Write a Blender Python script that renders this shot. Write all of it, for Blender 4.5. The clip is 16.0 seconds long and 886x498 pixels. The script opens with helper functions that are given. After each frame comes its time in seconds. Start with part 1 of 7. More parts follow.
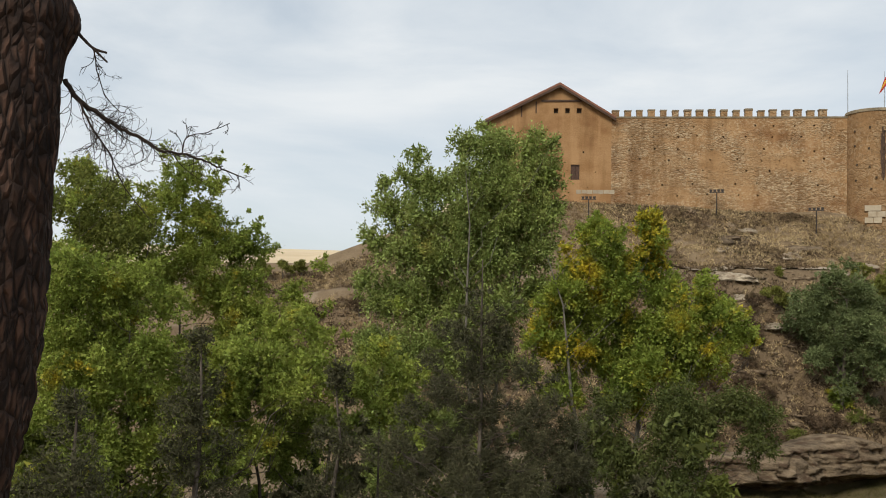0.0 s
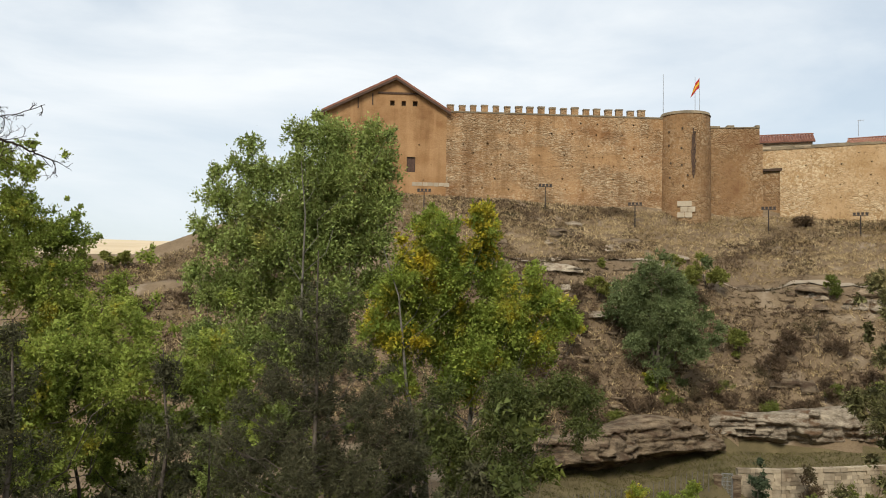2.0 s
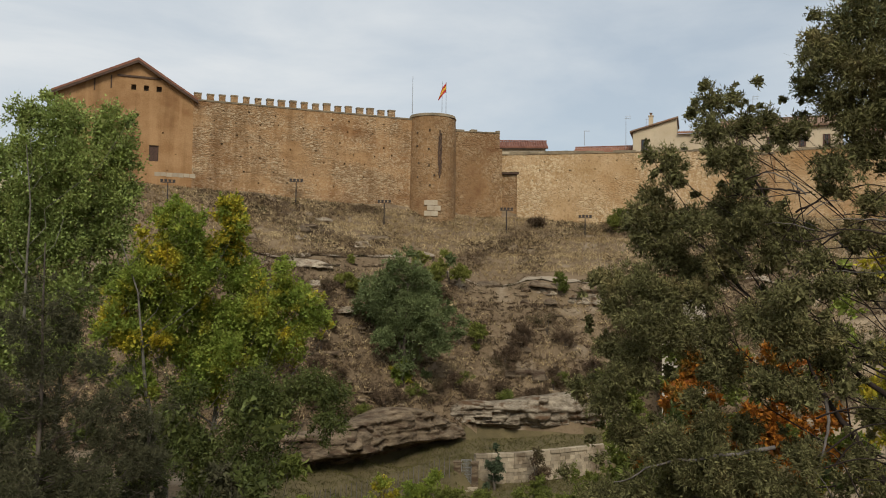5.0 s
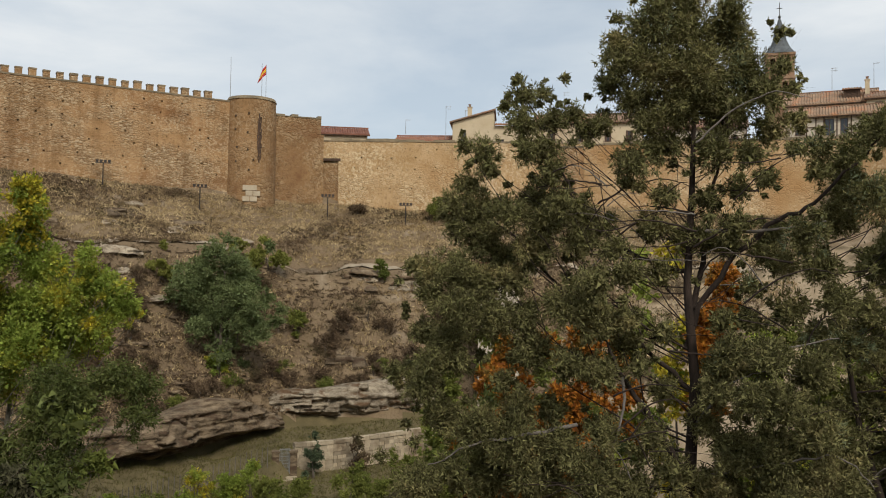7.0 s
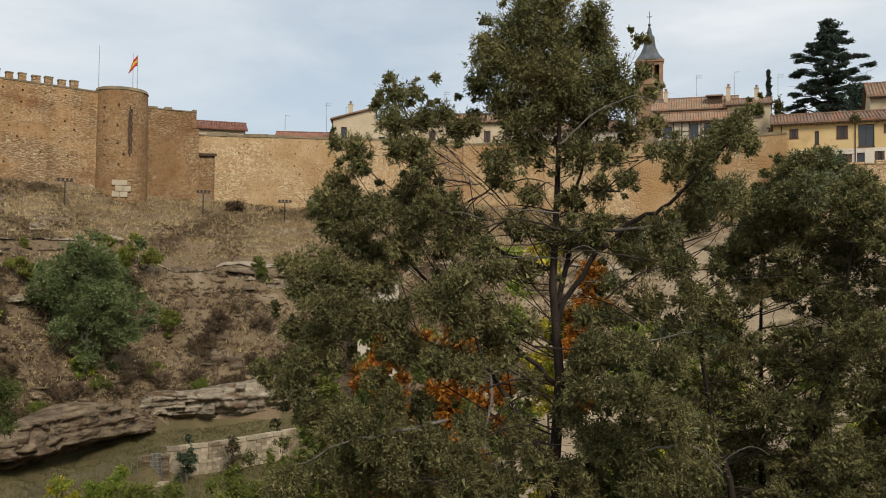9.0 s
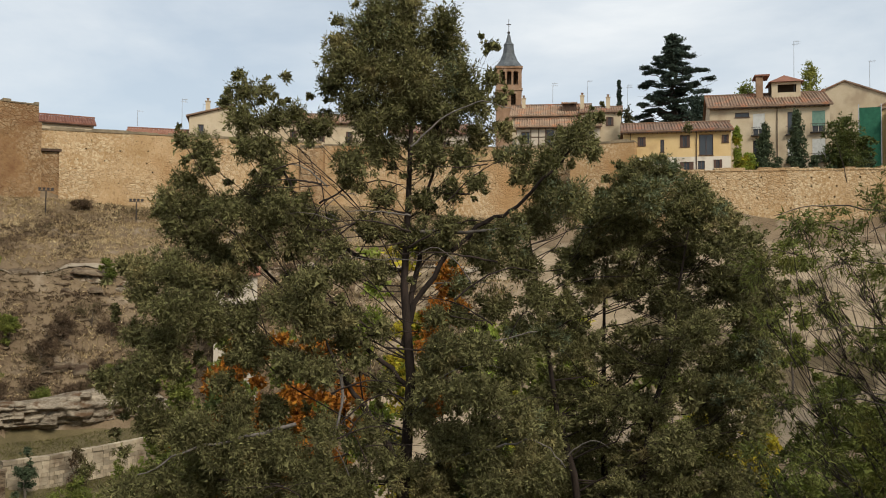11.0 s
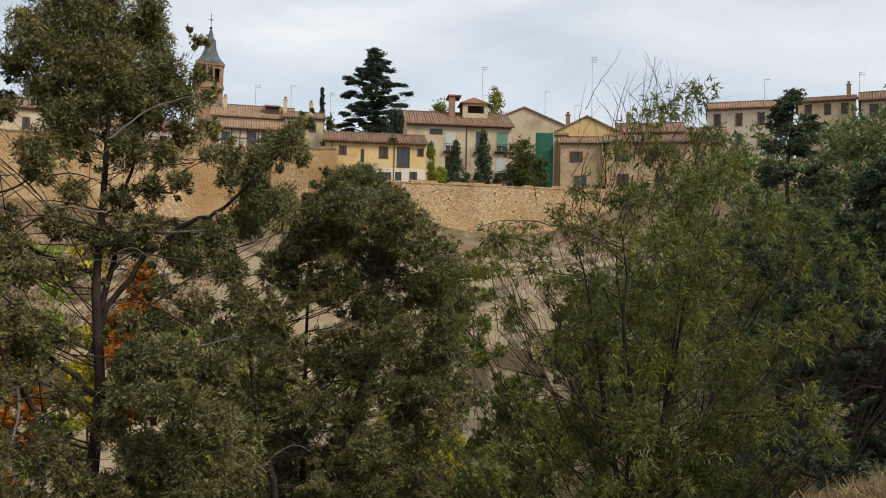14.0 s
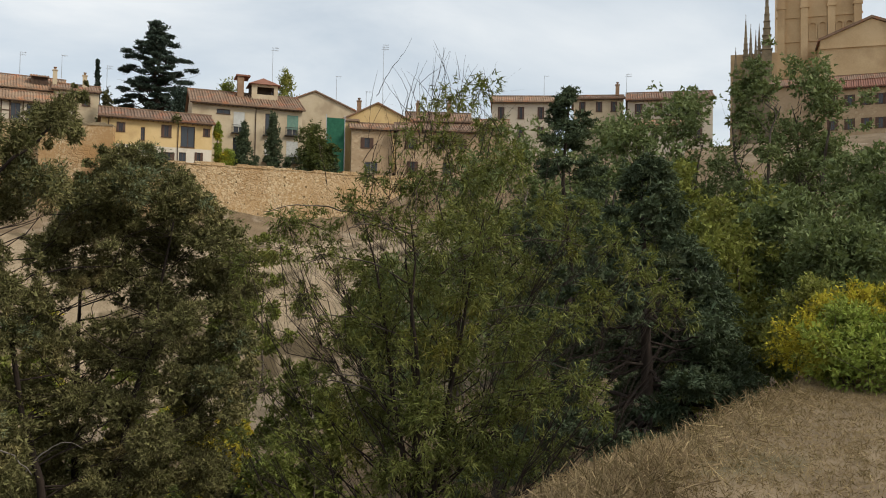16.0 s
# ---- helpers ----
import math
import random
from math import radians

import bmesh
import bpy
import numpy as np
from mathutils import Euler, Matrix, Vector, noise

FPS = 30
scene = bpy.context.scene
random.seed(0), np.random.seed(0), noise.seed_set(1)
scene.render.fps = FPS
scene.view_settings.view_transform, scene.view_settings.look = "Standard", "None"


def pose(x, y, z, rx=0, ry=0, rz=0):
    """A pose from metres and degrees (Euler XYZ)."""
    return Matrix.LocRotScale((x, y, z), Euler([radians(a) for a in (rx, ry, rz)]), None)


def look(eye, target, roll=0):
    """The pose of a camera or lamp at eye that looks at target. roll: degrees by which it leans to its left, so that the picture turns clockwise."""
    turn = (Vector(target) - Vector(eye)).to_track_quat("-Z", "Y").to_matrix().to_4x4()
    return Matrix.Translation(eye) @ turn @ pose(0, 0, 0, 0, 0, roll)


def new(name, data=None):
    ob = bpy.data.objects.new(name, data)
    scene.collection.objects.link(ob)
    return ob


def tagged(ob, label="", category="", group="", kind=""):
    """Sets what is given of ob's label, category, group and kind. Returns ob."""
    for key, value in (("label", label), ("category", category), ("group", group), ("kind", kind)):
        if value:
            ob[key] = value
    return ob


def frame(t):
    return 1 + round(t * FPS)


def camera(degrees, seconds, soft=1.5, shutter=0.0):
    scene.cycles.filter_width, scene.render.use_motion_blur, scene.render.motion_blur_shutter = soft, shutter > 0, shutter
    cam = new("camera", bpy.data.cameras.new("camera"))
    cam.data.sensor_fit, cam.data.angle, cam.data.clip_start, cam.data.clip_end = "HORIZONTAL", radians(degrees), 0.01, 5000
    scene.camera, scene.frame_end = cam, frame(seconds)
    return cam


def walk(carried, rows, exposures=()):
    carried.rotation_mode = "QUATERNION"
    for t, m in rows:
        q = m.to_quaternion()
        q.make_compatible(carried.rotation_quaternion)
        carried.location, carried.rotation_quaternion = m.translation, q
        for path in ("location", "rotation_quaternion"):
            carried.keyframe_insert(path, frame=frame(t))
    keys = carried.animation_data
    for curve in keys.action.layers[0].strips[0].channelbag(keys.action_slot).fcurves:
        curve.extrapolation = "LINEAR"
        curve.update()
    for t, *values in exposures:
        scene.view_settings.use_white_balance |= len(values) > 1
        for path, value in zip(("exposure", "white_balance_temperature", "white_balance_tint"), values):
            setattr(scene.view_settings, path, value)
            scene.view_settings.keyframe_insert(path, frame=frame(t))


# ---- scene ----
# seconds, x, y, pitch, lean and turn of a camera held at eye height while it pans
cam = camera(54.75, 16.0, 1.0)
ROWS = [
    (0.0, 0.000, -0.000, 93.025, -1.247, -0.033),
    (0.5, 0.001, -0.001, 93.005, -1.158, -2.956),
    (1.0, 0.002, -0.002, 92.993, -0.913, -5.781),
    (1.5, 0.002, -0.003, 92.865, -0.791, -8.373),
    (2.0, 0.003, -0.004, 92.649, -0.871, -10.966),
    (2.5, 0.004, -0.005, 92.661, -1.148, -13.645),
    (3.0, 0.005, -0.006, 92.703, -1.070, -16.419),
    (3.5, 0.006, -0.007, 92.796, -0.992, -19.489),
    (4.0, 0.006, -0.008, 92.880, -0.931, -22.331),
    (6.5, 0.064, -0.077, 91.913, -0.771, -36.164),
    (7.0, 0.077, -0.092, 91.919, -0.742, -39.484),
    (7.5, 0.096, -0.115, 92.225, -0.871, -42.392),
    (8.0, 0.103, -0.123, 92.173, -0.767, -44.558),
    (10.5, 0.431, -0.513, 91.863, -0.453, -53.054),
    (11.0, 0.392, -0.467, 92.054, -0.394, -56.452),
    (11.5, 0.337, -0.402, 92.258, -0.390, -59.452),
    (12.0, 0.309, -0.368, 92.404, -0.384, -62.413),
    (12.5, 0.296, -0.352, 92.557, -0.421, -65.513),
    (13.0, 0.270, -0.322, 92.782, -0.716, -68.840),
    (13.5, 0.270, -0.322, 92.811, -1.009, -72.528),
    (14.0, 0.270, -0.322, 92.645, -1.197, -76.535),
    (14.5, 0.270, -0.322, 92.492, -1.254, -80.029),
    (15.0, 0.270, -0.322, 92.381, -1.104, -83.471),
    (15.5, 0.270, -0.322, 92.238, -0.957, -87.162),
    (16.0, 0.270, -0.322, 91.945, -1.061, -90.517),
]
EXPOSURES = [(0.0, 0.05), (0.5, 0.05), (1.0, 0.33), (1.5, 0.36), (2.0, 0.27), (2.5, 0.12), (3.0, 0.10), (3.5, -0.13), (4.0, -0.17), (6.5, 0.03), (8.0, 0.02), (10.5, 0.15), (13.0, 0.15), (16.0, 0.13)]
walk(cam, [(t, pose(x, y, 0, rx, ry, rz)) for t, x, y, rx, ry, rz in ROWS], EXPOSURES)

# ---- light: a bright overcast sky with a broad, veiled sun behind the camera ----
SUN_AZ, SUN_EL = 205.0, 42.0


def make_world():
    world = bpy.data.worlds.new("overcast_sky")
    scene.world = world
    world.use_nodes = True
    nt = world.node_tree
    nt.nodes.clear()
    N, L = nt.nodes.new, nt.links.new
    sky = N("ShaderNodeTexSky")
    sky.sky_type, sky.sun_disc = "NISHITA", False
    sky.sun_elevation, sky.sun_rotation = radians(SUN_EL), radians(SUN_AZ)
    blue = N("ShaderNodeBackground")
    blue.inputs["Strength"].default_value = 0.085
    L(sky.outputs[0], blue.inputs["Color"])
    co = N("ShaderNodeTexCoord")
    mp = N("ShaderNodeMapping")
    mp.inputs["Scale"].default_value = (1.0, 1.0, 3.2)
    L(co.outputs["Generated"], mp.inputs["Vector"])
    big = N("ShaderNodeTexNoise")
    big.inputs["Scale"].default_value, big.inputs["Detail"].default_value, big.inputs["Roughness"].default_value = 2.3, 7, 0.55
    big.inputs["Distortion"].default_value = 0.4
    L(mp.outputs[0], big.inputs["Vector"])
    ramp = N("ShaderNodeValToRGB")
    ramp.color_ramp.elements[0].position, ramp.color_ramp.elements[1].position = 0.30, 0.66
    ramp.color_ramp.elements[0].color, ramp.color_ramp.elements[1].color = (0.60, 0.60, 0.60, 1), (1, 1, 1, 1)
    L(big.outputs["Fac"], ramp.inputs[0])
    tone = N("ShaderNodeValToRGB")
    tone.color_ramp.elements[0].position, tone.color_ramp.elements[1].position = 0.3, 0.72
    tone.color_ramp.elements[0].color, tone.color_ramp.elements[1].color = (0.68, 0.755, 0.81, 1), (0.80, 0.83, 0.85, 1)
    L(big.outputs["Fac"], tone.inputs[0])
    cloud = N("ShaderNodeBackground")
    cloud.inputs["Strength"].default_value = 1.0
    L(tone.outputs[0], cloud.inputs["Color"])
    mix = N("ShaderNodeMixShader")
    L(ramp.outputs[0], mix.inputs[0]), L(blue.outputs[0], mix.inputs[1]), L(cloud.outputs[0], mix.inputs[2])
    out = N("ShaderNodeOutputWorld")
    L(mix.outputs[0], out.inputs["Surface"])


make_world()
sun = new("sun", bpy.data.lights.new("sun", "SUN"))
sun.data.energy, sun.data.angle, sun.data.color = 2.7, radians(20), (1.0, 0.93, 0.81)
_s = Vector((math.sin(radians(SUN_AZ)) * math.cos(radians(SUN_EL)), math.cos(radians(SUN_AZ)) * math.cos(radians(SUN_EL)), math.sin(radians(SUN_EL))))
sun.matrix_world = look(_s * 50, (0, 0, 0))


# ---- materials ----
def material(name, a, b, scale=1.0, fine=18.0, rough=0.85, bump=0.3, c=None, c_scale=0.15, c_at=(0.52, 0.68), island=0.0, object_var=0.0,
             metal=0.0, leaf=0.0, depth=0.03, stones=0.0, stretch=(1, 1, 1), mortar=None, stone=None, stone_edge=0.16, speck=0.0, stone_z=1.5, stone_all=False, streak=0.0):
    """Two tones mixed by a coarse and a fine noise, a third in patches, optional rubble stones, per-leaf and per-thing variation, and relief."""
    m = bpy.data.materials.new(name)
    m.use_nodes = True
    nt = m.node_tree
    nt.nodes.clear()
    N, L = nt.nodes.new, nt.links.new
    geo = N("ShaderNodeNewGeometry")
    mp = N("ShaderNodeMapping")
    mp.inputs["Scale"].default_value = stretch
    L(geo.outputs["Position"], mp.inputs["Vector"])

    def noise_tex(s, detail, rough_=0.55):
        n = N("ShaderNodeTexNoise")
        n.inputs["Scale"].default_value, n.inputs["Detail"].default_value, n.inputs["Roughness"].default_value = s, detail, rough_
        L(mp.outputs[0], n.inputs["Vector"])
        return n

    def mixc(fac, x, y):
        n = N("ShaderNodeMix")
        n.data_type = "RGBA"
        for sock, v in ((n.inputs[0], fac), (n.inputs[6], x), (n.inputs[7], y)):
            if isinstance(v, (int, float)):
                sock.default_value = v
            elif isinstance(v, tuple):
                sock.default_value = (*v, 1)
            else:
                L(v, sock)
        return n.outputs[2]

    def math_(op, x, y):
        n = N("ShaderNodeMath")
        n.operation = op
        for sock, v in ((n.inputs[0], x), (n.inputs[1], y)):
            if isinstance(v, (int, float)):
                sock.default_value = v
            else:
                L(v, sock)
        return n.outputs[0]

    def step(v, lo, hi):
        n = N("ShaderNodeMapRange")
        n.inputs["From Min"].default_value, n.inputs["From Max"].default_value = lo, hi
        L(v, n.inputs["Value"])
        return n.outputs["Result"]

    coarse, grain = noise_tex(scale, 6), noise_tex(fine, 4, 0.65)
    f = math_("ADD", math_("MULTIPLY", coarse.outputs["Fac"], 0.65), math_("MULTIPLY", grain.outputs["Fac"], 0.35))
    col = mixc(step(f, 0.36, 0.64), a, b)
    height = f
    if stones:
        v = N("ShaderNodeTexVoronoi")
        v.inputs["Scale"].default_value = stones
        vm = N("ShaderNodeMapping")
        vm.inputs["Scale"].default_value = (1, 1, stone_z)
        L(geo.outputs["Position"], vm.inputs["Vector"])
        L(vm.outputs[0], v.inputs["Vector"])
        e = N("ShaderNodeTexVoronoi")
        e.feature = "DISTANCE_TO_EDGE"
        e.inputs["Scale"].default_value = stones
        L(vm.outputs[0], e.inputs["Vector"])
        hue = N("ShaderNodeSeparateColor")
        L(v.outputs["Color"], hue.inputs[0])
        where = step(noise_tex(0.22, 5).outputs["Fac"], -1.0 if stone_all else 0.40, -0.5 if stone_all else 0.58)
        stone_col = mixc(hue.outputs[0], mortar or a, stone or b)
        body = math_("MULTIPLY", step(e.outputs["Distance"], 0.0, stone_edge), where)
        col = mixc(math_("MULTIPLY", body, 0.75), col, stone_col)
        height = math_("ADD", math_("MULTIPLY", f, 0.5), math_("MULTIPLY", body, 0.5))
    if speck:
        spots = noise_tex(3.2, 3, 0.7)
        where2 = step(noise_tex(0.16, 4).outputs["Fac"], 0.38, 0.62)
        col = mixc(math_("MULTIPLY", math_("MULTIPLY", step(spots.outputs["Fac"], 0.51, 0.57), where2), speck), col, stone)
        col = mixc(math_("MULTIPLY", step(noise_tex(3.6, 3, 0.7).outputs["Fac"], 0.55, 0.64), speck * 0.55), col, tuple(k * 0.5 for k in a))
    if c:
        col = mixc(step(noise_tex(c_scale, 5).outputs["Fac"], *c_at), col, c)
    if streak:
        run = N("ShaderNodeTexNoise")
        run.inputs["Scale"].default_value, run.inputs["Detail"].default_value = 0.9, 5
        rm = N("ShaderNodeMapping")
        rm.inputs["Scale"].default_value = (1, 1, 0.08)
        L(geo.outputs["Position"], rm.inputs["Vector"])
        L(rm.outputs[0], run.inputs["Vector"])
        col = mixc(math_("MULTIPLY", step(run.outputs["Fac"], 0.52, 0.66), streak), col, tuple(k * 0.72 for k in a))
        col = mixc(math_("MULTIPLY", step(run.outputs["Fac"], 0.46, 0.34), streak * 0.7), col, tuple(min(1, k * 1.15) for k in b))
    if island:
        hsv = N("ShaderNodeHueSaturation")
        L(step(geo.outputs["Random Per Island"], -1.2, 1.2), hsv.inputs["Value"])
        hsv.inputs["Value"].default_value = 1
        mul = math_("ADD", math_("MULTIPLY", geo.outputs["Random Per Island"], 2 * island), 1 - island)
        L(mul, hsv.inputs["Value"])
        hue_s = math_("ADD", math_("MULTIPLY", geo.outputs["Random Per Island"], 0.05 * island), 0.5 - 0.025 * island)
        L(hue_s, hsv.inputs["Hue"])
        L(col, hsv.inputs["Color"])
        col = hsv.outputs[0]
    if object_var:
        info = N("ShaderNodeObjectInfo")
        hsv = N("ShaderNodeHueSaturation")
        L(math_("ADD", math_("MULTIPLY", info.outputs["Random"], 2 * object_var), 1 - object_var), hsv.inputs["Value"])
        L(col, hsv.inputs["Color"])
        col = hsv.outputs[0]
    bsdf = N("ShaderNodeBsdfPrincipled")
    L(col, bsdf.inputs["Base Color"])
    bsdf.inputs["Metallic"].default_value = metal
    bsdf.inputs["Specular IOR Level"].default_value = 0.10 if leaf else 0.3
    L(math_("ADD", math_("MULTIPLY", grain.outputs["Fac"], 0.2), rough - 0.1), bsdf.inputs["Roughness"])
    if bump:
        bn = N("ShaderNodeBump")
        bn.inputs["Strength"].default_value, bn.inputs["Distance"].default_value = bump, depth
        L(height, bn.inputs["Height"])
        L(bn.outputs[0], bsdf.inputs["Normal"])
    shader = bsdf.outputs[0]
    if leaf:
        tr = N("ShaderNodeBsdfTranslucent")
        L(mixc(0.35, col, (0.20, 0.26, 0.03)), tr.inputs["Color"])
        ms = N("ShaderNodeMixShader")
        ms.inputs[0].default_value = leaf
        L(shader, ms.inputs[1]), L(tr.outputs[0], ms.inputs[2])
        shader = ms.outputs[0]
    out = N("ShaderNodeOutputMaterial")
    L(shader, out.inputs["Surface"])
    return m


def glass_material(name, tint=(0.03, 0.035, 0.04)):
    m = bpy.data.materials.new(name)
    m.use_nodes = True
    b = m.node_tree.nodes["Principled BSDF"]
    b.inputs["Base Color"].default_value = (*tint, 1)
    b.inputs["Roughness"].default_value = 0.08
    b.inputs["Specular IOR Level"].default_value = 0.6
    return m


M = {
    "soil": material("dry_grass_soil", (0.121, 0.083, 0.048), (0.213, 0.155, 0.093), 0.35, 5, 0.95, 0.6, c=(0.275, 0.216, 0.150), c_scale=0.33, c_at=(0.56, 0.70), depth=0.35),
    "pale_soil": material("pale_stony_soil", (0.215, 0.160, 0.098), (0.360, 0.280, 0.185), 0.4, 5, 0.95, 0.6, c=(0.106, 0.079, 0.044), c_scale=0.25, c_at=(0.50, 0.60), depth=0.25),
    "bank": material("dry_bank_grass", (0.140, 0.098, 0.056), (0.275, 0.205, 0.122), 0.7, 14, 0.95, 0.7, c=(0.100, 0.088, 0.042), c_scale=0.5, depth=0.05),
    "rock": material("limestone", (0.062, 0.043, 0.027), (0.250, 0.188, 0.120), 0.9, 6, 0.9, 1.0, c=(0.080, 0.050, 0.029), c_scale=0.7, c_at=(0.52, 0.62), depth=0.25, stretch=(1, 1, 3.0), object_var=0.3),
    "rock_pale": material("pale_limestone", (0.100, 0.073, 0.047), (0.445, 0.375, 0.275), 1.0, 6, 0.9, 1.0, c=(0.130, 0.076, 0.040), c_scale=0.7, c_at=(0.54, 0.64), depth=0.25, stretch=(1, 1, 2.4), object_var=0.18),
    "rammed": material("ochre_castle_masonry", (0.245, 0.132, 0.054), (0.400, 0.248, 0.122), 0.5, 7.0, 0.92, 0.8, c=(0.222, 0.112, 0.046), c_scale=0.16, c_at=(0.50, 0.64), speck=1.0, stones=2.3, stone=(0.560, 0.445, 0.290), mortar=(0.225, 0.138, 0.070), depth=0.22, stretch=(1, 1, 1.5), stone_z=2.2, streak=0.5),
    "earth_render": material("smooth_ochre_earth_render", (0.262, 0.140, 0.057), (0.385, 0.232, 0.112), 0.35, 6.0, 0.92, 0.7, c=(0.228, 0.115, 0.047), c_scale=0.25, c_at=(0.50, 0.66), depth=0.2, stretch=(1, 1, 1.3), streak=0.7),
    "tower_stone": material("ochre_tower_masonry", (0.180, 0.098, 0.041), (0.308, 0.182, 0.084), 0.5, 4.5, 0.92, 0.6, c=(0.167, 0.084, 0.036), c_scale=0.25, speck=1.0, stones=1.7, stone=(0.348, 0.247, 0.143), mortar=(0.187, 0.111, 0.055), depth=0.22),
    "wall_stone": material("pale_ochre_rubble", (0.334, 0.205, 0.089), (0.476, 0.323, 0.174), 0.45, 4.5, 0.92, 0.55, c=(0.351, 0.205, 0.089), c_scale=0.10, speck=1.0, stones=1.9, stone=(0.568, 0.442, 0.275), mortar=(0.334, 0.229, 0.126), depth=0.22),
    "rubble": material("pale_wall_rubble", (0.270, 0.215, 0.145), (0.440, 0.370, 0.265), 1.2, 8, 0.92, 0.6, c=(0.170, 0.125, 0.080), c_scale=0.6, object_var=0.3, depth=0.06),
    "cap_stone": material("weathered_cap_stone", (0.13, 0.105, 0.07), (0.28, 0.22, 0.14), 0.7, 4, 0.95, 0.6, depth=0.08),
    "ashlar": material("pale_ashlar", (0.330, 0.268, 0.185), (0.420, 0.355, 0.260), 1.0, 6, 0.9, 0.4, object_var=0.12),
    # near-black fill: the shade inside rooms and holes, put into the colour
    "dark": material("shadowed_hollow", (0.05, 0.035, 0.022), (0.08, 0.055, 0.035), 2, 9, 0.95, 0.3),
    "roof": material("weathered_roof_tile", (0.160, 0.100, 0.066), (0.285, 0.195, 0.132), 0.8, 6, 0.9, 0.5, c=(0.320, 0.150, 0.082), c_scale=0.7, c_at=(0.52, 0.66), island=0.25),
    "red_roof": material("red_roof_tile", (0.176, 0.075, 0.048), (0.282, 0.136, 0.088), 0.9, 6, 0.9, 0.5, island=0.22),
    "timber": material("dark_stained_timber", (0.045, 0.028, 0.018), (0.09, 0.052, 0.033), 3, 22, 0.75, 0.4),
    "plaster_cream": material("cream_render", (0.440, 0.352, 0.233), (0.528, 0.440, 0.308), 0.5, 8, 0.9, 0.25, c=(0.370, 0.290, 0.194), c_scale=0.35),
    "plaster_yellow": material("yellow_render", (0.528, 0.370, 0.167), (0.607, 0.449, 0.229), 0.5, 8, 0.9, 0.2, c=(0.458, 0.317, 0.150), c_scale=0.4),
    "plaster_white": material("white_render", (0.440, 0.378, 0.290), (0.528, 0.466, 0.378), 0.5, 8, 0.9, 0.2, c=(0.440, 0.370, 0.282), c_scale=0.5),
    "plaster_bright": material("fresh_white_render", (0.563, 0.502, 0.405), (0.651, 0.598, 0.510), 0.5, 8, 0.9, 0.2, c=(0.458, 0.396, 0.308), c_scale=0.5),
    "plaster_pink": material("beige_stone_render", (0.350, 0.245, 0.145), (0.450, 0.330, 0.210), 0.5, 8, 0.9, 0.3, c=(0.290, 0.200, 0.120), c_scale=0.5, stones=2.2, stone=(0.500, 0.390, 0.260), mortar=(0.300, 0.210, 0.125)),
    "brick": material("brown_tower_brick", (0.205, 0.120, 0.070), (0.300, 0.190, 0.118), 0.9, 6, 0.9, 0.4, c=(0.340, 0.240, 0.165), c_scale=0.5),
    "slate": material("spire_slate", (0.055, 0.062, 0.068), (0.11, 0.12, 0.125), 1.2, 9, 0.6, 0.3),
    "cathedral": material("honey_limestone", (0.445, 0.310, 0.170), (0.560, 0.410, 0.245), 0.15, 2.5, 0.92, 0.4, c=(0.350, 0.235, 0.128), c_scale=0.09, depth=0.15),
    "glass": glass_material("window_glass"),
    "shutter": material("brown_shutter", (0.055, 0.030, 0.020), (0.10, 0.052, 0.034), 4, 25, 0.6, 0.3),
    "blind": material("pale_roller_blind", (0.45, 0.45, 0.42), (0.55, 0.55, 0.52), 3, 20, 0.7, 0.2),
    "green_blind": material("green_roller_blind", (0.11, 0.20, 0.155), (0.16, 0.27, 0.21), 3, 20, 0.7, 0.2),
    "green_net": material("green_scaffold_net", (0.012, 0.075, 0.045), (0.025, 0.12, 0.07), 2, 25, 0.9, 0.3),
    "iron": material("dark_iron", (0.03, 0.028, 0.027), (0.07, 0.055, 0.045), 4, 30, 0.6, 0.2, metal=0.3),
    "galvanised": material("galvanised_steel", (0.30, 0.31, 0.32), (0.42, 0.43, 0.44), 4, 30, 0.45, 0.1, metal=0.7),
    "flag_red": material("red_flag_cloth", (0.40, 0.035, 0.03), (0.48, 0.05, 0.04), 3, 30, 0.8, 0.2),
    "flag_yellow": material("yellow_flag_cloth", (0.62, 0.36, 0.03), (0.70, 0.42, 0.05), 3, 30, 0.8, 0.2),
    "path": material("pale_trodden_earth", (0.250, 0.200, 0.140), (0.335, 0.280, 0.205), 1.2, 9, 0.95, 0.4, depth=0.05),
    "lawn": material("rough_green_lawn", (0.082, 0.066, 0.030), (0.150, 0.118, 0.058), 0.6, 8, 0.95, 0.5, depth=0.08),
    "far_field": material("straw_field", (0.52, 0.40, 0.25), (0.62, 0.50, 0.33), 0.02, 0.3, 0.95, 0.2),
    "bark": material("grey_brown_bark", (0.055, 0.042, 0.032), (0.15, 0.125, 0.10), 6, 40, 0.95, 0.8, depth=0.02, stretch=(1, 1, 0.25)),
    "bark_dark": material("dark_juniper_bark", (0.018, 0.013, 0.010), (0.052, 0.036, 0.028), 8, 45, 0.95, 0.8, depth=0.02, stretch=(1, 1, 0.25)),
    "bark_bare": material("bleached_dead_wood", (0.098, 0.084, 0.072), (0.195, 0.171, 0.150), 8, 45, 0.9, 0.5, depth=0.01),
    "bark_pale": material("pale_poplar_bark", (0.120, 0.110, 0.088), (0.216, 0.197, 0.160), 5, 30, 0.9, 0.5, c=(0.048, 0.041, 0.033), c_scale=2.5),
    "bark_pine": material("red_brown_pine_bark", (0.012, 0.008, 0.007), (0.045, 0.027, 0.020), 12, 60, 0.95, 1.0, depth=0.03, stretch=(1, 1, 0.5), stones=34.0, stone=(0.190, 0.100, 0.066), mortar=(0.030, 0.018, 0.013), stone_z=0.34, stone_all=True, stone_edge=0.30),
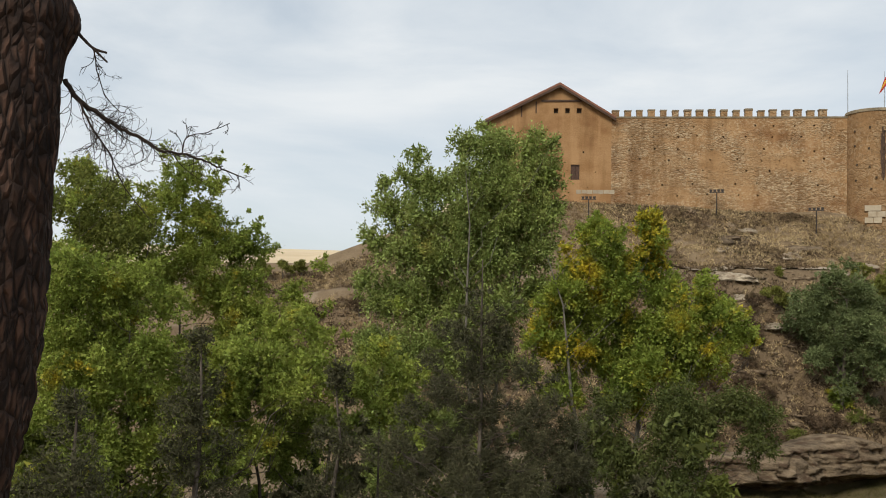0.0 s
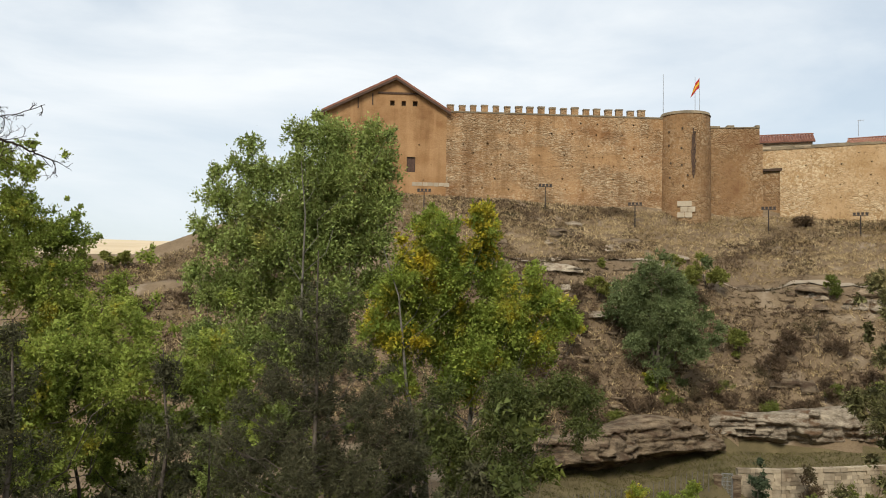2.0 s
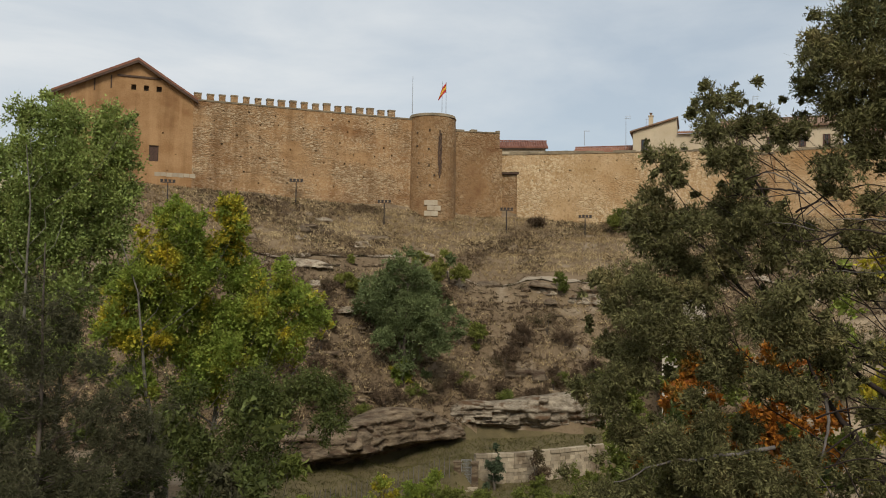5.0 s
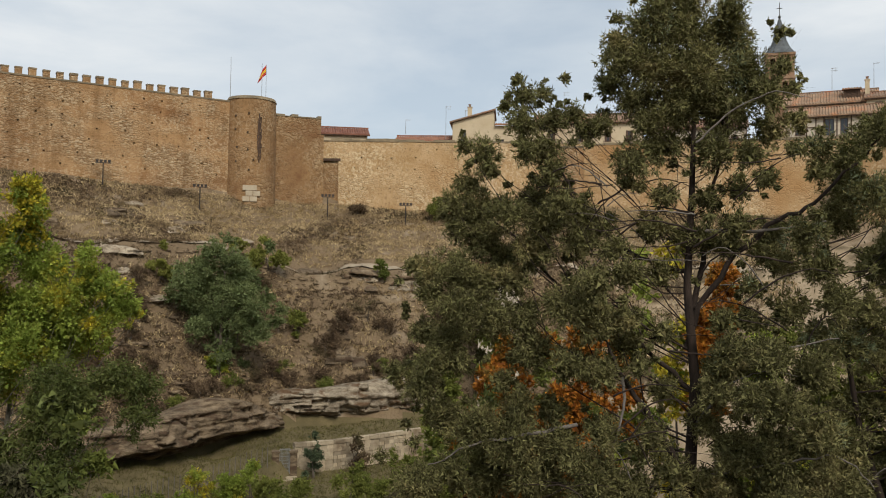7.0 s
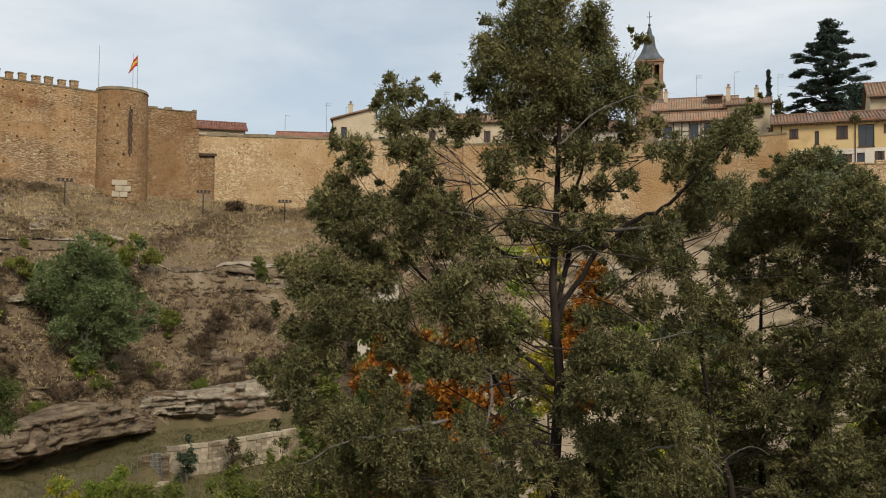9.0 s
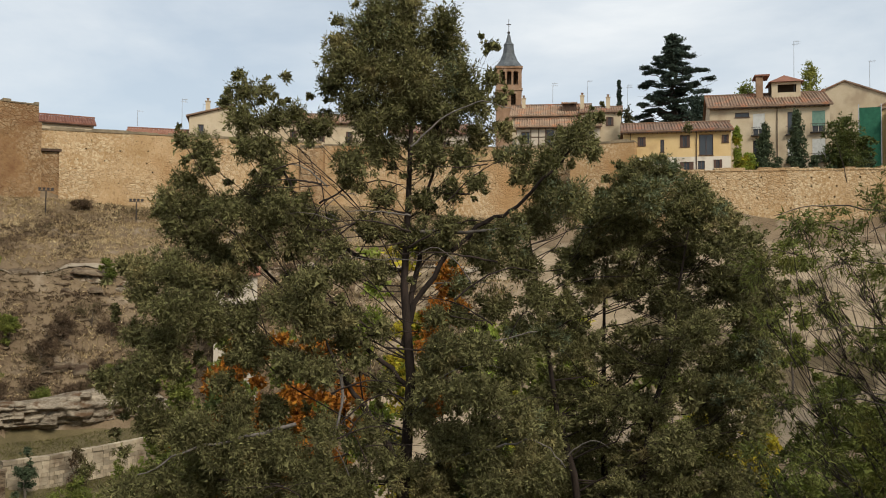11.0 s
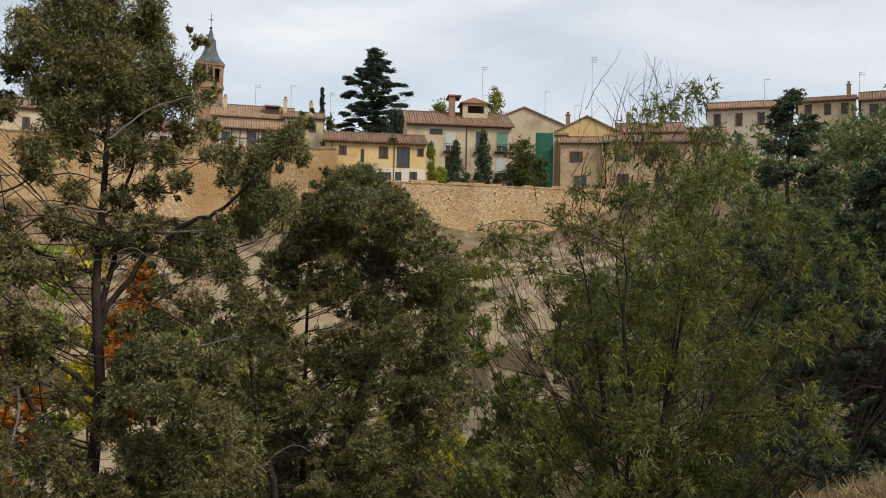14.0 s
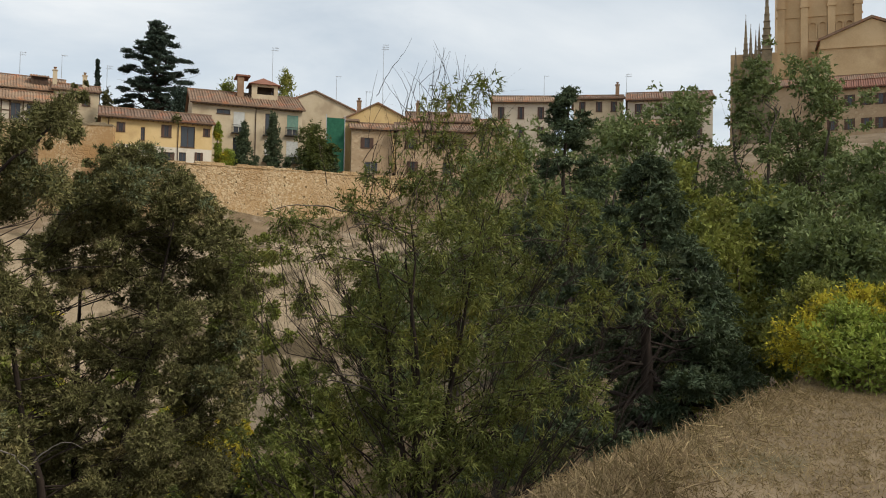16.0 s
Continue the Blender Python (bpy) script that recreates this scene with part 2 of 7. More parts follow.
    "leaf_poplar": material("poplar_leaf", (0.180, 0.225, 0.068), (0.330, 0.375, 0.112), 0.35, 2.5, 0.5, 0, c=(0.440, 0.400, 0.110), c_scale=0.45, c_at=(0.62, 0.76), island=0.6, leaf=0.32),
    "leaf_poplar_yellow": material("turning_poplar_leaf", (0.167, 0.224, 0.044), (0.345, 0.397, 0.076), 0.4, 2.5, 0.55, 0, c=(0.580, 0.440, 0.040), c_scale=0.55, c_at=(0.52, 0.68), island=0.45, leaf=0.45),
    "leaf_green": material("bright_green_leaf", (0.185, 0.235, 0.050), (0.360, 0.400, 0.084), 0.4, 2.5, 0.55, 0, c=(0.540, 0.410, 0.050), c_scale=0.7, c_at=(0.60, 0.74), island=0.5, leaf=0.42),
    "leaf_bush": material("dull_green_leaf", (0.107, 0.128, 0.031), (0.201, 0.211, 0.050), 0.5, 3, 0.6, 0, island=0.4, leaf=0.25),
    # green leaf with shade put into its colour; also serves dark bushes
    "leaf_ivy": material("dark_shaded_leaf", (0.056, 0.070, 0.022), (0.112, 0.125, 0.038), 0.5, 3, 0.5, 0, island=0.45, leaf=0.2),
    "leaf_elm": material("dark_blue_green_elm_leaf", (0.101, 0.129, 0.053), (0.190, 0.221, 0.094), 0.5, 3, 0.6, 0, island=0.4, leaf=0.25),
    "leaf_light": material("olive_green_leaf", (0.152, 0.167, 0.038), (0.259, 0.255, 0.066), 0.5, 3, 0.6, 0, island=0.4, leaf=0.3),
    "leaf_almond": material("narrow_almond_leaf", (0.090, 0.103, 0.029), (0.189, 0.189, 0.055), 1.2, 6, 0.5, 0, c=(0.190, 0.155, 0.030), c_scale=1.0, c_at=(0.58, 0.74), island=0.55, leaf=0.3),
    "leaf_juniper": material("juniper_scale_foliage", (0.086, 0.082, 0.034), (0.186, 0.170, 0.074), 0.9, 5, 0.75, 0, c=(0.235, 0.186, 0.084), c_scale=0.9, c_at=(0.57, 0.73), island=0.55, leaf=0.14),
    "leaf_juniper_grey": material("blue_grey_juniper_foliage", (0.090, 0.108, 0.060), (0.165, 0.185, 0.105), 0.9, 5, 0.75, 0, island=0.4, leaf=0.12),
    "leaf_grey": material("grey_green_cypress_foliage", (0.055, 0.054, 0.030), (0.096, 0.092, 0.050), 0.9, 5, 0.8, 0, island=0.4, leaf=0.1),
    "leaf_spruce": material("blue_green_conifer_foliage", (0.044, 0.062, 0.036), (0.096, 0.120, 0.066), 0.9, 5, 0.75, 0, c=(0.120, 0.112, 0.045), c_scale=0.8, c_at=(0.60, 0.76), island=0.45, leaf=0.1),
    "leaf_cedar": material("dark_cedar_foliage", (0.025, 0.040, 0.031), (0.065, 0.086, 0.065), 0.4, 3, 0.8, 0, island=0.4, leaf=0.05),
    "leaf_orange": material("orange_autumn_leaf", (0.264, 0.084, 0.015), (0.408, 0.150, 0.024), 0.8, 4, 0.6, 0, c=(0.120, 0.090, 0.022), c_scale=0.9, island=0.5, leaf=0.3),
    "leaf_yellow": material("yellow_autumn_leaf", (0.400, 0.320, 0.030), (0.570, 0.460, 0.055), 0.8, 4, 0.6, 0, c=(0.120, 0.156, 0.022), c_scale=0.8, c_at=(0.50, 0.62), island=0.45, leaf=0.35),
    "straw": material("dry_straw", (0.297, 0.209, 0.112), (0.528, 0.405, 0.240), 0.25, 3, 0.9, 0, c=(0.165, 0.112, 0.070), c_scale=0.2, island=0.45, leaf=0.15),
    "bank_straw": material("trampled_straw", (0.190, 0.132, 0.070), (0.370, 0.275, 0.160), 0.25, 3, 0.9, 0, c=(0.130, 0.092, 0.054), c_scale=0.2, island=0.45, leaf=0.15),
    "lawn_blade": material("lawn_grass_blade", (0.070, 0.066, 0.022), (0.150, 0.128, 0.050), 0.3, 3, 0.8, 0, island=0.4, leaf=0.15),
    "scrub": material("brown_scrub", (0.078, 0.051, 0.034), (0.165, 0.114, 0.072), 0.4, 3, 0.9, 0, c=(0.098, 0.080, 0.042), c_scale=0.3, island=0.45, leaf=0.1),
}

# ---- building helpers ----
rng = np.random.default_rng(7)


def polar(az, d, z=0.0):
    """A place d metres from the viewpoint, az degrees clockwise from the y axis."""
    return Vector((d * math.sin(radians(az)), d * math.cos(radians(az)), z))


def rise(el, d):
    return d * math.tan(radians(el))


def frame_at(az, d, normal_az, z=0.0):
    """A building's own axes: u to the right, v away from the viewer, w up, with v along normal_az."""
    p, a = polar(az, d, z), radians(normal_az)
    return Matrix(((math.cos(a), math.sin(a), 0, p.x), (-math.sin(a), math.cos(a), 0, p.y), (0, 0, 1, p.z), (0, 0, 0, 1)))


def mesh_np(name, V, F):
    """A mesh from numpy arrays: vertices, and faces that all have the same number of corners."""
    me = bpy.data.meshes.new(name)
    V, F = np.asarray(V, dtype=np.float32), np.asarray(F, dtype=np.int32)
    k = F.shape[1]
    me.vertices.add(len(V))
    me.vertices.foreach_set("co", V.ravel())
    me.loops.add(F.size)
    me.loops.foreach_set("vertex_index", F.ravel())
    me.polygons.add(len(F))
    me.polygons.foreach_set("loop_start", np.arange(len(F), dtype=np.int32) * k)
    me.update(calc_edges=True)
    me.validate()
    return me


def thing(name, label, category, group="", kind=""):
    return tagged(new(name), label, category, group, kind)


def part(name, geo, mat, parent=None, label="", smooth=False):
    """Links a bmesh or mesh as one object of its own, under a thing or a part."""
    if isinstance(geo, bmesh.types.BMesh):
        me = bpy.data.meshes.new(name)
        bmesh.ops.recalc_face_normals(geo, faces=geo.faces)
        geo.to_mesh(me)
        geo.free()
    else:
        me = geo
    if not me.materials:
        me.materials.append(M[mat])
    if smooth:
        me.polygons.foreach_set("use_smooth", [True] * len(me.polygons))
    ob = new(name, me)
    ob.parent = parent
    if label:
        ob["label"] = label
    return ob


def box(bm, fr, u0, u1, v0, v1, z0, z1):
    c = [bm.verts.new(fr @ Vector(p)) for p in ((u0, v0, z0), (u1, v0, z0), (u1, v1, z0), (u0, v1, z0), (u0, v0, z1), (u1, v0, z1), (u1, v1, z1), (u0, v1, z1))]
    for f in ((0, 3, 2, 1), (4, 5, 6, 7), (0, 1, 5, 4), (1, 2, 6, 5), (2, 3, 7, 6), (3, 0, 4, 7)):
        bm.faces.new([c[i] for i in f])
    return c


def boxes(fr, *dims):
    bm = bmesh.new()
    for d in dims:
        box(bm, fr, *d)
    return bm


def prism(bm, fr, outline, v0, v1):
    """An outline of (u, z) pulled from v0 to v1."""
    a = [bm.verts.new(fr @ Vector((u, v0, z))) for u, z in outline]
    b = [bm.verts.new(fr @ Vector((u, v1, z))) for u, z in outline]
    bm.faces.new(a), bm.faces.new(b[::-1])
    for i in range(len(a)):
        j = (i + 1) % len(a)
        bm.faces.new((a[j], a[i], b[i], b[j]))


def facade(fr, u0, u1, z0, z1, thick, holes, blind=0.0, rough=0.0):
    """A wall with real openings (u0, u1, z0, z1 each). blind: depth of the openings where they do not go through."""
    bm = bmesh.new()
    us = sorted({u0, u1, *[h[0] for h in holes], *[h[1] for h in holes]})
    zs = sorted({z0, z1, *[h[2] for h in holes], *[h[3] for h in holes]})

    def quad(*pts):
        bm.faces.new([bm.verts.new(fr @ Vector(p)) for p in pts])

    for v, through_ in ((0.0, True), (thick, not blind)):
        for za, zb in zip(zs, zs[1:]):
            start = None
            for ua, ub in zip(us, us[1:]):
                mu, mz = (ua + ub) / 2, (za + zb) / 2
                hole = through_ and any(h[0] < mu < h[1] and h[2] < mz < h[3] for h in holes)
                if hole and start is not None:
                    quad((start, v, za), (ua, v, za), (ua, v, zb), (start, v, zb))
                    start = None
                elif not hole and start is None:
                    start = ua
            if start is not None:
                quad((start, v, za), (u1, v, za), (u1, v, zb), (start, v, zb))
    e = blind or thick
    for a, b, c, d in holes:
        quad((a, 0, c), (b, 0, c), (b, e, c), (a, e, c))
        quad((a, 0, d), (a, e, d), (b, e, d), (b, 0, d))
        quad((a, 0, c), (a, e, c), (a, e, d), (a, 0, d))
        quad((b, 0, c), (b, 0, d), (b, e, d), (b, e, c))
        if blind:
            quad((a, e, c), (b, e, c), (b, e, d), (a, e, d))
    for p in (((u0, 0, z0), (u0, 0, z1), (u0, thick, z1), (u0, thick, z0)), ((u1, 0, z0), (u1, thick, z0), (u1, thick, z1), (u1, 0, z1)),
              ((u0, 0, z1), (u1, 0, z1), (u1, thick, z1), (u0, thick, z1)), ((u0, 0, z0), (u0, thick, z0), (u1, thick, z0), (u1, 0, z0))):
        quad(*p)
    bmesh.ops.remove_doubles(bm, verts=bm.verts, dist=0.0005)
    return bm


def tube(path, radii, sides=6):
    """Vertices and quads of a tube along a path."""
    path = np.asarray(path, dtype=float)
    t = np.gradient(path, axis=0)
    t /= np.linalg.norm(t, axis=1)[:, None] + 1e-9
    ref = np.array([0.31, 0.22, 0.93]) if abs(t[0] @ np.array([0.31, 0.22, 0.93])) < 0.9 else np.array([1.0, 0.1, 0.0])
    s = np.cross(t, ref)
    s /= np.linalg.norm(s, axis=1)[:, None] + 1e-9
    w = np.cross(t, s)
    ang = np.arange(sides) * 2 * np.pi / sides
    V = path[:, None] + np.asarray(radii)[:, None, None] * (np.cos(ang)[None, :, None] * s[:, None] + np.sin(ang)[None, :, None] * w[:, None])
    n = len(path)
    i, j = np.meshgrid(np.arange(n - 1), np.arange(sides), indexing="ij")
    k = (j + 1) % sides
    F = np.stack([i * sides + j, i * sides + k, (i + 1) * sides + k, (i + 1) * sides + j], -1).reshape(-1, 4)
    return V.reshape(-1, 3), F


def joined(pieces):
    Vs, Fs, n = [], [], 0
    for V, F in pieces:
        Vs.append(V), Fs.append(F + n)
        n += len(V)
    return np.concatenate(Vs), np.concatenate(Fs)


def bend(a, b, sag, r, n=7, wob=0.04):
    """A curved branch from a to b; sag bends it down (or up, if negative) in the middle."""
    a, b = np.asarray(a, float), np.asarray(b, float)
    t = np.linspace(0, 1, n)[:, None]
    L = np.linalg.norm(b - a)
    p = a * (1 - t) + b * t
    p[:, 2] -= (4 * t * (1 - t))[:, 0] * sag * L
    w = r.normal(0, wob * L, (n, 3)) * (t * (1 - t) * 4)
    return p + w


def wiggle(pts, r, sub=5, amount=0.02):
    """A smooth, slightly crooked line through a few points."""
    p = np.asarray(pts, float)
    n = len(p)
    t = np.linspace(0, n - 1, (n - 1) * sub + 1)
    i = np.clip(t.astype(int), 0, n - 2)
    f = (t - i)[:, None]
    a, b, c, d = p[np.maximum(i - 1, 0)], p[i], p[i + 1], p[np.minimum(i + 2, n - 1)]
    out = 0.5 * (2 * b + (c - a) * f + (2 * a - 5 * b + 4 * c - d) * f ** 2 + (3 * b - a - 3 * c + d) * f ** 3)
    L = np.linalg.norm(p[-1] - p[0])
    out[1:] += r.normal(0, amount * L * 0.5, (len(out) - 1, 3))
    return out


def leaves(C, r, size, aspect=0.6, up=0.0, along=None, droop=0.0, fold=0.25, tri=False, stray=0.45):
    """Leaves at the places C: folded kites, or single pointed blades. along: the shoots' directions, which the leaves roughly follow."""
    n = len(C)
    ax = r.normal(0, 1, (n, 3))
    if along is not None:
        ax = ax * stray + along
    ax[:, 2] += up - droop
    ax /= np.linalg.norm(ax, axis=1)[:, None]
    sd = np.cross(ax, r.normal(0, 1, (n, 3)))
    sd /= np.linalg.norm(sd, axis=1)[:, None] + 1e-9
    s = size * r.uniform(0.6, 1.3, n)[:, None]
    if tri:
        V = np.stack([C - ax * s * 0.45 + sd * s * aspect * 0.5, C - ax * s * 0.45 - sd * s * aspect * 0.5, C + ax * s * 0.55], 1)
        return V.reshape(-1, 3), np.arange(3 * n).reshape(-1, 3)
    nr = np.cross(ax, sd)
    V = np.stack([C - ax * s * 0.5, C + sd * s * aspect * 0.5 + nr * s * fold * aspect, C + ax * s * 0.5, C - sd * s * aspect * 0.5 + nr * s * fold * aspect], 1)
    return V.reshape(-1, 3), np.arange(4 * n).reshape(-1, 4)


def shoots(clumps, n, r, up=0.3, loose=0.25, per=16, reach_=1.0):
    """n places along shoots that spread from the clumps (x, y, z, rx, rz), and the shoots' directions."""
    c = np.asarray(clumps, float)
    w = c[:, 3] ** 2 * c[:, 4] ** 0.6
    ks = r.choice(len(c), max(len(c) * per, 1), p=w / w.sum())
    ax = r.normal(0, 1, (len(ks), 3))
    o = c[ks, :3] * np.array([1, 1, 0])
    o /= np.linalg.norm(o, axis=1)[:, None] + 0.3
    ax = ax / np.linalg.norm(ax, axis=1)[:, None] + 0.45 * o
    ax[:, 2] += up
    ax /= np.linalg.norm(ax, axis=1)[:, None]
    reach = reach_ * r.uniform(0.65, 1.45, len(ks))
    start = c[ks, :3] + r.normal(0, 0.28, (len(ks), 3)) * c[ks][:, (3, 3, 4)]
    i = r.integers(0, len(ks), n)
    t = r.random(n) ** 0.75
    k = ks[i]
    R = c[k][:, (3, 3, 4)]
    p = start[i] + ax[i] * (reach[i] * t)[:, None] * R + r.normal(0, loose, (n, 3)) * R * (1.05 - 0.75 * t)[:, None]
    return p, ax[i]


def tufts(clumps, n, r, size, aspect, per=30, share=0.26, lift=0.25, tall=1.0, droop=0.0, core=0.10, fill=1.0, stray=0.45, blur=0.36):
    """Foliage as it grows: rounded tufts over the outside of every clump, fine leaves over the outside of every tuft, and coarser ones in the heart of the clump."""
    c = np.asarray(clumps, float)
    R = c[:, (3, 3, 4)]
    unit = lambda v: v / (np.linalg.norm(v, axis=1)[:, None] + 1e-9)
    w = c[:, 3] ** 1.15
    m = max(4, per * len(c))
    k = np.concatenate([np.arange(len(c)), np.arange(len(c)), r.choice(len(c), m, p=w / w.sum())])
    d = unit(r.normal(0, 1, (len(k), 3)) + np.array([0, 0, lift]))
    tc = c[k, :3] + d * R[k] * r.uniform(0.2, fill, (len(k), 1)) ** 0.8
    tr = R[k] * share * r.uniform(0.45, 1.5, (len(k), 1)) * np.array([1, 1, tall])
    q = tr[:, 0] ** 2
    i = r.choice(len(k), n, p=q / q.sum())
    e = unit(r.normal(0, 1, (n, 3)) + 0.5 * d[i])
    p = tc[i] + e * tr[i] * np.abs(r.normal(0.6, blur, (n, 1)))
    V, F = leaves(p, r, size, aspect, 0.0, e + 0.4 * d[i], droop, tri=True, stray=stray)
    nc = int(n * core)
    j = r.choice(len(c), nc, p=w / w.sum())
    h = c[j, :3] + r.normal(0, 0.24, (nc, 3)) * R[j]
    return joined([(V, F), leaves(h, r, size * 1.5, min(0.8, aspect * 1.5), 0.0, None, droop, tri=True)])


def envelope(n, r, z0, z1, radius, size, outer=0.55, flat=0.75):
    """Clumps that fill a crown whose radius at relative height h is radius(h)."""
    out = []
    for i in range(n):
        h = r.random() ** 0.9
        R = radius(h)
        a, q = r.uniform(0, 2 * math.pi), R * (outer + (1 - outer) * r.random()) * (r.random() ** 0.35)
        s = size * r.uniform(0.65, 1.3) * (0.6 + 0.4 * min(1, R / (radius(0.4) + 1e-6)))
        out.append((q * math.cos(a), q * math.sin(a), z0 + h * (z1 - z0), s, s * flat))
    return out


def tree(name, label, at, height, trunk_r, clumps, leaf_n, leaf_size, leaf_mat, bark_mat="bark", seed=1, aspect=0.6, up=0.0, outward=False, droop=0.0,
         lean=(0.0, 0.0), twigs=5, limb_up=0.55, limbs_for=None, extra_leaf=None, loose=0.25, per=16, reach=1.0, tri=False, bare=(), trunks=1, limb_r=1.0, group="", category="tree", tuft=0.26, tall=1.0, core=0.08):
    """A tapered, slightly crooked trunk, a limb to each clump, twigs inside it and a crown of single leaves. Clumps are relative to the foot."""
    r = np.random.default_rng(seed)
    top = thing(name, label, category, group)
    top.location = at
    pieces, crown_c = [], np.asarray(clumps, float)
    stems = []
    for s in range(trunks):
        zz = np.linspace(0, height, 10)
        sp = 0.0 if trunks == 1 else 0.16 * height
        a = 2 * math.pi * s / trunks + 0.4
        path = np.stack([lean[0] * zz / height + sp * math.cos(a) * (zz / height) ** 1.3 + r.normal(0, trunk_r * 0.5, 10) * (zz > 0),
                         lean[1] * zz / height + sp * math.sin(a) * (zz / height) ** 1.3 + r.normal(0, trunk_r * 0.5, 10) * (zz > 0), zz], 1)
        radii = trunk_r * (1.18 - 1.08 * (zz / height) ** 0.9)
        radii[0] *= 1.3
        stems.append(path)
        pieces.append(tube(path, radii, 9))
    part("trunk", mesh_np("trunk", *joined(pieces)), bark_mat, top, smooth=True)
    limbs = []
    for c in crown_c[:limbs_for]:
        st = stems[int(r.integers(0, trunks))]
        dist = np.linalg.norm(c[:2] - np.array([np.interp(c[2], st[:, 2], st[:, 0]), np.interp(c[2], st[:, 2], st[:, 1])]))
        h = float(np.clip(c[2] - limb_up * dist - 0.15 * c[4], 0.06 * height, 0.97 * height))
        a = np.array([np.interp(h, st[:, 2], st[:, 0]), np.interp(h, st[:, 2], st[:, 1]), h])
        p = bend(a, c[:3], r.uniform(-0.04, 0.16), r, 7, 0.05)
        w = limb_r * trunk_r * (0.10 + 0.32 * min(1.0, dist / (0.35 * height))) * (1 - 0.55 * h / height)
        limbs.append(tube(p, np.linspace(w, w * 0.3, 7), 5 if at.xy.length < 24 else 3))
        for i in range(twigs):
            e = c[:3] + r.normal(0, 0.75, 3) * np.array([c[3], c[3], c[4]])
            q = bend(p[4 if i % 2 else 6], e, 0.03, r, 4)
            limbs.append(tube(q, np.linspace(w * 0.32, w * 0.08, 4), 3))
    if limbs:
        tagged(part("branchwork", mesh_np("branchwork", *joined(limbs)), bark_mat, top, smooth=True), kind="stuff")
    for k, (pts, w, mat) in enumerate(bare):
        P = wiggle(pts, r, 5, 0.011)
        V, F = tube(P, np.linspace(w, w * 0.25, len(P)), 6)
        part("bare_branch", mesh_np("bare_branch", V, F), mat, top, "bare weathered branch", smooth=True)
    if leaf_n:
        if tuft:
            V, F = tufts(clumps, leaf_n, r, leaf_size, aspect, max(26, per), tuft, 0.25, tall, droop, core, 1.0, 0.55 if outward else 0.45, 0.27 if outward else 0.36)
        else:
            C, ax = shoots(clumps, leaf_n, r, up, loose, per, reach)
            V, F = leaves(C, r, leaf_size, aspect, 0.0, ax if outward else None, droop, tri=tri, stray=0.3)
        part("crown", mesh_np("crown", V, F), leaf_mat, top)
    if extra_leaf:
        mat, n, sub, sz, lab = extra_leaf
        V, F = tufts(sub, n, r, sz, aspect, max(26, per), tuft or 0.26, 0.25, tall, droop, 0.0, 1.0)
        part("crown_patch", mesh_np("crown_patch", V, F), mat, top, lab)
    return top


# ---- terrain ----
AZ = (-60, -20, -9, 0, 6, 15, 24, 30, 38, 48, 60, 74, 86, 100, 120, 160)
FLOOR_D = (60, 60, 58, 56, 55, 55, 60, 68.6, 74.0, 75.4, 60, 56, 52, 40, 30, 30)
FLOOR_Z = (-14, -14, -14, -15, -16, -16, -15.5, -13.9, -13.6, -14, -13, -12, -11, -8, -5, -5)
TOE_D = (76, 74, 72, 66, 63, 62, 72, 77, 78, 76, 74, 72, 70, 58, 45, 45)
TOE_Z = (-12, -12, -12, -13, -13.5, -14, -14, -13.2, -12.8, -12, -11, -10, -9, -6, -3, -3)
LEDGE_D = (79, 77, 75, 70, 67, 66, 75, 79.5, 81, 79, 78, 76, 74, 64, 52, 52)
LEDGE_Z = (-8, -8, -8, -9.5, -10.3, -10.8, -10.6, -10.0, -9.6, -8.5, -7, -6, -5, -3, -1, -1)
PATH_D = (92, 92, 90, 86, 85, 84, 87, 90, 91, 91, 91, 88, 89, 85, 80, 80)
PATH_Z = (0, 0, -0.5, 1.5, 2.4, 2.6, 2.5, 0.9, 0.8, 1.0, 1.2, 1.5, 2.0, 6, 9, 9)
BASE_D = (104, 101, 97, 97.5, 98, 99, 102.5, 107, 108.5, 107.5, 109, 101, 106.5, 112, 114, 114)
BASE_Z = (2.0, 1.6, 2.1, 7.5, 11.2, 10.4, 9.5, 9.0, 9.0, 9.6, 8.4, 6.3, 6.3, 11, 15, 15)
TOWN_Z = (3, 3, 3.2, 9.5, 12.5, 12.5, 12, 12, 12, 12.5, 13, 12.6, 12.4, 15, 17, 17)
EDGE_P, EDGE_N = Vector((0.0, 2.47)), Vector((0.53, 0.848))


def wobble(x, y, s, seed=0.0):
    return noise.noise(Vector((x * s + seed, y * s - seed, seed * 0.7)))


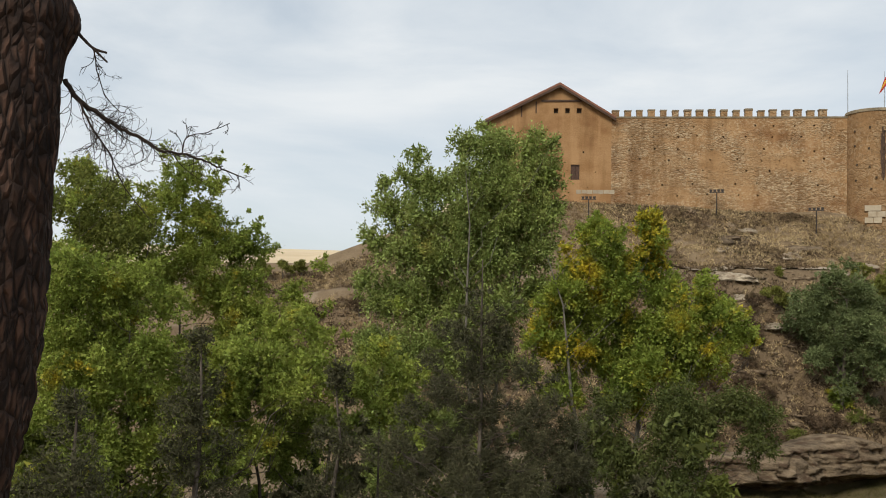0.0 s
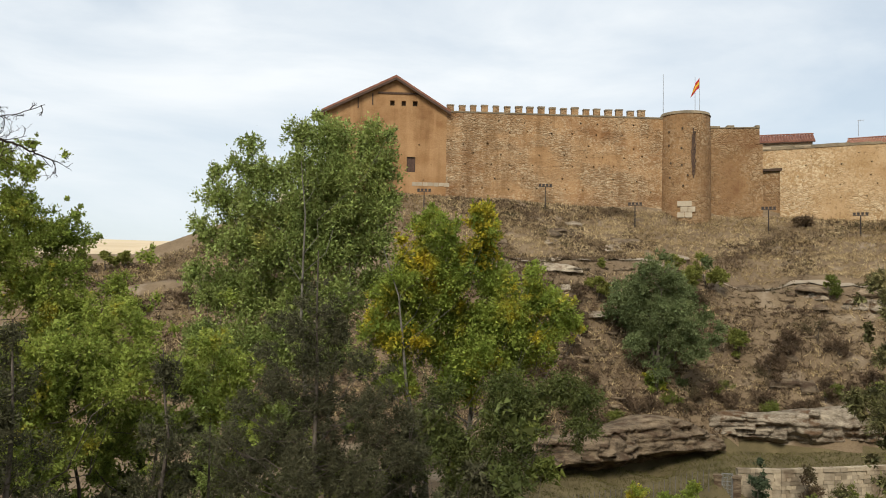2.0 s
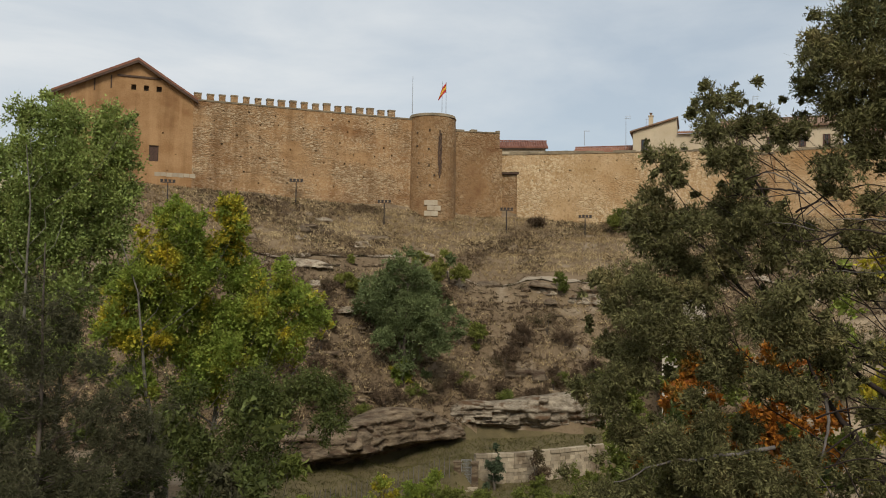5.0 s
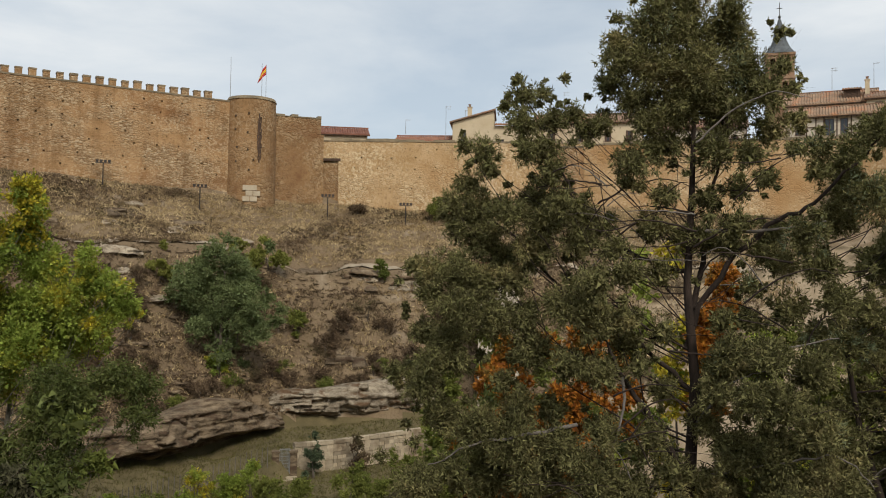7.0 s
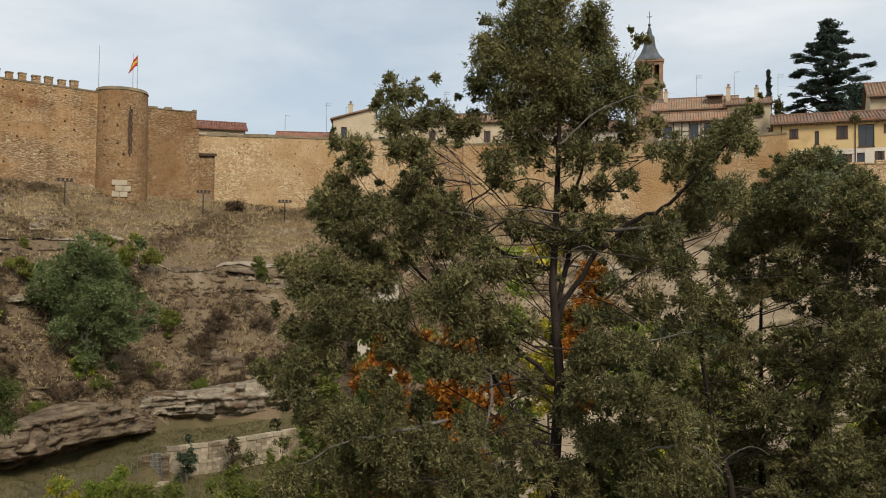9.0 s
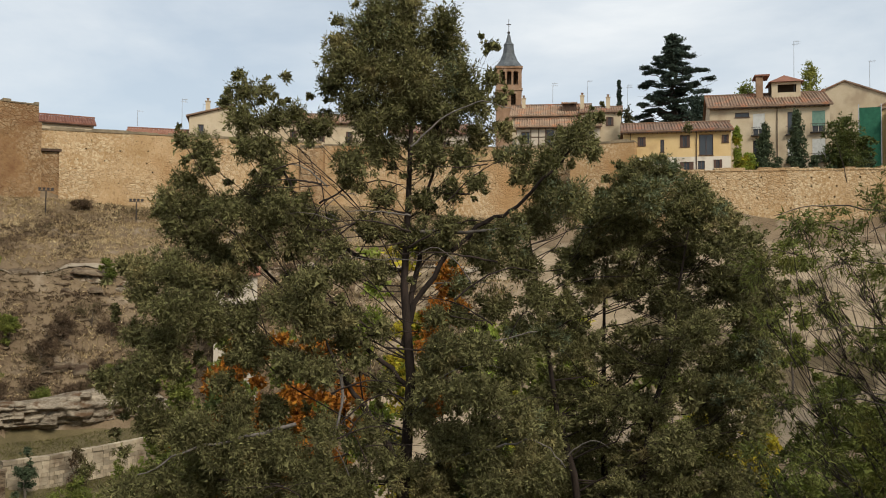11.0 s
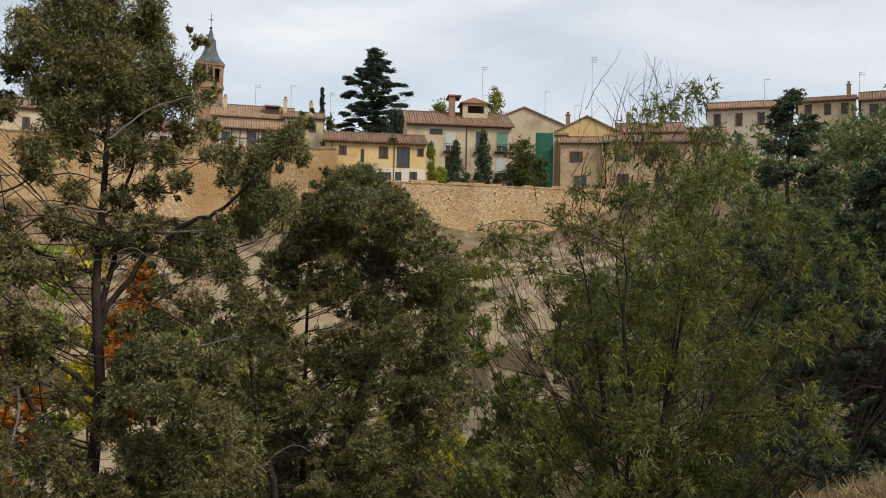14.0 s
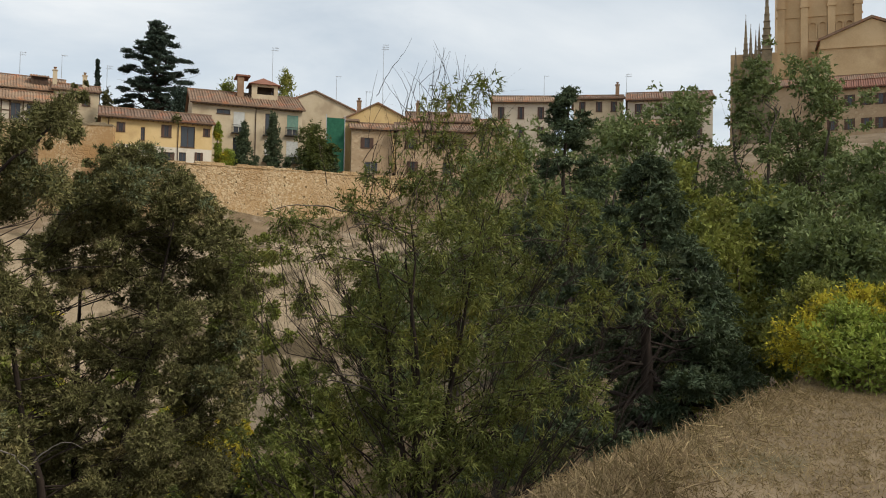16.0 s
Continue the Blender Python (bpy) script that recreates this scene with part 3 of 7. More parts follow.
def ground_z(x, y):
    az, d = math.degrees(math.atan2(x, y)), math.hypot(x, y)
    q = (x - EDGE_P.x) * EDGE_N.x + (y - EDGE_P.y) * EDGE_N.y + 0.35 * wobble(x, y, 0.35, 3.0)
    near = -1.62 + 0.05 * wobble(x, y, 0.5) + 0.02 * wobble(x, y, 2.1)
    if q > 0:
        near -= 0.70 * q if q < 12 else 8.4 + 0.55 * (q - 12)
    else:
        near += min(1.8, max(0.0, -q - 7) * 0.05)
    az = max(-60.0, min(160.0, az)) if -120 < az else 160.0
    at = lambda tab: float(np.interp(az, AZ, tab))
    bz, tz = at(BASE_Z), at(TOWN_Z)
    far_tail = 12.0 + (14.0 if az < 20 else 30.0)
    prof_d = (0, at(FLOOR_D) - 1.0, at(FLOOR_D), at(TOE_D), at(LEDGE_D), at(PATH_D) - 1.2, at(PATH_D) + 1.0, at(BASE_D), at(BASE_D) + 2.0, 130, 190, 420, 640, 5000)
    prof_z = (at(FLOOR_Z) - 2.6, at(FLOOR_Z) - 1.6, at(FLOOR_Z), at(TOE_Z), at(LEDGE_Z), at(PATH_Z), at(PATH_Z) + 0.15, bz, tz, tz + 1.5 if az < 0 else tz + 4, tz + 4 if az < 0 else tz + 11, 15 + far_tail * 0.2, 15 + far_tail * 0.45, 60)
    far = float(np.interp(d, prof_d, prof_z))
    if d > 58 and d < at(BASE_D) - 1:
        amp = min(1.0, (d - 58) / 10) * min(1.0, (at(BASE_D) - 1 - d) / 8)
        if 26 < az < 46:
            amp *= 0.25 + 0.75 * min(1.0, max(0.0, (d - at(TOE_D)) / 4))
        far += amp * (0.9 * wobble(x, y, 0.09, 5.0) + 0.45 * wobble(x, y, 0.28, 9.0) + 0.2 * wobble(x, y, 0.8, 1.0))
        step = 1.7
        k = far / step + 0.5 * wobble(x, y, 0.05, 2.0)
        fr = k - math.floor(k)
        soft = fr * fr * fr * (fr * (fr * 6 - 15) + 10)
        far += amp * 0.75 * step * (soft - fr)
    return max(near, far) + (0.25 * math.exp(-abs(near - far)) if d < 75 else 0.0)


def build_ground():
    """One sheet from under the viewer to the horizon, finer where the slope faces it."""
    azs = np.concatenate([np.arange(-180, -34, 6.0), np.arange(-34, 124, 0.5), np.arange(124, 180, 6.0)])
    ds = np.concatenate([[0.0005, 0.3], np.arange(1, 20, 0.7), np.arange(20, 58, 2.0), np.arange(58, 112, 0.55), [114, 118, 124, 130, 145, 165, 190, 240, 320, 420, 520, 640, 900, 1500, 2600, 4800]])
    V = np.array([(d * math.sin(radians(a)), d * math.cos(radians(a)), 0) for a in azs for d in ds])
    V[:, 2] = [ground_z(x, y) for x, y, _ in V]
    na, nd = len(azs), len(ds)
    i, j = np.meshgrid(np.arange(na), np.arange(nd - 1), indexing="ij")
    k = (i + 1) % na
    F = np.stack([i * nd + j, i * nd + j + 1, k * nd + j + 1, k * nd + j], -1).reshape(-1, 4)
    me = mesh_np("ground", V, F)
    for m in ("soil", "bank", "far_field", "lawn", "pale_soil"):
        me.materials.append(M[m])
    idx = []
    for f in F:
        c = V[f].mean(0)
        d, a = math.hypot(c[0], c[1]), math.degrees(math.atan2(c[0], c[1]))
        idx.append(1 if d < 30 else 2 if d > 230 or (d > 101 and a < 2) else 3 if 60 < d < 78.5 and c[2] < -12.6 + 0.5 * wobble(c[0], c[1], 0.3) and 14 < a < 50 else 4 if 60 < d < 97 and 51 + 2 * wobble(c[0], c[1], 0.2) < a < 96 else 0)
    me.polygons.foreach_set("material_index", idx)
    me.polygons.foreach_set("use_smooth", [True] * len(F))
    return tagged(new("ground", me), "dry grassy valley slope with stony terraces and straw fields", "ground", kind="structure")


build_ground()


def ground_hit(az, el, d0=60.0):
    """The place on the slope that is seen under the elevation el."""
    d = d0
    while d < 118 and ground_z(*polar(az, d).xy) < rise(el, d):
        d += 0.25
    return polar(az, d, ground_z(*polar(az, d).xy))


def on_ground(az, d, sink=0.1):
    p = polar(az, d)
    return Vector((p.x, p.y, ground_z(p.x, p.y) - sink))

# ---- castle: gabled hall, battlemented curtain wall, round tower ----
CW = frame_at(6.2, 98.0, 6.2)


def putlogs(u0, u1, zs, gap, size, r):
    out = []
    for z in zs:
        u = u0 + r.uniform(0, gap)
        while u < u1 - size:
            s = size * r.uniform(0.55, 1.1)
            zz = z + r.normal(0, 0.08)
            out.append((u, u + s, zz, zz + s))
            u += gap * r.uniform(0.7, 1.5)
    return out


def clear_of(holes, *zones):
    return [h for h in holes if not any(h[1] > a - 0.2 and h[0] < b + 0.2 and h[3] > c - 0.2 and h[2] < d + 0.2 for a, b, c, d in zones)]


def build_castle():
    r = np.random.default_rng(3)
    hall = thing("castle_hall", "ochre gabled castle hall with a dark timber-edged tiled roof", "building")
    win, tops = (3.75, 4.75, 13.35, 15.1), [(1.75, 2.25, 21.0, 21.55), (3.05, 3.55, 21.0, 21.55), (4.35, 4.9, 21.0, 21.6)]
    holes = clear_of(putlogs(-5, 8, (12.4, 14.2, 16.4), 3.4, 0.16, r), win)
    part("wall", facade(CW, -5.5, 8.3, 5.0, 20.4, 1.2, [win, *holes], blind=0.5), "earth_render", hall)
    bm = bmesh.new()
    us = [-5.5, 1.75, 2.25, 3.05, 3.55, 4.35, 4.9, 8.3]
    roofline = lambda u: 24.15 - (2.4 - u) * 0.495 if u < 2.4 else 24.15 - (u - 2.4) * 0.615
    for a, b in zip(us, us[1:]):
        window = any(abs(a - t[0]) < 0.01 for t in tops)
        for lo, hi in (((20.4, 21.0), (21.6, None)) if window else ((20.4, None),)):
            pts = [(a, lo), (b, lo)]
            top_b, top_a = (hi or max(lo + 0.02, roofline(b))), (hi or max(lo + 0.02, roofline(a)))
            pts += [(b, top_b)]
            if hi is None and a < 2.4 < b:
                pts += [(2.4, roofline(2.4))]
            pts += [(a, top_a)]
            prism(bm, CW, pts, 0, 0.9)
    part("gable", bm, "earth_render", hall)
    part("side_wall", boxes(CW, (-5.5, -4.6, 1.2, 16, 5, 20.2)), "rammed", hall)
    part("side_wall", boxes(CW, (7.4, 8.3, 1.2, 16, 10, 20.2)), "rammed", hall)
    for t in tops:
        # dark block closing the opening, in place of the shade behind it
        part("opening", boxes(CW, (t[0], t[1], 0.45, 0.85, t[2], 21.6)), "dark", hall)
    for lo, u1 in ((True, -6.1), (False, 8.75)):
        bm = bmesh.new()
        ue, z = u1, roofline(u1)
        a, b = (ue, z), (2.4, roofline(2.4))
        prism(bm, CW, [(a[0], a[1] + 0.02), (b[0], b[1] + 0.02), (b[0], b[1] + 0.34), (a[0], a[1] + 0.28)] if lo else
              [(b[0], b[1] + 0.02), (a[0], a[1] + 0.02), (a[0], a[1] + 0.28), (b[0], b[1] + 0.34)], -0.55, 16.4)
        part("roof_slope", bm, "red_roof", hall)
        bm = bmesh.new()
        prism(bm, CW, [(a[0], a[1] - 0.24), (b[0], b[1] - 0.24), (b[0], b[1] + 0.05), (a[0], a[1] + 0.05)], -0.62, -0.45)
        part("barge_board", bm, "timber", hall)
    part("tie_beam", boxes(CW, (0.3, 5.2, -0.12, 0.0, 22.35, 22.55)), "timber", hall)
    for u, z0, z1 in ((-2.0, 20.6, 21.9), (-0.35, 21.0, 22.4)):
        part("timber_stud", boxes(CW, (u, u + 0.14, -0.06, 0.0, z0, z1)), "timber", hall)
    w = part("window", boxes(CW, (3.75, 3.87, 0.1, 0.22, 13.35, 15.1), (4.63, 4.75, 0.1, 0.22, 13.35, 15.1), (4.2, 4.3, 0.1, 0.2, 13.35, 15.1), (3.87, 4.63, 0.1, 0.22, 14.98, 15.1), (3.87, 4.63, 0.1, 0.22, 13.35, 13.45)), "timber", hall)
    part("pane", boxes(CW, (3.87, 4.2, 0.18, 0.2, 13.45, 14.98), (4.3, 4.63, 0.18, 0.2, 13.45, 14.98)), "shutter", w)
    for i in range(7):
        u = 4.4 + i * 0.62
        part("ashlar_block", boxes(CW, (u, u + 0.58, -0.03, 0.1, 11.75 + 0.04 * (i % 2), 12.2)), "ashlar", hall)

    wall = thing("castle_wall", "ochre battlemented castle curtain wall pitted with putlog holes", "wall", kind="structure")
    holes = putlogs(9.5, 33.0, (11.6, 12.9, 14.4, 15.6, 16.8, 18.2, 19.5), 2.5, 0.2, r)
    part("masonry", facade(CW, 8.3, 34.0, 5.0, 20.45, 1.6, holes, blind=0.5), "rammed", wall)
    part("coping", boxes(CW, (8.3, 34.0, -0.06, 1.62, 20.45, 20.62)), "cap_stone", wall)
    n = 18
    me = None
    for i in range(n):
        u = 8.75 + i * 1.335 + r.normal(0, 0.03)
        if i % 6 == 0:
            bm = bmesh.new()
            box(bm, Matrix(), -0.36, 0.36, 0, 0.6, 0, 0.62)
            box(bm, Matrix(), -0.40, 0.40, -0.04, 0.64, 0.62, 0.76 + 0.03 * (i % 4))
            bmesh.ops.recalc_face_normals(bm, faces=bm.faces)
            me = bpy.data.meshes.new("merlon")
            bm.to_mesh(me), bm.free()
            me.materials.append(M["rammed"]), me.materials.append(M["cap_stone"])
            me.polygons.foreach_set("material_index", [0] * 6 + [1] * 6)
        ob = new("merlon", me)
        ob.parent = wall
        ob.matrix_basis = CW @ Matrix.Translation((u, 0.02, 20.62)) @ Matrix.Diagonal((r.uniform(0.88, 1.12), 1, r.uniform(0.9, 1.12), 1))

    tower = thing("round_tower", "round ochre rubble tower with a dark water stain", "tower", kind="structure")
    c = polar(26.73, 105.0)
    seg, levels = 40, 26
    V = []
    for k in range(levels):
        z = 3.0 + (20.8 - 3.0) * k / (levels - 1)
        for s in range(seg):
            a = 2 * math.pi * s / seg
            rad = 2.86 + 0.16 * (1 - k / (levels - 1)) + 0.05 * wobble(a * 3, z, 0.8, 4)
            V.append((c.x + rad * math.cos(a), c.y + rad * math.sin(a), z))
    F = [(k * seg + s, k * seg + (s + 1) % seg, (k + 1) * seg + (s + 1) % seg, (k + 1) * seg + s) for k in range(levels - 1) for s in range(seg)]
    part("shaft", mesh_np("shaft", V, F), "tower_stone", tower, smooth=True)
    bm = bmesh.new()
    bmesh.ops.create_cone(bm, cap_ends=True, segments=40, radius1=2.95, radius2=2.8, depth=0.35, matrix=Matrix.Translation((c.x, c.y, 20.92)))
    part("cap", bm, "cap_stone", tower)
    tf = frame_at(26.73, 102.0, 26.73)
    for u, z in ((-1.9, 18.6), (-0.4, 18.9), (-1.9, 17.0), (-0.5, 16.6), (-1.7, 14.9), (-0.45, 14.6), (0.9, 16.5), (-1.8, 13.2), (0.2, 13.4), (1.0, 18.4), (-0.3, 12.2)):
        # not cut in: small dark boxes paint each hole's shade on the shaft
        part("putlog_hole", boxes(tf, (u, u + 0.2, 3.0 - math.sqrt(2.99 ** 2 - u * u) - 0.06, 3.4 - math.sqrt(2.99 ** 2 - u * u), z, z + 0.2)), "dark", tower)
    for i, (u, z) in enumerate(((-0.85, 8.6), (0.0, 8.6), (-0.5, 9.25), (0.35, 9.25), (-0.85, 9.9), (-0.05, 9.9))):
        v = 3.0 - math.sqrt(3.0 ** 2 - (u + 0.4) ** 2) - 0.1
        part("ashlar_block", boxes(tf, (u, u + 0.8, v, v + 0.7, z, z + 0.6)), "ashlar", tower)
    stain = bmesh.new()
    for k in range(16):
        z = 13.2 + k * 0.36
        w = 0.27 * (0.35 + 0.65 * math.sin(math.pi * (k + 1) / 17)) * (1 + 0.3 * wobble(k, 0, 0.7))
        for s in range(3):
            u = 0.95 + (s - 1) * w * 0.6 + 0.1 * wobble(k, s, 1.3, 2)
            v = 3.0 - math.sqrt(2.985 ** 2 - u * u) + 0.03
            box(stain, tf, u - w * 0.3, u + w * 0.3, v - 0.05, v + 0.3, z, z + 0.37)
    part("water_stain", stain, "timber", tower, "dark lichen-black water stain")

    for az, h, rad, d in ((25.35, 25.9, 0.035, 104.0), (27.35, 25.5, 0.03, 104.5), (27.62, 25.3, 0.03, 104.2)):
        m = thing("flagpole", "thin pale steel flagpole on the tower roof", "flagpole", "tower flagpoles")
        p = polar(az, d)
        V, F = tube([(p.x, p.y, 20.6), (p.x, p.y, 23), (p.x, p.y, h)], [rad * 1.3, rad, rad * 0.7], 6)
        part("pole", mesh_np("pole", V, F), "galvanised", m)
        if az > 27.5:
            for k, mt in enumerate(("flag_red", "flag_yellow", "flag_red")):
                bm = bmesh.new()
                grid = []
                for i in range(7):
                    row = []
                    for j in range(5):
                        s, w = i / 6, (k + j / 4) / 3
                        q = Vector((-0.02 - 0.95 * s * (0.75 + 0.25 * w) - 0.1 * math.sin(5 * s + 2 * w) * s, 0.2 * math.sin(6 * s + 2 * w), -0.03 - 1.15 * w - 0.85 * s * (1 + 0.3 * s)))
                        row.append(bm.verts.new(Vector((p.x, p.y, h - 0.02)) + frame_at(0, 0, az).to_3x3() @ q))
                    grid.append(row)
                for i in range(6):
                    for j in range(4):
                        bm.faces.new((grid[i][j], grid[i + 1][j], grid[i + 1][j + 1], grid[i][j + 1]))
                ob = part("flag_stripe", bm, mt, m, smooth=True)
                sol = ob.modifiers.new("cloth", "SOLIDIFY")
                sol.thickness = 0.01


build_castle()


# ---- town wall: a run of straight stretches with set-backs ----
def wall_run(name, label, a0, d0, a1, d1, z0, z1, mat, thick=1.4, holes=(), blind=0.45, cap=True, z1b=None):
    p, q = polar(a0, d0), polar(a1, d1)
    L = (q - p).length
    e = (q - p) / L
    fr = Matrix(((e.x, -e.y, 0, p.x), (e.y, e.x, 0, p.y), (0, 0, 1, 0), (0, 0, 0, 1)))
    if fr.col[1].xyz.dot(p) < 0:
        fr = fr @ Matrix.Diagonal((1, -1, 1, 1))
    t = thing(name, label, "wall", kind="structure")
    r = np.random.default_rng(int(a0 * 10))
    hs = [h for h in (holes if not callable(holes) else holes(L, r))]
    part("masonry", facade(fr, 0, L, z0, z1, thick, hs, blind=blind), mat, t)
    if cap:
        bm = bmesh.new()
        u = 0.0
        while u < L - 0.05:
            w = min(L - u, r.uniform(0.6, 1.5))
            box(bm, fr, u, u + w, -0.05 - 0.05 * r.random(), thick, z1 + 0.003, z1 + r.uniform(0.10, 0.42))
            u += w
        part("coping", bm, "cap_stone" if cap is True else cap, t)
    return t, fr, L


rows_ = lambda zs, gap, size: (lambda L, r: putlogs(0.6, L - 0.5, zs, gap, size, r))
wall_run("curtain_wall", "ochre rubble curtain wall beside the round tower", 28.2, 106.2, 31.27, 107.6, 4, 19.6, "tower_stone", 1.4, rows_((13.5, 11.2), 2.6, 0.16))
wall_run("curtain_facing", "darker brown rubble facing of the curtain wall", 28.25, 105.9, 31.45, 107.2, 4, 17.6, "tower_stone", 0.5, (), cap=False)
t, fr, L = wall_run("town_wall", "long pale ochre rubble town wall", 31.3, 107.8, 48.6, 107.6, 4, 16.9, "wall_stone", 1.4,
                    lambda L, r: [(0.3, 2.2, 4.5, 14.45)] + [h for h in putlogs(3, L - 0.5, (11.0, 12.4, 13.5, 14.8, 15.9), 3.4, 0.17, r)])
part("lintel", boxes(fr, (0.05, 2.45, -0.05, 0.4, 14.45, 14.75)), "timber", t)
part("rubble_infill", boxes(fr, (0.3, 2.2, 0.25, 0.44, 4.5, 14.2)), "tower_stone", t, "dark rubble blocking of the niche")
wall_run("buttress", "plain ochre plastered wall buttress", 47.2, 106.9, 48.7, 106.2, 4, 16.2, "rammed", 1.6, ())
wall_run("town_wall", "long pale ochre rubble town wall", 48.7, 107.2, 66.0, 108.6, 3, 16.6, "wall_stone", 1.4, rows_((10.5, 12.0, 13.3, 14.6, 15.7), 3.2, 0.18))
wall_run("bastion", "grey-topped rubble bastion of the town wall", 65.2, 104.0, 69.4, 102.4, 3, 16.3, "wall_stone", 3.0, rows_((9.5, 11.5), 3.2, 0.18))
TERR, TF, TL = wall_run("terrace_wall", "pale ochre rubble terrace wall below the houses", 68.6, 101.0, 92.0, 112.0, -4, 12.5, "wall_stone", 1.2, rows_((7.0, 8.2, 9.4, 10.6, 11.6), 2.3, 0.2), cap="wall_stone")

# ---- houses ----
def tiled_slope(fr, u0, u1, va, za, vb, zb, mat, parent, name="roof_slope", pitch=0.34):
    """A roof slope from its eave (va, za) to its ridge (vb, zb): a slab with rows of rounded tiles running up it."""
    bm = bmesh.new()
    n = max(2, int((u1 - u0) / pitch))
    line = [(u0, -0.14)]
    for k in range(n):
        a, w = u0 + (u1 - u0) * k / n, (u1 - u0) / n
        line += [(a + 0.02 * w, 0.0), (a + 0.28 * w, 0.10 + 0.03 * (k * 7 % 3)), (a + 0.62 * w, 0.10), (a + 0.86 * w, 0.0)]
    line += [(u1, -0.14)]
    prev = None
    rows = max(2, int(abs(vb - va) / 0.5))
    grid = []
    for i in range(rows + 1):
        s = i / rows
        lift = 0.03 * ((i % 2) - 0.5)
        grid.append([bm.verts.new(fr @ Vector((u, va + (vb - va) * s, za + (zb - za) * s + h + lift * (h > -0.1)))) for u, h in line])
    for ra, rb in zip(grid, grid[1:]):
        for i in range(len(line)):
            j = (i + 1) % len(line)
            bm.faces.new((ra[i], ra[j], rb[j], rb[i]))
    bm.faces.new(grid[0][::-1]), bm.faces.new(grid[-1])
    return part(name, bm, mat, parent)


def fill_window(fr, w, parent, style, deep=0.14):
    """A frame with two lights in an opening (u0, u1, z0, z1), and its shutters, blind or balcony."""
    a, b, c, d = w
    f = 0.07
    m = (a + b) / 2
    fr_mat = "plaster_white" if style in ("blind", "green", "white") else "shutter"
    win = part("window", boxes(fr, (a, a + f, deep, deep + 0.08, c, d), (b - f, b, deep, deep + 0.08, c, d), (a + f, b - f, deep, deep + 0.08, d - f, d),
                               (a + f, b - f, deep, deep + 0.08, c, c + f), (m - 0.03, m + 0.03, deep, deep + 0.07, c + f, d - f)), fr_mat, parent)
    part("pane", boxes(fr, (a + f, m - 0.03, deep + 0.04, deep + 0.06, c + f, d - f)), "glass", win)
    part("pane", boxes(fr, (m + 0.03, b - f, deep + 0.04, deep + 0.06, c + f, d - f)), "glass", win)
    if style == "shutter":
        part("shutter", boxes(fr, (a - 0.02, a + 0.3 * (b - a), -0.05, -0.003, c, d)), "shutter", win)
        part("shutter", boxes(fr, (b - 0.3 * (b - a), b + 0.02, -0.05, -0.003, c, d)), "shutter", win)
    if style in ("blind", "green"):
        bm = bmesh.new()
        n = max(4, int((d - c) * 0.7 / 0.08))
        for k in range(n):
            z = d - (k + 1) * (d - c) * 0.7 / n
            box(bm, fr, a + 0.02, b - 0.02, 0.02, 0.05 + 0.012 * (k % 2), z, z + (d - c) * 0.7 / n - 0.006)
        part("roller_blind", bm, "green_blind" if style == "green" else "blind", win)
    if style in ("balcony", "blind", "green"):
        bm = boxes(fr, (a - 0.25, b + 0.25, -0.5, 0, c - 0.12, c - 0.02), (a - 0.25, b + 0.25, -0.5, -0.46, c + 0.92, c + 0.97))
        n = int((b - a + 0.5) / 0.13)
        for k in range(n + 1):
            u = a - 0.25 + (b - a + 0.47) * k / n
            box(bm, fr, u, u + 0.022, -0.5, -0.478, c - 0.02, c + 0.92)
        part("balcony", bm, "iron", win)
    else:
        part("sill", boxes(fr, (a - 0.06, b + 0.06, -0.08, 0.1, c - 0.07, c - 0.003)), "ashlar" if style == "white" else "timber", win)
    return win


def chimney(fr, u, v, z0, z1, parent, mat="plaster_cream", w=0.55):
    c = part("chimney", boxes(fr, (u - w / 2, u + w / 2, v - w / 2, v + w / 2, z0, z1), (u - w / 2 - 0.07, u + w / 2 + 0.07, v - w / 2 - 0.07, v + w / 2 + 0.07, z1, z1 + 0.1)), mat, parent)
    part("pot", boxes(fr, (u - 0.14, u + 0.14, v - 0.14, v + 0.14, z1 + 0.1, z1 + 0.42), (u - 0.2, u + 0.2, v - 0.2, v + 0.2, z1 + 0.42, z1 + 0.48)), "roof", c)


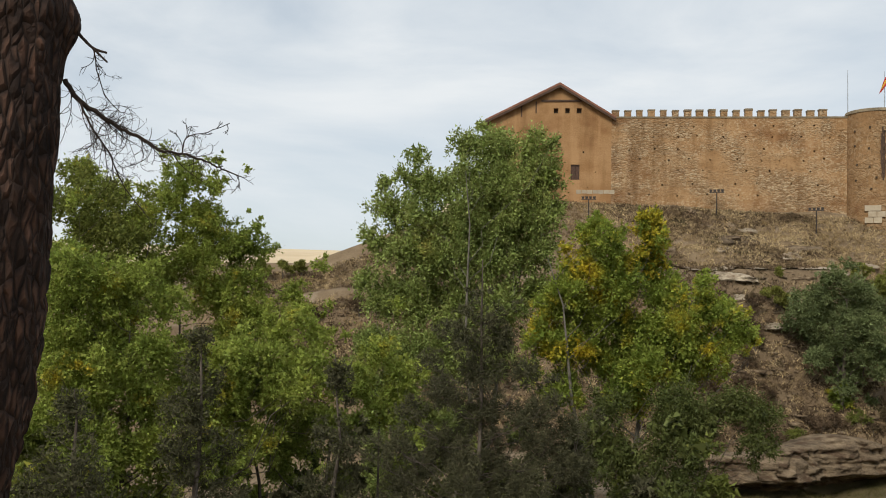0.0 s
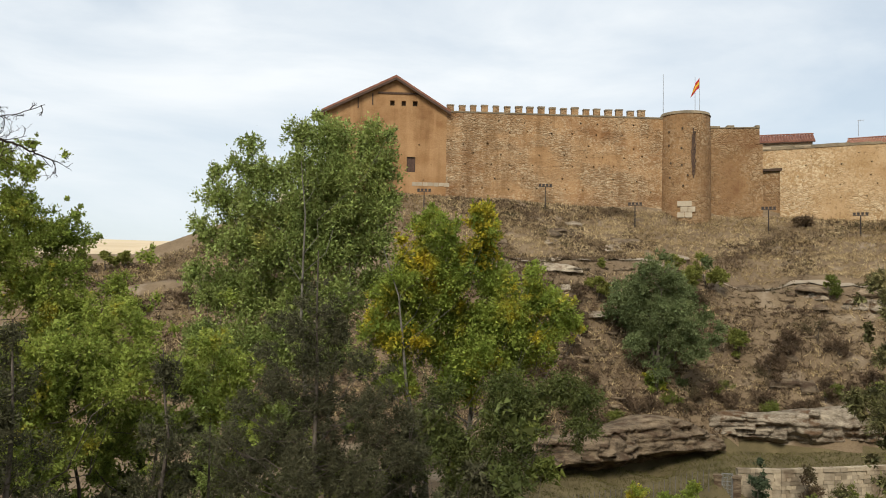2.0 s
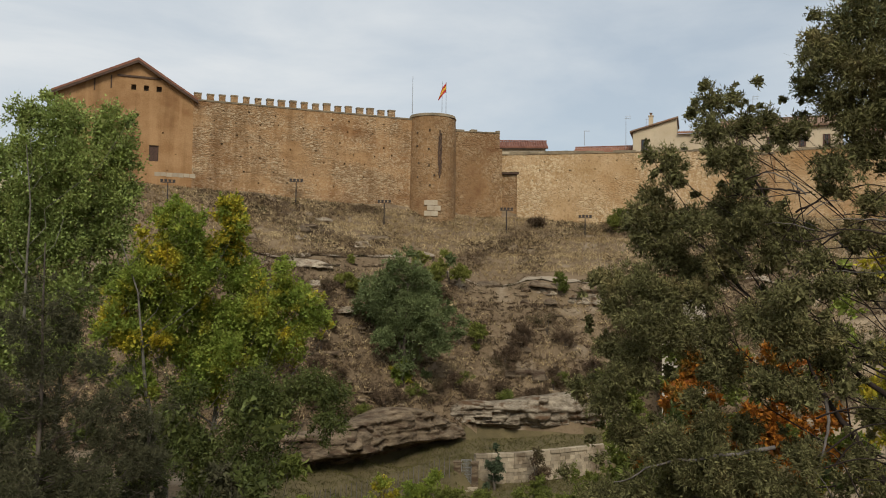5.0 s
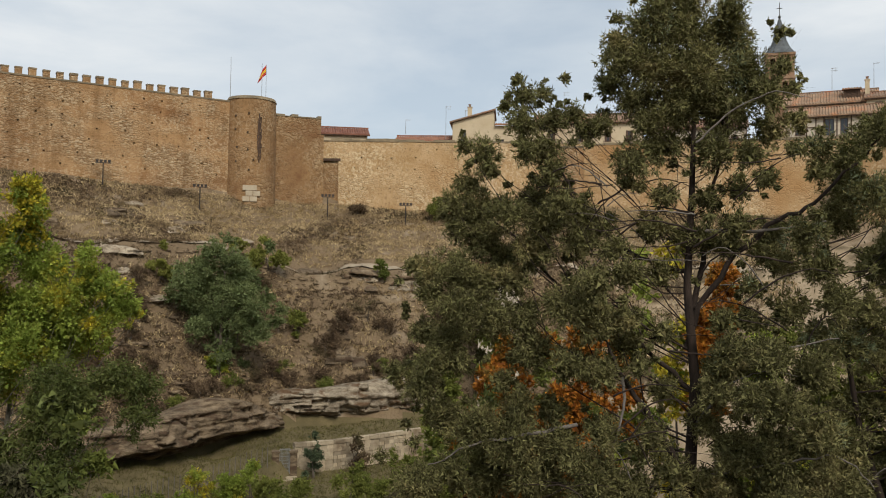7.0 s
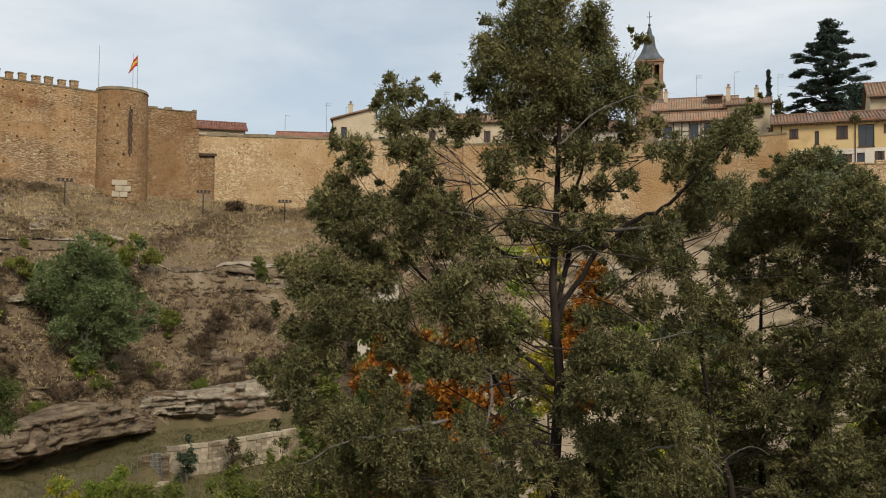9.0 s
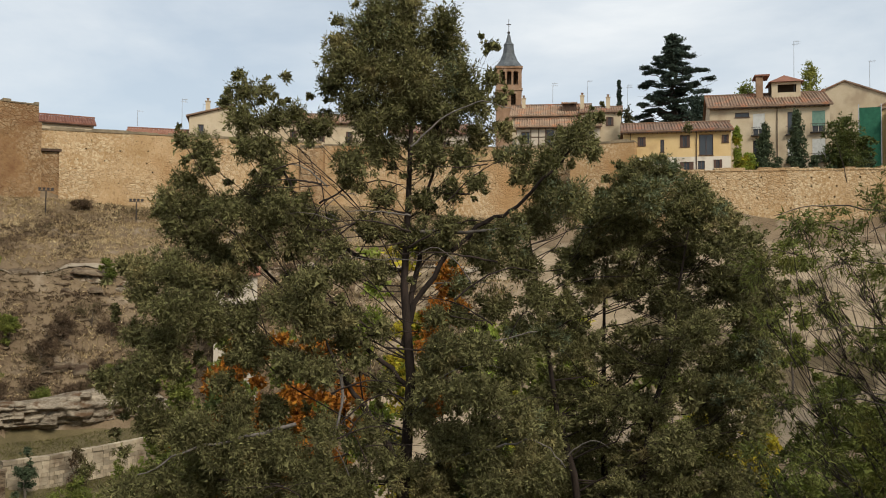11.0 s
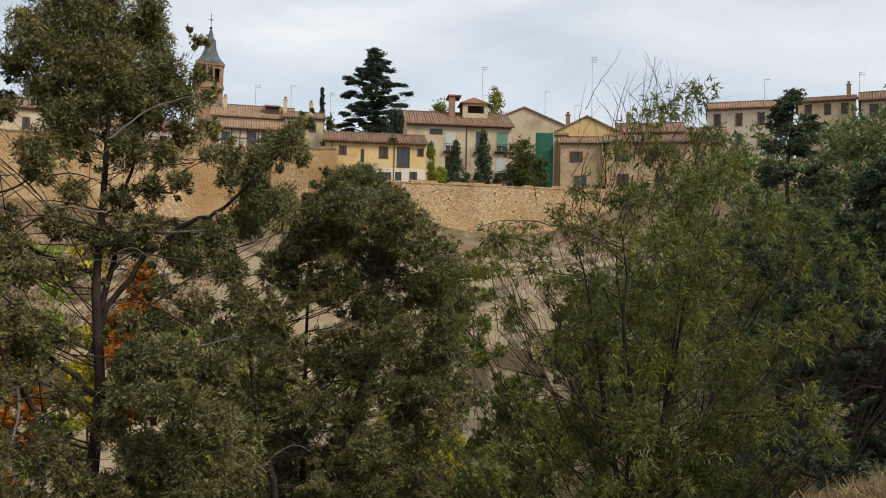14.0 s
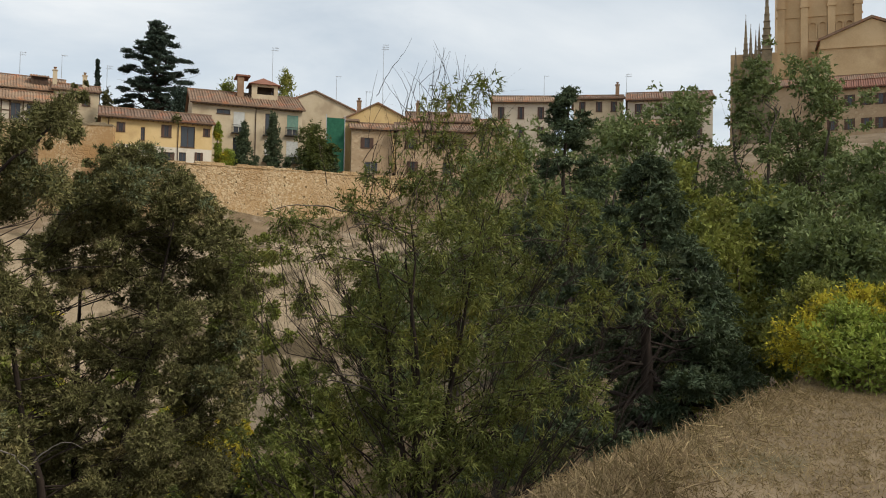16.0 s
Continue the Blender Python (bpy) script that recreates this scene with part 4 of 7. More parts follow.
def house(name, label, fr, u0, u1, depth, z0, z1, wall_mat, roof_mat="roof", windows=(), rise_=1.6, eave=0.45, kind="front", split=None, chimneys=(), pipes=()):
    """A house with real window openings. kind: front (eaves to the viewer), gable (gable end to the viewer), flat. split: a second wall finish below a height."""
    h = thing(name, label, "house")
    holes = [w[:4] for w in windows]
    if split:
        zs, mat2 = split
        part("wall", facade(fr, u0, u1, zs, z1, 0.35, [w for w in holes if w[2] >= zs], 0), wall_mat, h)
        part("lower_wall", facade(fr, u0, u1, z0, zs, 0.35, [w for w in holes if w[2] < zs], 0), mat2, h)
    else:
        part("wall", facade(fr, u0, u1, z0, z1, 0.35, holes, 0), wall_mat, h)
    for a, b in ((u0, u0 + 0.35), (u1 - 0.35, u1)):
        part("side_wall", boxes(fr, (a, b, 0.35, depth, z0, z1)), wall_mat, h)
    part("back_wall", boxes(fr, (u0 + 0.35, u1 - 0.35, depth - 0.35, depth, z0, z1)), wall_mat, h)
    # upright dark sheet behind the windows, standing for the unlit room
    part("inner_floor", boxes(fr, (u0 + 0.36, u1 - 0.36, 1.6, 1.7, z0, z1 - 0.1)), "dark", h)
    if kind == "front":
        mid = depth / 2
        tiled_slope(fr, u0 - 0.35, u1 + 0.35, -eave, z1, mid, z1 + rise_, roof_mat, h)
        tiled_slope(fr, u0 - 0.35, u1 + 0.35, depth + eave, z1, mid, z1 + rise_, roof_mat, h)
        for ua, ub in ((u0, u0 + 0.3), (u1 - 0.3, u1)):
            bm = bmesh.new()
            p = [(0.0, z1), (depth, z1), (mid, z1 + rise_ - 0.14)]
            A, B = ([bm.verts.new(fr @ Vector((u, v, z))) for v, z in p] for u in (ua, ub))
            bm.faces.new(A), bm.faces.new(B[::-1])
            for i in range(3):
                bm.faces.new((A[i], A[(i + 1) % 3], B[(i + 1) % 3], B[i]))
            part("gable", bm, wall_mat, h)
        part("ridge", boxes(fr, (u0 - 0.35, u1 + 0.35, mid - 0.12, mid + 0.12, z1 + rise_ + 0.04, z1 + rise_ + 0.2)), roof_mat, h)
        bm = boxes(fr, (u0 - 0.3, u1 + 0.3, -eave + 0.03, -eave + 0.12, z1 - 0.24, z1 - 0.13))
        u = u0
        while u < u1:
            box(bm, fr, u, u + 0.1, -eave + 0.05, 0.0, z1 - 0.3, z1 - 0.15)
            u += 0.55
        part("rafter_ends", bm, "timber", h)
    elif kind == "gable":
        mid = (u0 + u1) / 2
        bm = bmesh.new()
        prism(bm, fr, [(u0, z1), (u1, z1), (mid, z1 + rise_)], 0.0, 0.3)
        part("gable", bm, wall_mat, h)
        for s, e in ((u0 - 0.3, mid), (u1 + 0.3, mid)):
            bm = bmesh.new()
            za = z1 - 0.3 * rise_ / (mid - u0)
            prism(bm, fr, sorted([(s, za)]) + [(e, z1 + rise_), (e, z1 + rise_ + 0.2), (s, za + 0.2)], -0.25, depth)
            part("roof_slope", bm, roof_mat, h)
    for w in windows:
        fill_window(fr, w[:4], h, w[4] if len(w) > 4 else "plain")
    for c in chimneys:
        chimney(fr, *c[:4], h, *(c[4:]))
    for u in pipes:
        V, F = tube([tuple(fr @ Vector((u, -0.1, z1 - 0.2))), tuple(fr @ Vector((u, -0.1, (z0 + z1) / 2))), tuple(fr @ Vector((u, -0.1, z0)))], [0.05] * 3, 6)
        part("downpipe", mesh_np("downpipe", V, F), "timber", h)
    return h


def span(az0, az1, d):
    """Half the width that az0 to az1 covers at d metres, for a house that faces the viewer."""
    return d * math.tan(radians(abs(az1 - az0) / 2))


# the yellow house over the terrace wall
f = frame_at(72.1, 104.0, 68.0)
house("yellow_house", "two-storey yellow and white house with brown shutters and a tiled roof", f, -6.2, 6.0, 7.0, 12.3, 17.7, "plaster_yellow", "roof",
      [(-4.55, -3.65, 16.0, 17.05, "shutter"), (-1.95, -1.5, 15.2, 16.7, "plain"), (0.3, 1.4, 15.75, 17.15, "shutter"), (2.6, 5.0, 14.75, 17.25, "plain"), (-4.6, -3.8, 12.6, 13.5, "plain"),
       (0.4, 2.0, 12.5, 14.0, "shutter"), (2.9, 3.7, 12.4, 14.1, "plain"), (4.9, 5.8, 12.7, 13.9, "shutter")][:3] + [(2.45, 4.05, 14.75, 17.2, "plain"), (5.0, 5.75, 16.2, 17.1, "shutter"),
       (-5.6, -4.6, 12.35, 14.1, "plain"), (0.3, 1.8, 12.5, 14.0, "shutter"), (2.3, 3.1, 12.32, 14.1, "plain"), (4.1, 5.0, 12.8, 14.2, "shutter")], 1.5, 0.6, split=(14.6, "plaster_bright"), pipes=(-5.4, 2.15))
f = frame_at(77.6, 112.0, 70.0)
house("apartment_house", "cream three-storey house with balconies and a pantile roof", f, -6.9, 7.0, 8.5, 12.3, 21.6, "plaster_cream", "roof",
      [(-3.9, -2.2, 20.3, 20.9, "plain"), (0.3, 2.1, 18.0, 20.7, "blind"), (4.6, 6.3, 18.0, 20.7, "green"), (-1.9, -0.4, 18.0, 20.7, "blind"), (2.6, 4.0, 18.2, 20.8, "balcony"), (-1.9, -0.4, 14.6, 17.2, "balcony"), (2.6, 4.0, 14.6, 17.2, "blind"), (4.9, 6.3, 14.6, 17.2, "blind")][:1]
      + [(-0.6 - 1.2, -0.6 + 0.2, 18.0, 20.7, "blind"), (2.2, 3.5, 18.0, 20.8, "balcony"), (5.0, 6.5, 18.2, 20.8, "green"), (-1.8, -0.4, 14.6, 17.4, "balcony"), (2.2, 3.5, 14.6, 17.4, "blind"), (5.0, 6.5, 14.6, 17.4, "blind")], 2.3, 0.6, pipes=(1.0,))


def quick_windows(cols, rows, w, h, style="shutter"):
    return [(u - w / 2, u + w / 2, z, z + h, style) for z in rows for u in cols]


# ---- houses behind the town wall ----
house("low_house", "low cream house with a red tiled roof behind the wall", frame_at(32.7, 118.0, 30.0), -3.4, 3.4, 6.0, 12, 19.6, "plaster_cream", "red_roof", [], 1.3, 0.4)
house("low_house", "low cream house with a long red tiled roof", frame_at(38.3, 122.0, 42.0), -4.2, 5.0, 6.0, 12, 19.5, "plaster_cream", "red_roof", [], 1.15, 0.4)
f = frame_at(42.6, 119.0, 44.0)
h = house("plastered_house", "tall cream plastered house with small windows and a chimney", f, -5.3, 6.5, 8.0, 12, 21.3, "plaster_cream", "roof",
          [(-4.2, -3.4, 18.8, 20.7, "plain"), (1.0, 1.9, 18.2, 19.4, "plain"), (4.6, 5.4, 18.6, 19.6, "plain")], 1.0, 0.4, kind="flat", chimneys=((-3.0, 2.0, 21.7, 24.2, "plaster_cream", 0.6),))
bm = bmesh.new()
prism(bm, f, [(-5.3, 21.3), (0.5, 21.3), (0.5, 23.4), (-5.3, 21.7)], 0.0, 8.0)
part("upper_wall", bm, "plaster_cream", h)
bm = bmesh.new()
prism(bm, f, [(-5.7, 21.65), (0.7, 23.45), (0.7, 23.65), (-5.7, 21.85)], -0.4, 8.3)
part("roof_slope", bm, "roof", h)
tiled_slope(f, 0.6, 6.9, -0.5, 21.4, 4.0, 22.3, "roof", h)
house("town_house", "cream town house with a tiled roof half hidden by trees", frame_at(49.0, 124.0, 50.0), -7.5, 8.0, 8.0, 12, 22.6, "plaster_cream", "roof",
      quick_windows((-5, -1, 3, 6), (19.8,), 0.9, 1.5), 1.8, 0.5)
house("town_house", "white town house with a tiled roof half hidden by trees", frame_at(56.0, 122.0, 57.0), -6.0, 6.5, 8.0, 12, 21.0, "plaster_white", "roof",
      quick_windows((-4, -1, 2, 5), (18.4,), 0.9, 1.4), 1.8, 0.5)

# half-timbered row beside the church tower
f = frame_at(64.6, 119.0, 64.0)
h = house("timbered_house", "white half-timbered house with a long tiled lean-to roof", f, -6.2, 5.2, 5.0, 12, 21.3, "plaster_white", "roof",
          [(-5.6, -4.4, 19.0, 20.6, "plain"), (-2.1, -1.0, 18.7, 20.9, "plain"), (-0.3, 0.6, 18.7, 20.9, "plain"), (2.6, 4.0, 19.6, 20.8, "plain")], 1.5, 0.6)
for u in (-4.3, -3.2, -2.25, -0.75, 0.9):
    part("timber_post", boxes(f, (u, u + 0.14, -0.04, 0.0, 18.4, 21.1)), "timber", h)
part("timber_rail", boxes(f, (-4.3, -2.25, -0.045, -0.002, 19.8, 19.93)), "timber", h)
house("rear_house", "cream house with a large tiled roof and dormer", frame_at(64.4, 125.0, 64.0), -6.8, 4.6, 9.0, 13, 24.0, "plaster_cream", "roof",
      quick_windows((-5, -2, 1), (22.2,), 0.8, 1.0, "plain"), 2.4, 0.5, chimneys=((-5.2, 3.2, 25.3, 27.2), (3.4, 1.2, 24.2, 27.0)))
f = frame_at(65.1, 126.0, 64.0)
d_ = thing("roof_dormer", "small dark dormer window on the tiled roof", "dormer")
part("cheeks", facade(f, -1.0, 1.0, 24.6, 26.0, 0.2, [(-0.7, -0.08, 24.9, 25.8), (0.08, 0.7, 24.9, 25.8)], 0.1), "timber", d_)
part("body", boxes(f, (-1.0, 1.0, 0.2, 2.5, 24.6, 26.0)), "plaster_cream", d_)
tiled_slope(f, -1.2, 1.2, -0.3, 26.0, 2.6, 26.4, "roof", d_)
house("narrow_house", "narrow cream house with brown shutters", frame_at(67.1, 124.0, 66.0), -2.6, 3.0, 6.0, 12, 24.2, "plaster_cream", "roof",
      [(-1.6, -0.5, 22.0, 23.6, "shutter"), (0.9, 1.9, 22.2, 23.4, "shutter")], 1.2, 0.4, chimneys=((1.2, 2.0, 24.8, 26.6),))
house("red_roofed_annex", "low annex with a red tiled roof behind the yellow house", frame_at(71.7, 111.5, 70.0), -4.2, 5.2, 5.5, 12.5, 18.9, "plaster_yellow", "red_roof", [], 1.5, 0.4)

# belvedere on the apartment house's roof
f = frame_at(78.0, 114.5, 70.0)
b_ = thing("roof_belvedere", "small brick belvedere with a red hipped roof", "dormer")
part("wall", facade(f, -0.4, 3.0, 22.0, 25.0, 0.25, [(0.3, 2.5, 23.7, 24.7)], 0), "plaster_cream", b_)
# dark block that stands for the shade behind the belvedere opening
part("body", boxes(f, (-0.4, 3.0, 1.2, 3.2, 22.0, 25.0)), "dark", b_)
bm = bmesh.new()
v = [bm.verts.new(f @ Vector(p)) for p in ((-0.8, -0.4, 25.0), (3.4, -0.4, 25.0), (3.4, 3.4, 25.0), (-0.8, 3.4, 25.0), (1.3, 1.5, 26.2))]
for q in ((0, 1, 4), (1, 2, 4), (2, 3, 4), (3, 0, 4), (3, 2, 1, 0)):
    bm.faces.new([v[i] for i in q])
part("hip_roof", bm, "red_roof", b_)
part("brick_pier", boxes(f, (-2.2, -1.4, 0.2, 1.0, 22.4, 25.9)), "brick", b_)
part("lean_roof", boxes(f, (-2.4, -0.6, 0.0, 3.0, 25.9, 26.1)), "red_roof", b_)

house("gabled_house", "large plain cream gable end", frame_at(82.0, 126.0, 78.0), -6.0, 5.6, 10.0, 13, 24.4, "plaster_cream", "roof", [(-0.3, 0.1, 26.2, 26.6)][:0], 2.5, kind="gable")
house("yellow_gabled_house", "yellow gable-ended house with a chimney", frame_at(86.1, 119.0, 84.0), -4.6, 4.6, 8.0, 13, 21.8, "plaster_yellow", "roof", [], 2.3, kind="gable",
      chimneys=((-2.6, 1.5, 22.5, 24.6, "brick", 0.6),))
house("yellow_house_end", "tall narrow ochre house end", frame_at(84.3, 113.0, 80.0), -0.7, 0.9, 6.0, 12, 20.6, "plaster_yellow", "roof", [], 0.5, 0.2)
f = frame_at(85.9, 110.5, 82.0)
h = house("stone_house", "beige stone house with brown shuttered windows and a slate-grey tiled roof", f, -2.9, 2.4, 6.0, 11.5, 19.1, "plaster_pink", "roof",
          [(-1.7, -0.1, 16.6, 17.9, "shutter"), (-1.2, 0.5, 13.4, 14.8, "white")], 1.1, 0.4)
f = frame_at(90.0, 110.0, 86.0)
house("stone_house", "beige rubble house with three shuttered windows", f, -5.0, 5.6, 6.5, 11.5, 19.0, "plaster_pink", "roof",
      [(-3.9, -2.3, 16.6, 18.0, "shutter"), (-0.2, 1.2, 16.6, 18.0, "shutter"), (2.6, 4.0, 16.6, 18.0, "shutter"), (-3.6, -2.2, 13.4, 14.9, "shutter"), (1.0, 2.2, 13.4, 14.9, "plain")], 1.3, 0.5)
house("attic_house", "house with a brick attic and tiled roof", frame_at(90.2, 121.0, 88.0), -4.5, 4.5, 7.0, 13, 22.2, "brick", "roof", quick_windows((-2.5, 0.5, 3), (20.6,), 0.9, 1.1), 1.8, 0.5,
      chimneys=((-3.0, 2.0, 23.0, 25.0, "brick"), (1.5, 2.0, 23.0, 25.2, "brick")))
house("terrace_house", "beige terrace house with a tiled roof", frame_at(93.0, 122.0, 92.0), -4.0, 4.0, 7.0, 12, 21.8, "plaster_pink", "roof", quick_windows((-2.4, 0.2, 2.6), (19.4,), 0.9, 1.4), 1.5, 0.5)
house("terrace_house", "pale terrace house with shuttered windows and red roof", frame_at(95.5, 130.0, 95.0), -4.0, 5.5, 8.0, 15, 27.0, "plaster_white", "roof",
      quick_windows((-2.6, 0.4, 3.4), (24.4, 21.4), 0.95, 1.8), 1.6, 0.5)
house("terrace_house", "cream terrace house with small shuttered windows", frame_at(101.0, 131.0, 99.0), -4.2, 3.2, 8.0, 15, 27.6, "plaster_cream", "roof",
      quick_windows((-2.9, -0.4, 1.8), (25.6, 22.0), 0.9, 1.5), 1.2, 0.5, chimneys=((2.4, 2.0, 28.4, 30.0, "brick"),))
house("terrace_house", "white terrace house with grey shuttered windows and a wide roof", frame_at(105.0, 128.0, 103.0), -5.2, 6.8, 9.0, 15, 26.6, "plaster_white", "roof",
      quick_windows((-3.6, -0.8, 2.0, 4.8), (24.2, 20.6), 1.1, 1.8), 1.9, 0.6)
house("low_gallery_house", "lower house with a tiled roof below the terrace", frame_at(104.2, 121.0, 103.0), -3.5, 4.5, 6.0, 14, 21.6, "plaster_white", "roof", quick_windows((-2, 0.5, 3), (19.5,), 0.9, 1.2), 1.2, 0.5)
house("brick_house", "brown-roofed pink house below the cathedral", frame_at(117.5, 150.0, 116.0), -9.0, 9.0, 10.0, 15, 31.4, "plaster_pink", "red_roof",
      quick_windows((-6.5, -4, -1.6, 0.4, 3, 6), (28.6, 24.8), 1.5, 1.7), 2.2, 0.6)
house("slate_house", "dark-roofed range below the cathedral", frame_at(115.6, 165.0, 114.0), -12.0, 10.0, 8.0, 15, 35.6, "plaster_pink", "roof", [], 2.0, 0.6)


def antenna(az, d, z0, z1, arms):
    t = thing("roof_antenna", "thin metal television aerial on a mast", "antenna", "roof aerials")
    p = polar(az, d)
    V, F = tube([(p.x, p.y, z0), (p.x, p.y, (z0 + z1) / 2), (p.x, p.y, z1)], [0.04, 0.035, 0.025], 5)
    part("mast", mesh_np("mast", V, F), "galvanised", t)
    fr = frame_at(az, d, az)
    for k in range(arms):
        z = z1 - 0.1 - 0.32 * k
        part("dipole", boxes(fr, (-0.1 - 0.1 * k, 0.75, -0.03, 0.03, z, z + 0.03), *[(0.1 + 0.16 * i, 0.12 + 0.16 * i, -0.03, 0.0, z - 0.14, z + 0.16) for i in range(4)]), "galvanised", t)


for row in ((36.9, 122, 20.5, 22.6, 1), (39.6, 123, 20, 24.8, 2), (40.9, 121, 21, 23.9, 1), (47.5, 124, 24, 27, 2), (64.0, 126, 26, 29, 2), (66.3, 126, 26, 29.2, 1), (68.9, 126, 24.5, 28.4, 2), (79.1, 116, 24, 30.4, 2), (83.3, 127, 26, 29.6, 1),
            (86.4, 121, 23, 33.0, 3), (85.3, 121, 23, 26.2, 1), (97.2, 131, 28, 31.2, 1), (102.6, 130, 28, 31.0, 2)):
    antenna(*row)


# ---- church tower with a slate spire ----
def church_tower():
    f = frame_at(61.03, 160.0, 58.0)
    t = thing("church_tower", "red brick church bell tower with arched openings and slate spire", "tower")
    w = 2.35
    part("shaft", boxes(f, (-w, w, 0, 2 * w, 14, 32.0)), "brick", t)
    for s in range(2):
        z0, z1 = (32.0, 35.6) if s == 0 else (36.0, 39.8)
        us = (-1.2, 0.35) if s == 0 else (-1.65, -0.42, 0.8)
        wd = 0.9 if s == 0 else 0.85
        part("belfry_wall", facade(f, -w, w, z0, z1, 0.5, [(u, u + wd, z0 + 0.7, z1 - 0.6) for u in us], 0), "brick", t)
        sd = f @ Matrix.Translation((w, 0, 0)) @ Matrix.Rotation(radians(90), 4, "Z")
        part("belfry_wall", facade(sd, 0.5, 2 * w, z0, z1, 0.5, [(u + w, u + w + wd, z0 + 0.7, z1 - 0.6) for u in us], 0), "brick", t)
        part("belfry_wall", boxes(f, (-w, -w + 0.5, 0.5, 2 * w, z0, z1)), "brick", t)
        part("belfry_wall", boxes(f, (-w + 0.5, w - 0.5, 2 * w - 0.5, 2 * w, z0, z1)), "brick", t)
        # dark block in the belfry, standing for the shade behind its arches
        part("bell_chamber", boxes(f, (-1.2, 1.2, 1.6, 3.0, z0, z1)), "dark", t)
        for u in us:
            bm = bmesh.new()
            prism(bm, f, [(u + wd / 2 + math.cos(a) * wd * 0.62, z1 - 0.75 + math.sin(a) * wd * 0.5) for a in np.linspace(0, math.pi, 9)] +
                  [(u + wd / 2 + math.cos(a) * wd * 0.46, z1 - 0.75 + math.sin(a) * wd * 0.34) for a in np.linspace(math.pi, 0, 9)], -0.07, 0.1)
            part("arch", bm, "brick", t)
        part("cornice", boxes(f, (-w - 0.18, w + 0.18, -0.18, 2 * w + 0.18, z1, z1 + 0.4)), "brick", t)
    bm = bmesh.new()
    prev = None
    for r_, z in ((2.75, 40.2), (2.45, 40.7), (1.75, 41.6), (1.15, 43.0), (0.95, 44.6), (1.0, 44.8), (0.55, 45.4), (0.30, 46.6), (0.05, 47.0)):
        ring = [bm.verts.new(f @ Vector((r_ * math.cos(math.pi / 4 * k + math.pi / 8) * 1.04, w + r_ * math.sin(math.pi / 4 * k + math.pi / 8) * 1.04, z))) for k in range(8)]
        if prev:
            for k in range(8):
                bm.faces.new((prev[k], prev[(k + 1) % 8], ring[(k + 1) % 8], ring[k]))
        prev = ring
    bm.faces.new(prev)
    part("spire", bm, "slate", t)
    bm = bmesh.new()
    bmesh.ops.create_uvsphere(bm, u_segments=8, v_segments=6, radius=0.28, matrix=f @ Matrix.Translation((0, w, 47.2)))
    part("ball", bm, "iron", t)
    part("cross", boxes(f, (-0.05, 0.05, w - 0.05, w + 0.05, 47.3, 49.8), (-0.45, 0.45, w - 0.05, w + 0.05, 48.7, 48.82)), "iron", t)


church_tower()


# ---- cathedral ----
def cathedral():
    t = thing("cathedral", "honey-coloured gothic cathedral tower with pinnacles and blind arches", "cathedral")
    f = frame_at(114.2, 230.0, 110.0)
    part("tower", boxes(f, (-9.6, 9.6, 0, 19, 15, 86)), "cathedral", t)
    part("tower_top", boxes(f, (-8.5, 8.5, 1, 18, 86, 90)), "cathedral", t)
    for z in (60.5, 66.6, 80.0):
        part("string_course", boxes(f, (-9.9, 9.9, -0.3, 0.0, z, z + 0.5)), "cathedral", t)
    for u in (-9.6, -4.2, 2.0, 7.9):
        part("buttress", boxes(f, (u, u + 1.7, -1.1, 0.0, 15, 86), (u - 0.2, u + 1.9, -1.25, -0.001, 68.8, 69.4)), "cathedral", t)
    for bay in ((-2.5, 2.0), (3.7, 7.9)):
        for k in range(2):
            w = (bay[1] - bay[0]) / 2 - 0.3
            u = bay[0] + 0.15 + k * (w + 0.3)
            bm = bmesh.new()
            arc = np.linspace(0, math.pi, 11)
            out_ = [(u + w / 2 + math.cos(a) * w / 2, 64.4 + math.sin(a) * w / 2) for a in arc]
            in_ = [(u + w / 2 + math.cos(a) * (w / 2 - 0.28), 64.4 + math.sin(a) * (w / 2 - 0.28)) for a in arc[::-1]]
            prism(bm, f, [(u + w, 61.0)] + out_ + [(u, 61.0), (u + 0.28, 61.0)] + in_ + [(u + w - 0.28, 61.0)], -0.45, 0.0)
            part("blind_arch", bm, "cathedral", t)
    g = frame_at(117.0, 222.0, 110.0)
    bm = bmesh.new()
    prism(bm, g, [(-10.5, 15), (12, 15), (12, 58.0), (0.5, 62.6), (-10.5, 58.2)], 0, 12)
    part("transept", bm, "cathedral", t)
    bm = bmesh.new()
    prism(bm, g, [(-11, 57.9), (0.5, 62.7), (12.4, 58.0), (12.4, 58.6), (0.5, 63.3), (-11, 58.5)], -0.5, 12.4)
    part("transept_roof", bm, "roof", t)
    part("string_course", boxes(g, (-10.5, 12.0, -0.35, 0.0, 56.0, 56.5)), "cathedral", t)
    part("apse_wall", boxes(frame_at(110.3, 228.0, 110.0), (-5.0, 6.0, 0, 12, 15, 58)), "cathedral", t)
    for az, z0, z1, r_ in ((109.35, 48, 58.2, 0.8), (109.95, 52, 66, 0.9), (110.25, 52, 63.8, 0.7), (110.75, 55, 64, 0.6), (111.2, 58, 74, 1.2), (110.55, 50, 62, 0.7)):
        q = frame_at(az, 226.0, 110.0)
        bm = boxes(q, (-r_, r_, -r_, r_, 15, z0))
        prev = None
        n = 9
        for k in range(n + 1):
            rr = r_ * 0.8 * (1 - k / n) + 0.06
            z = z0 + (z1 - z0) * k / n
            box(bm, q, -rr, rr, -rr, rr, z, z + (z1 - z0) / n)
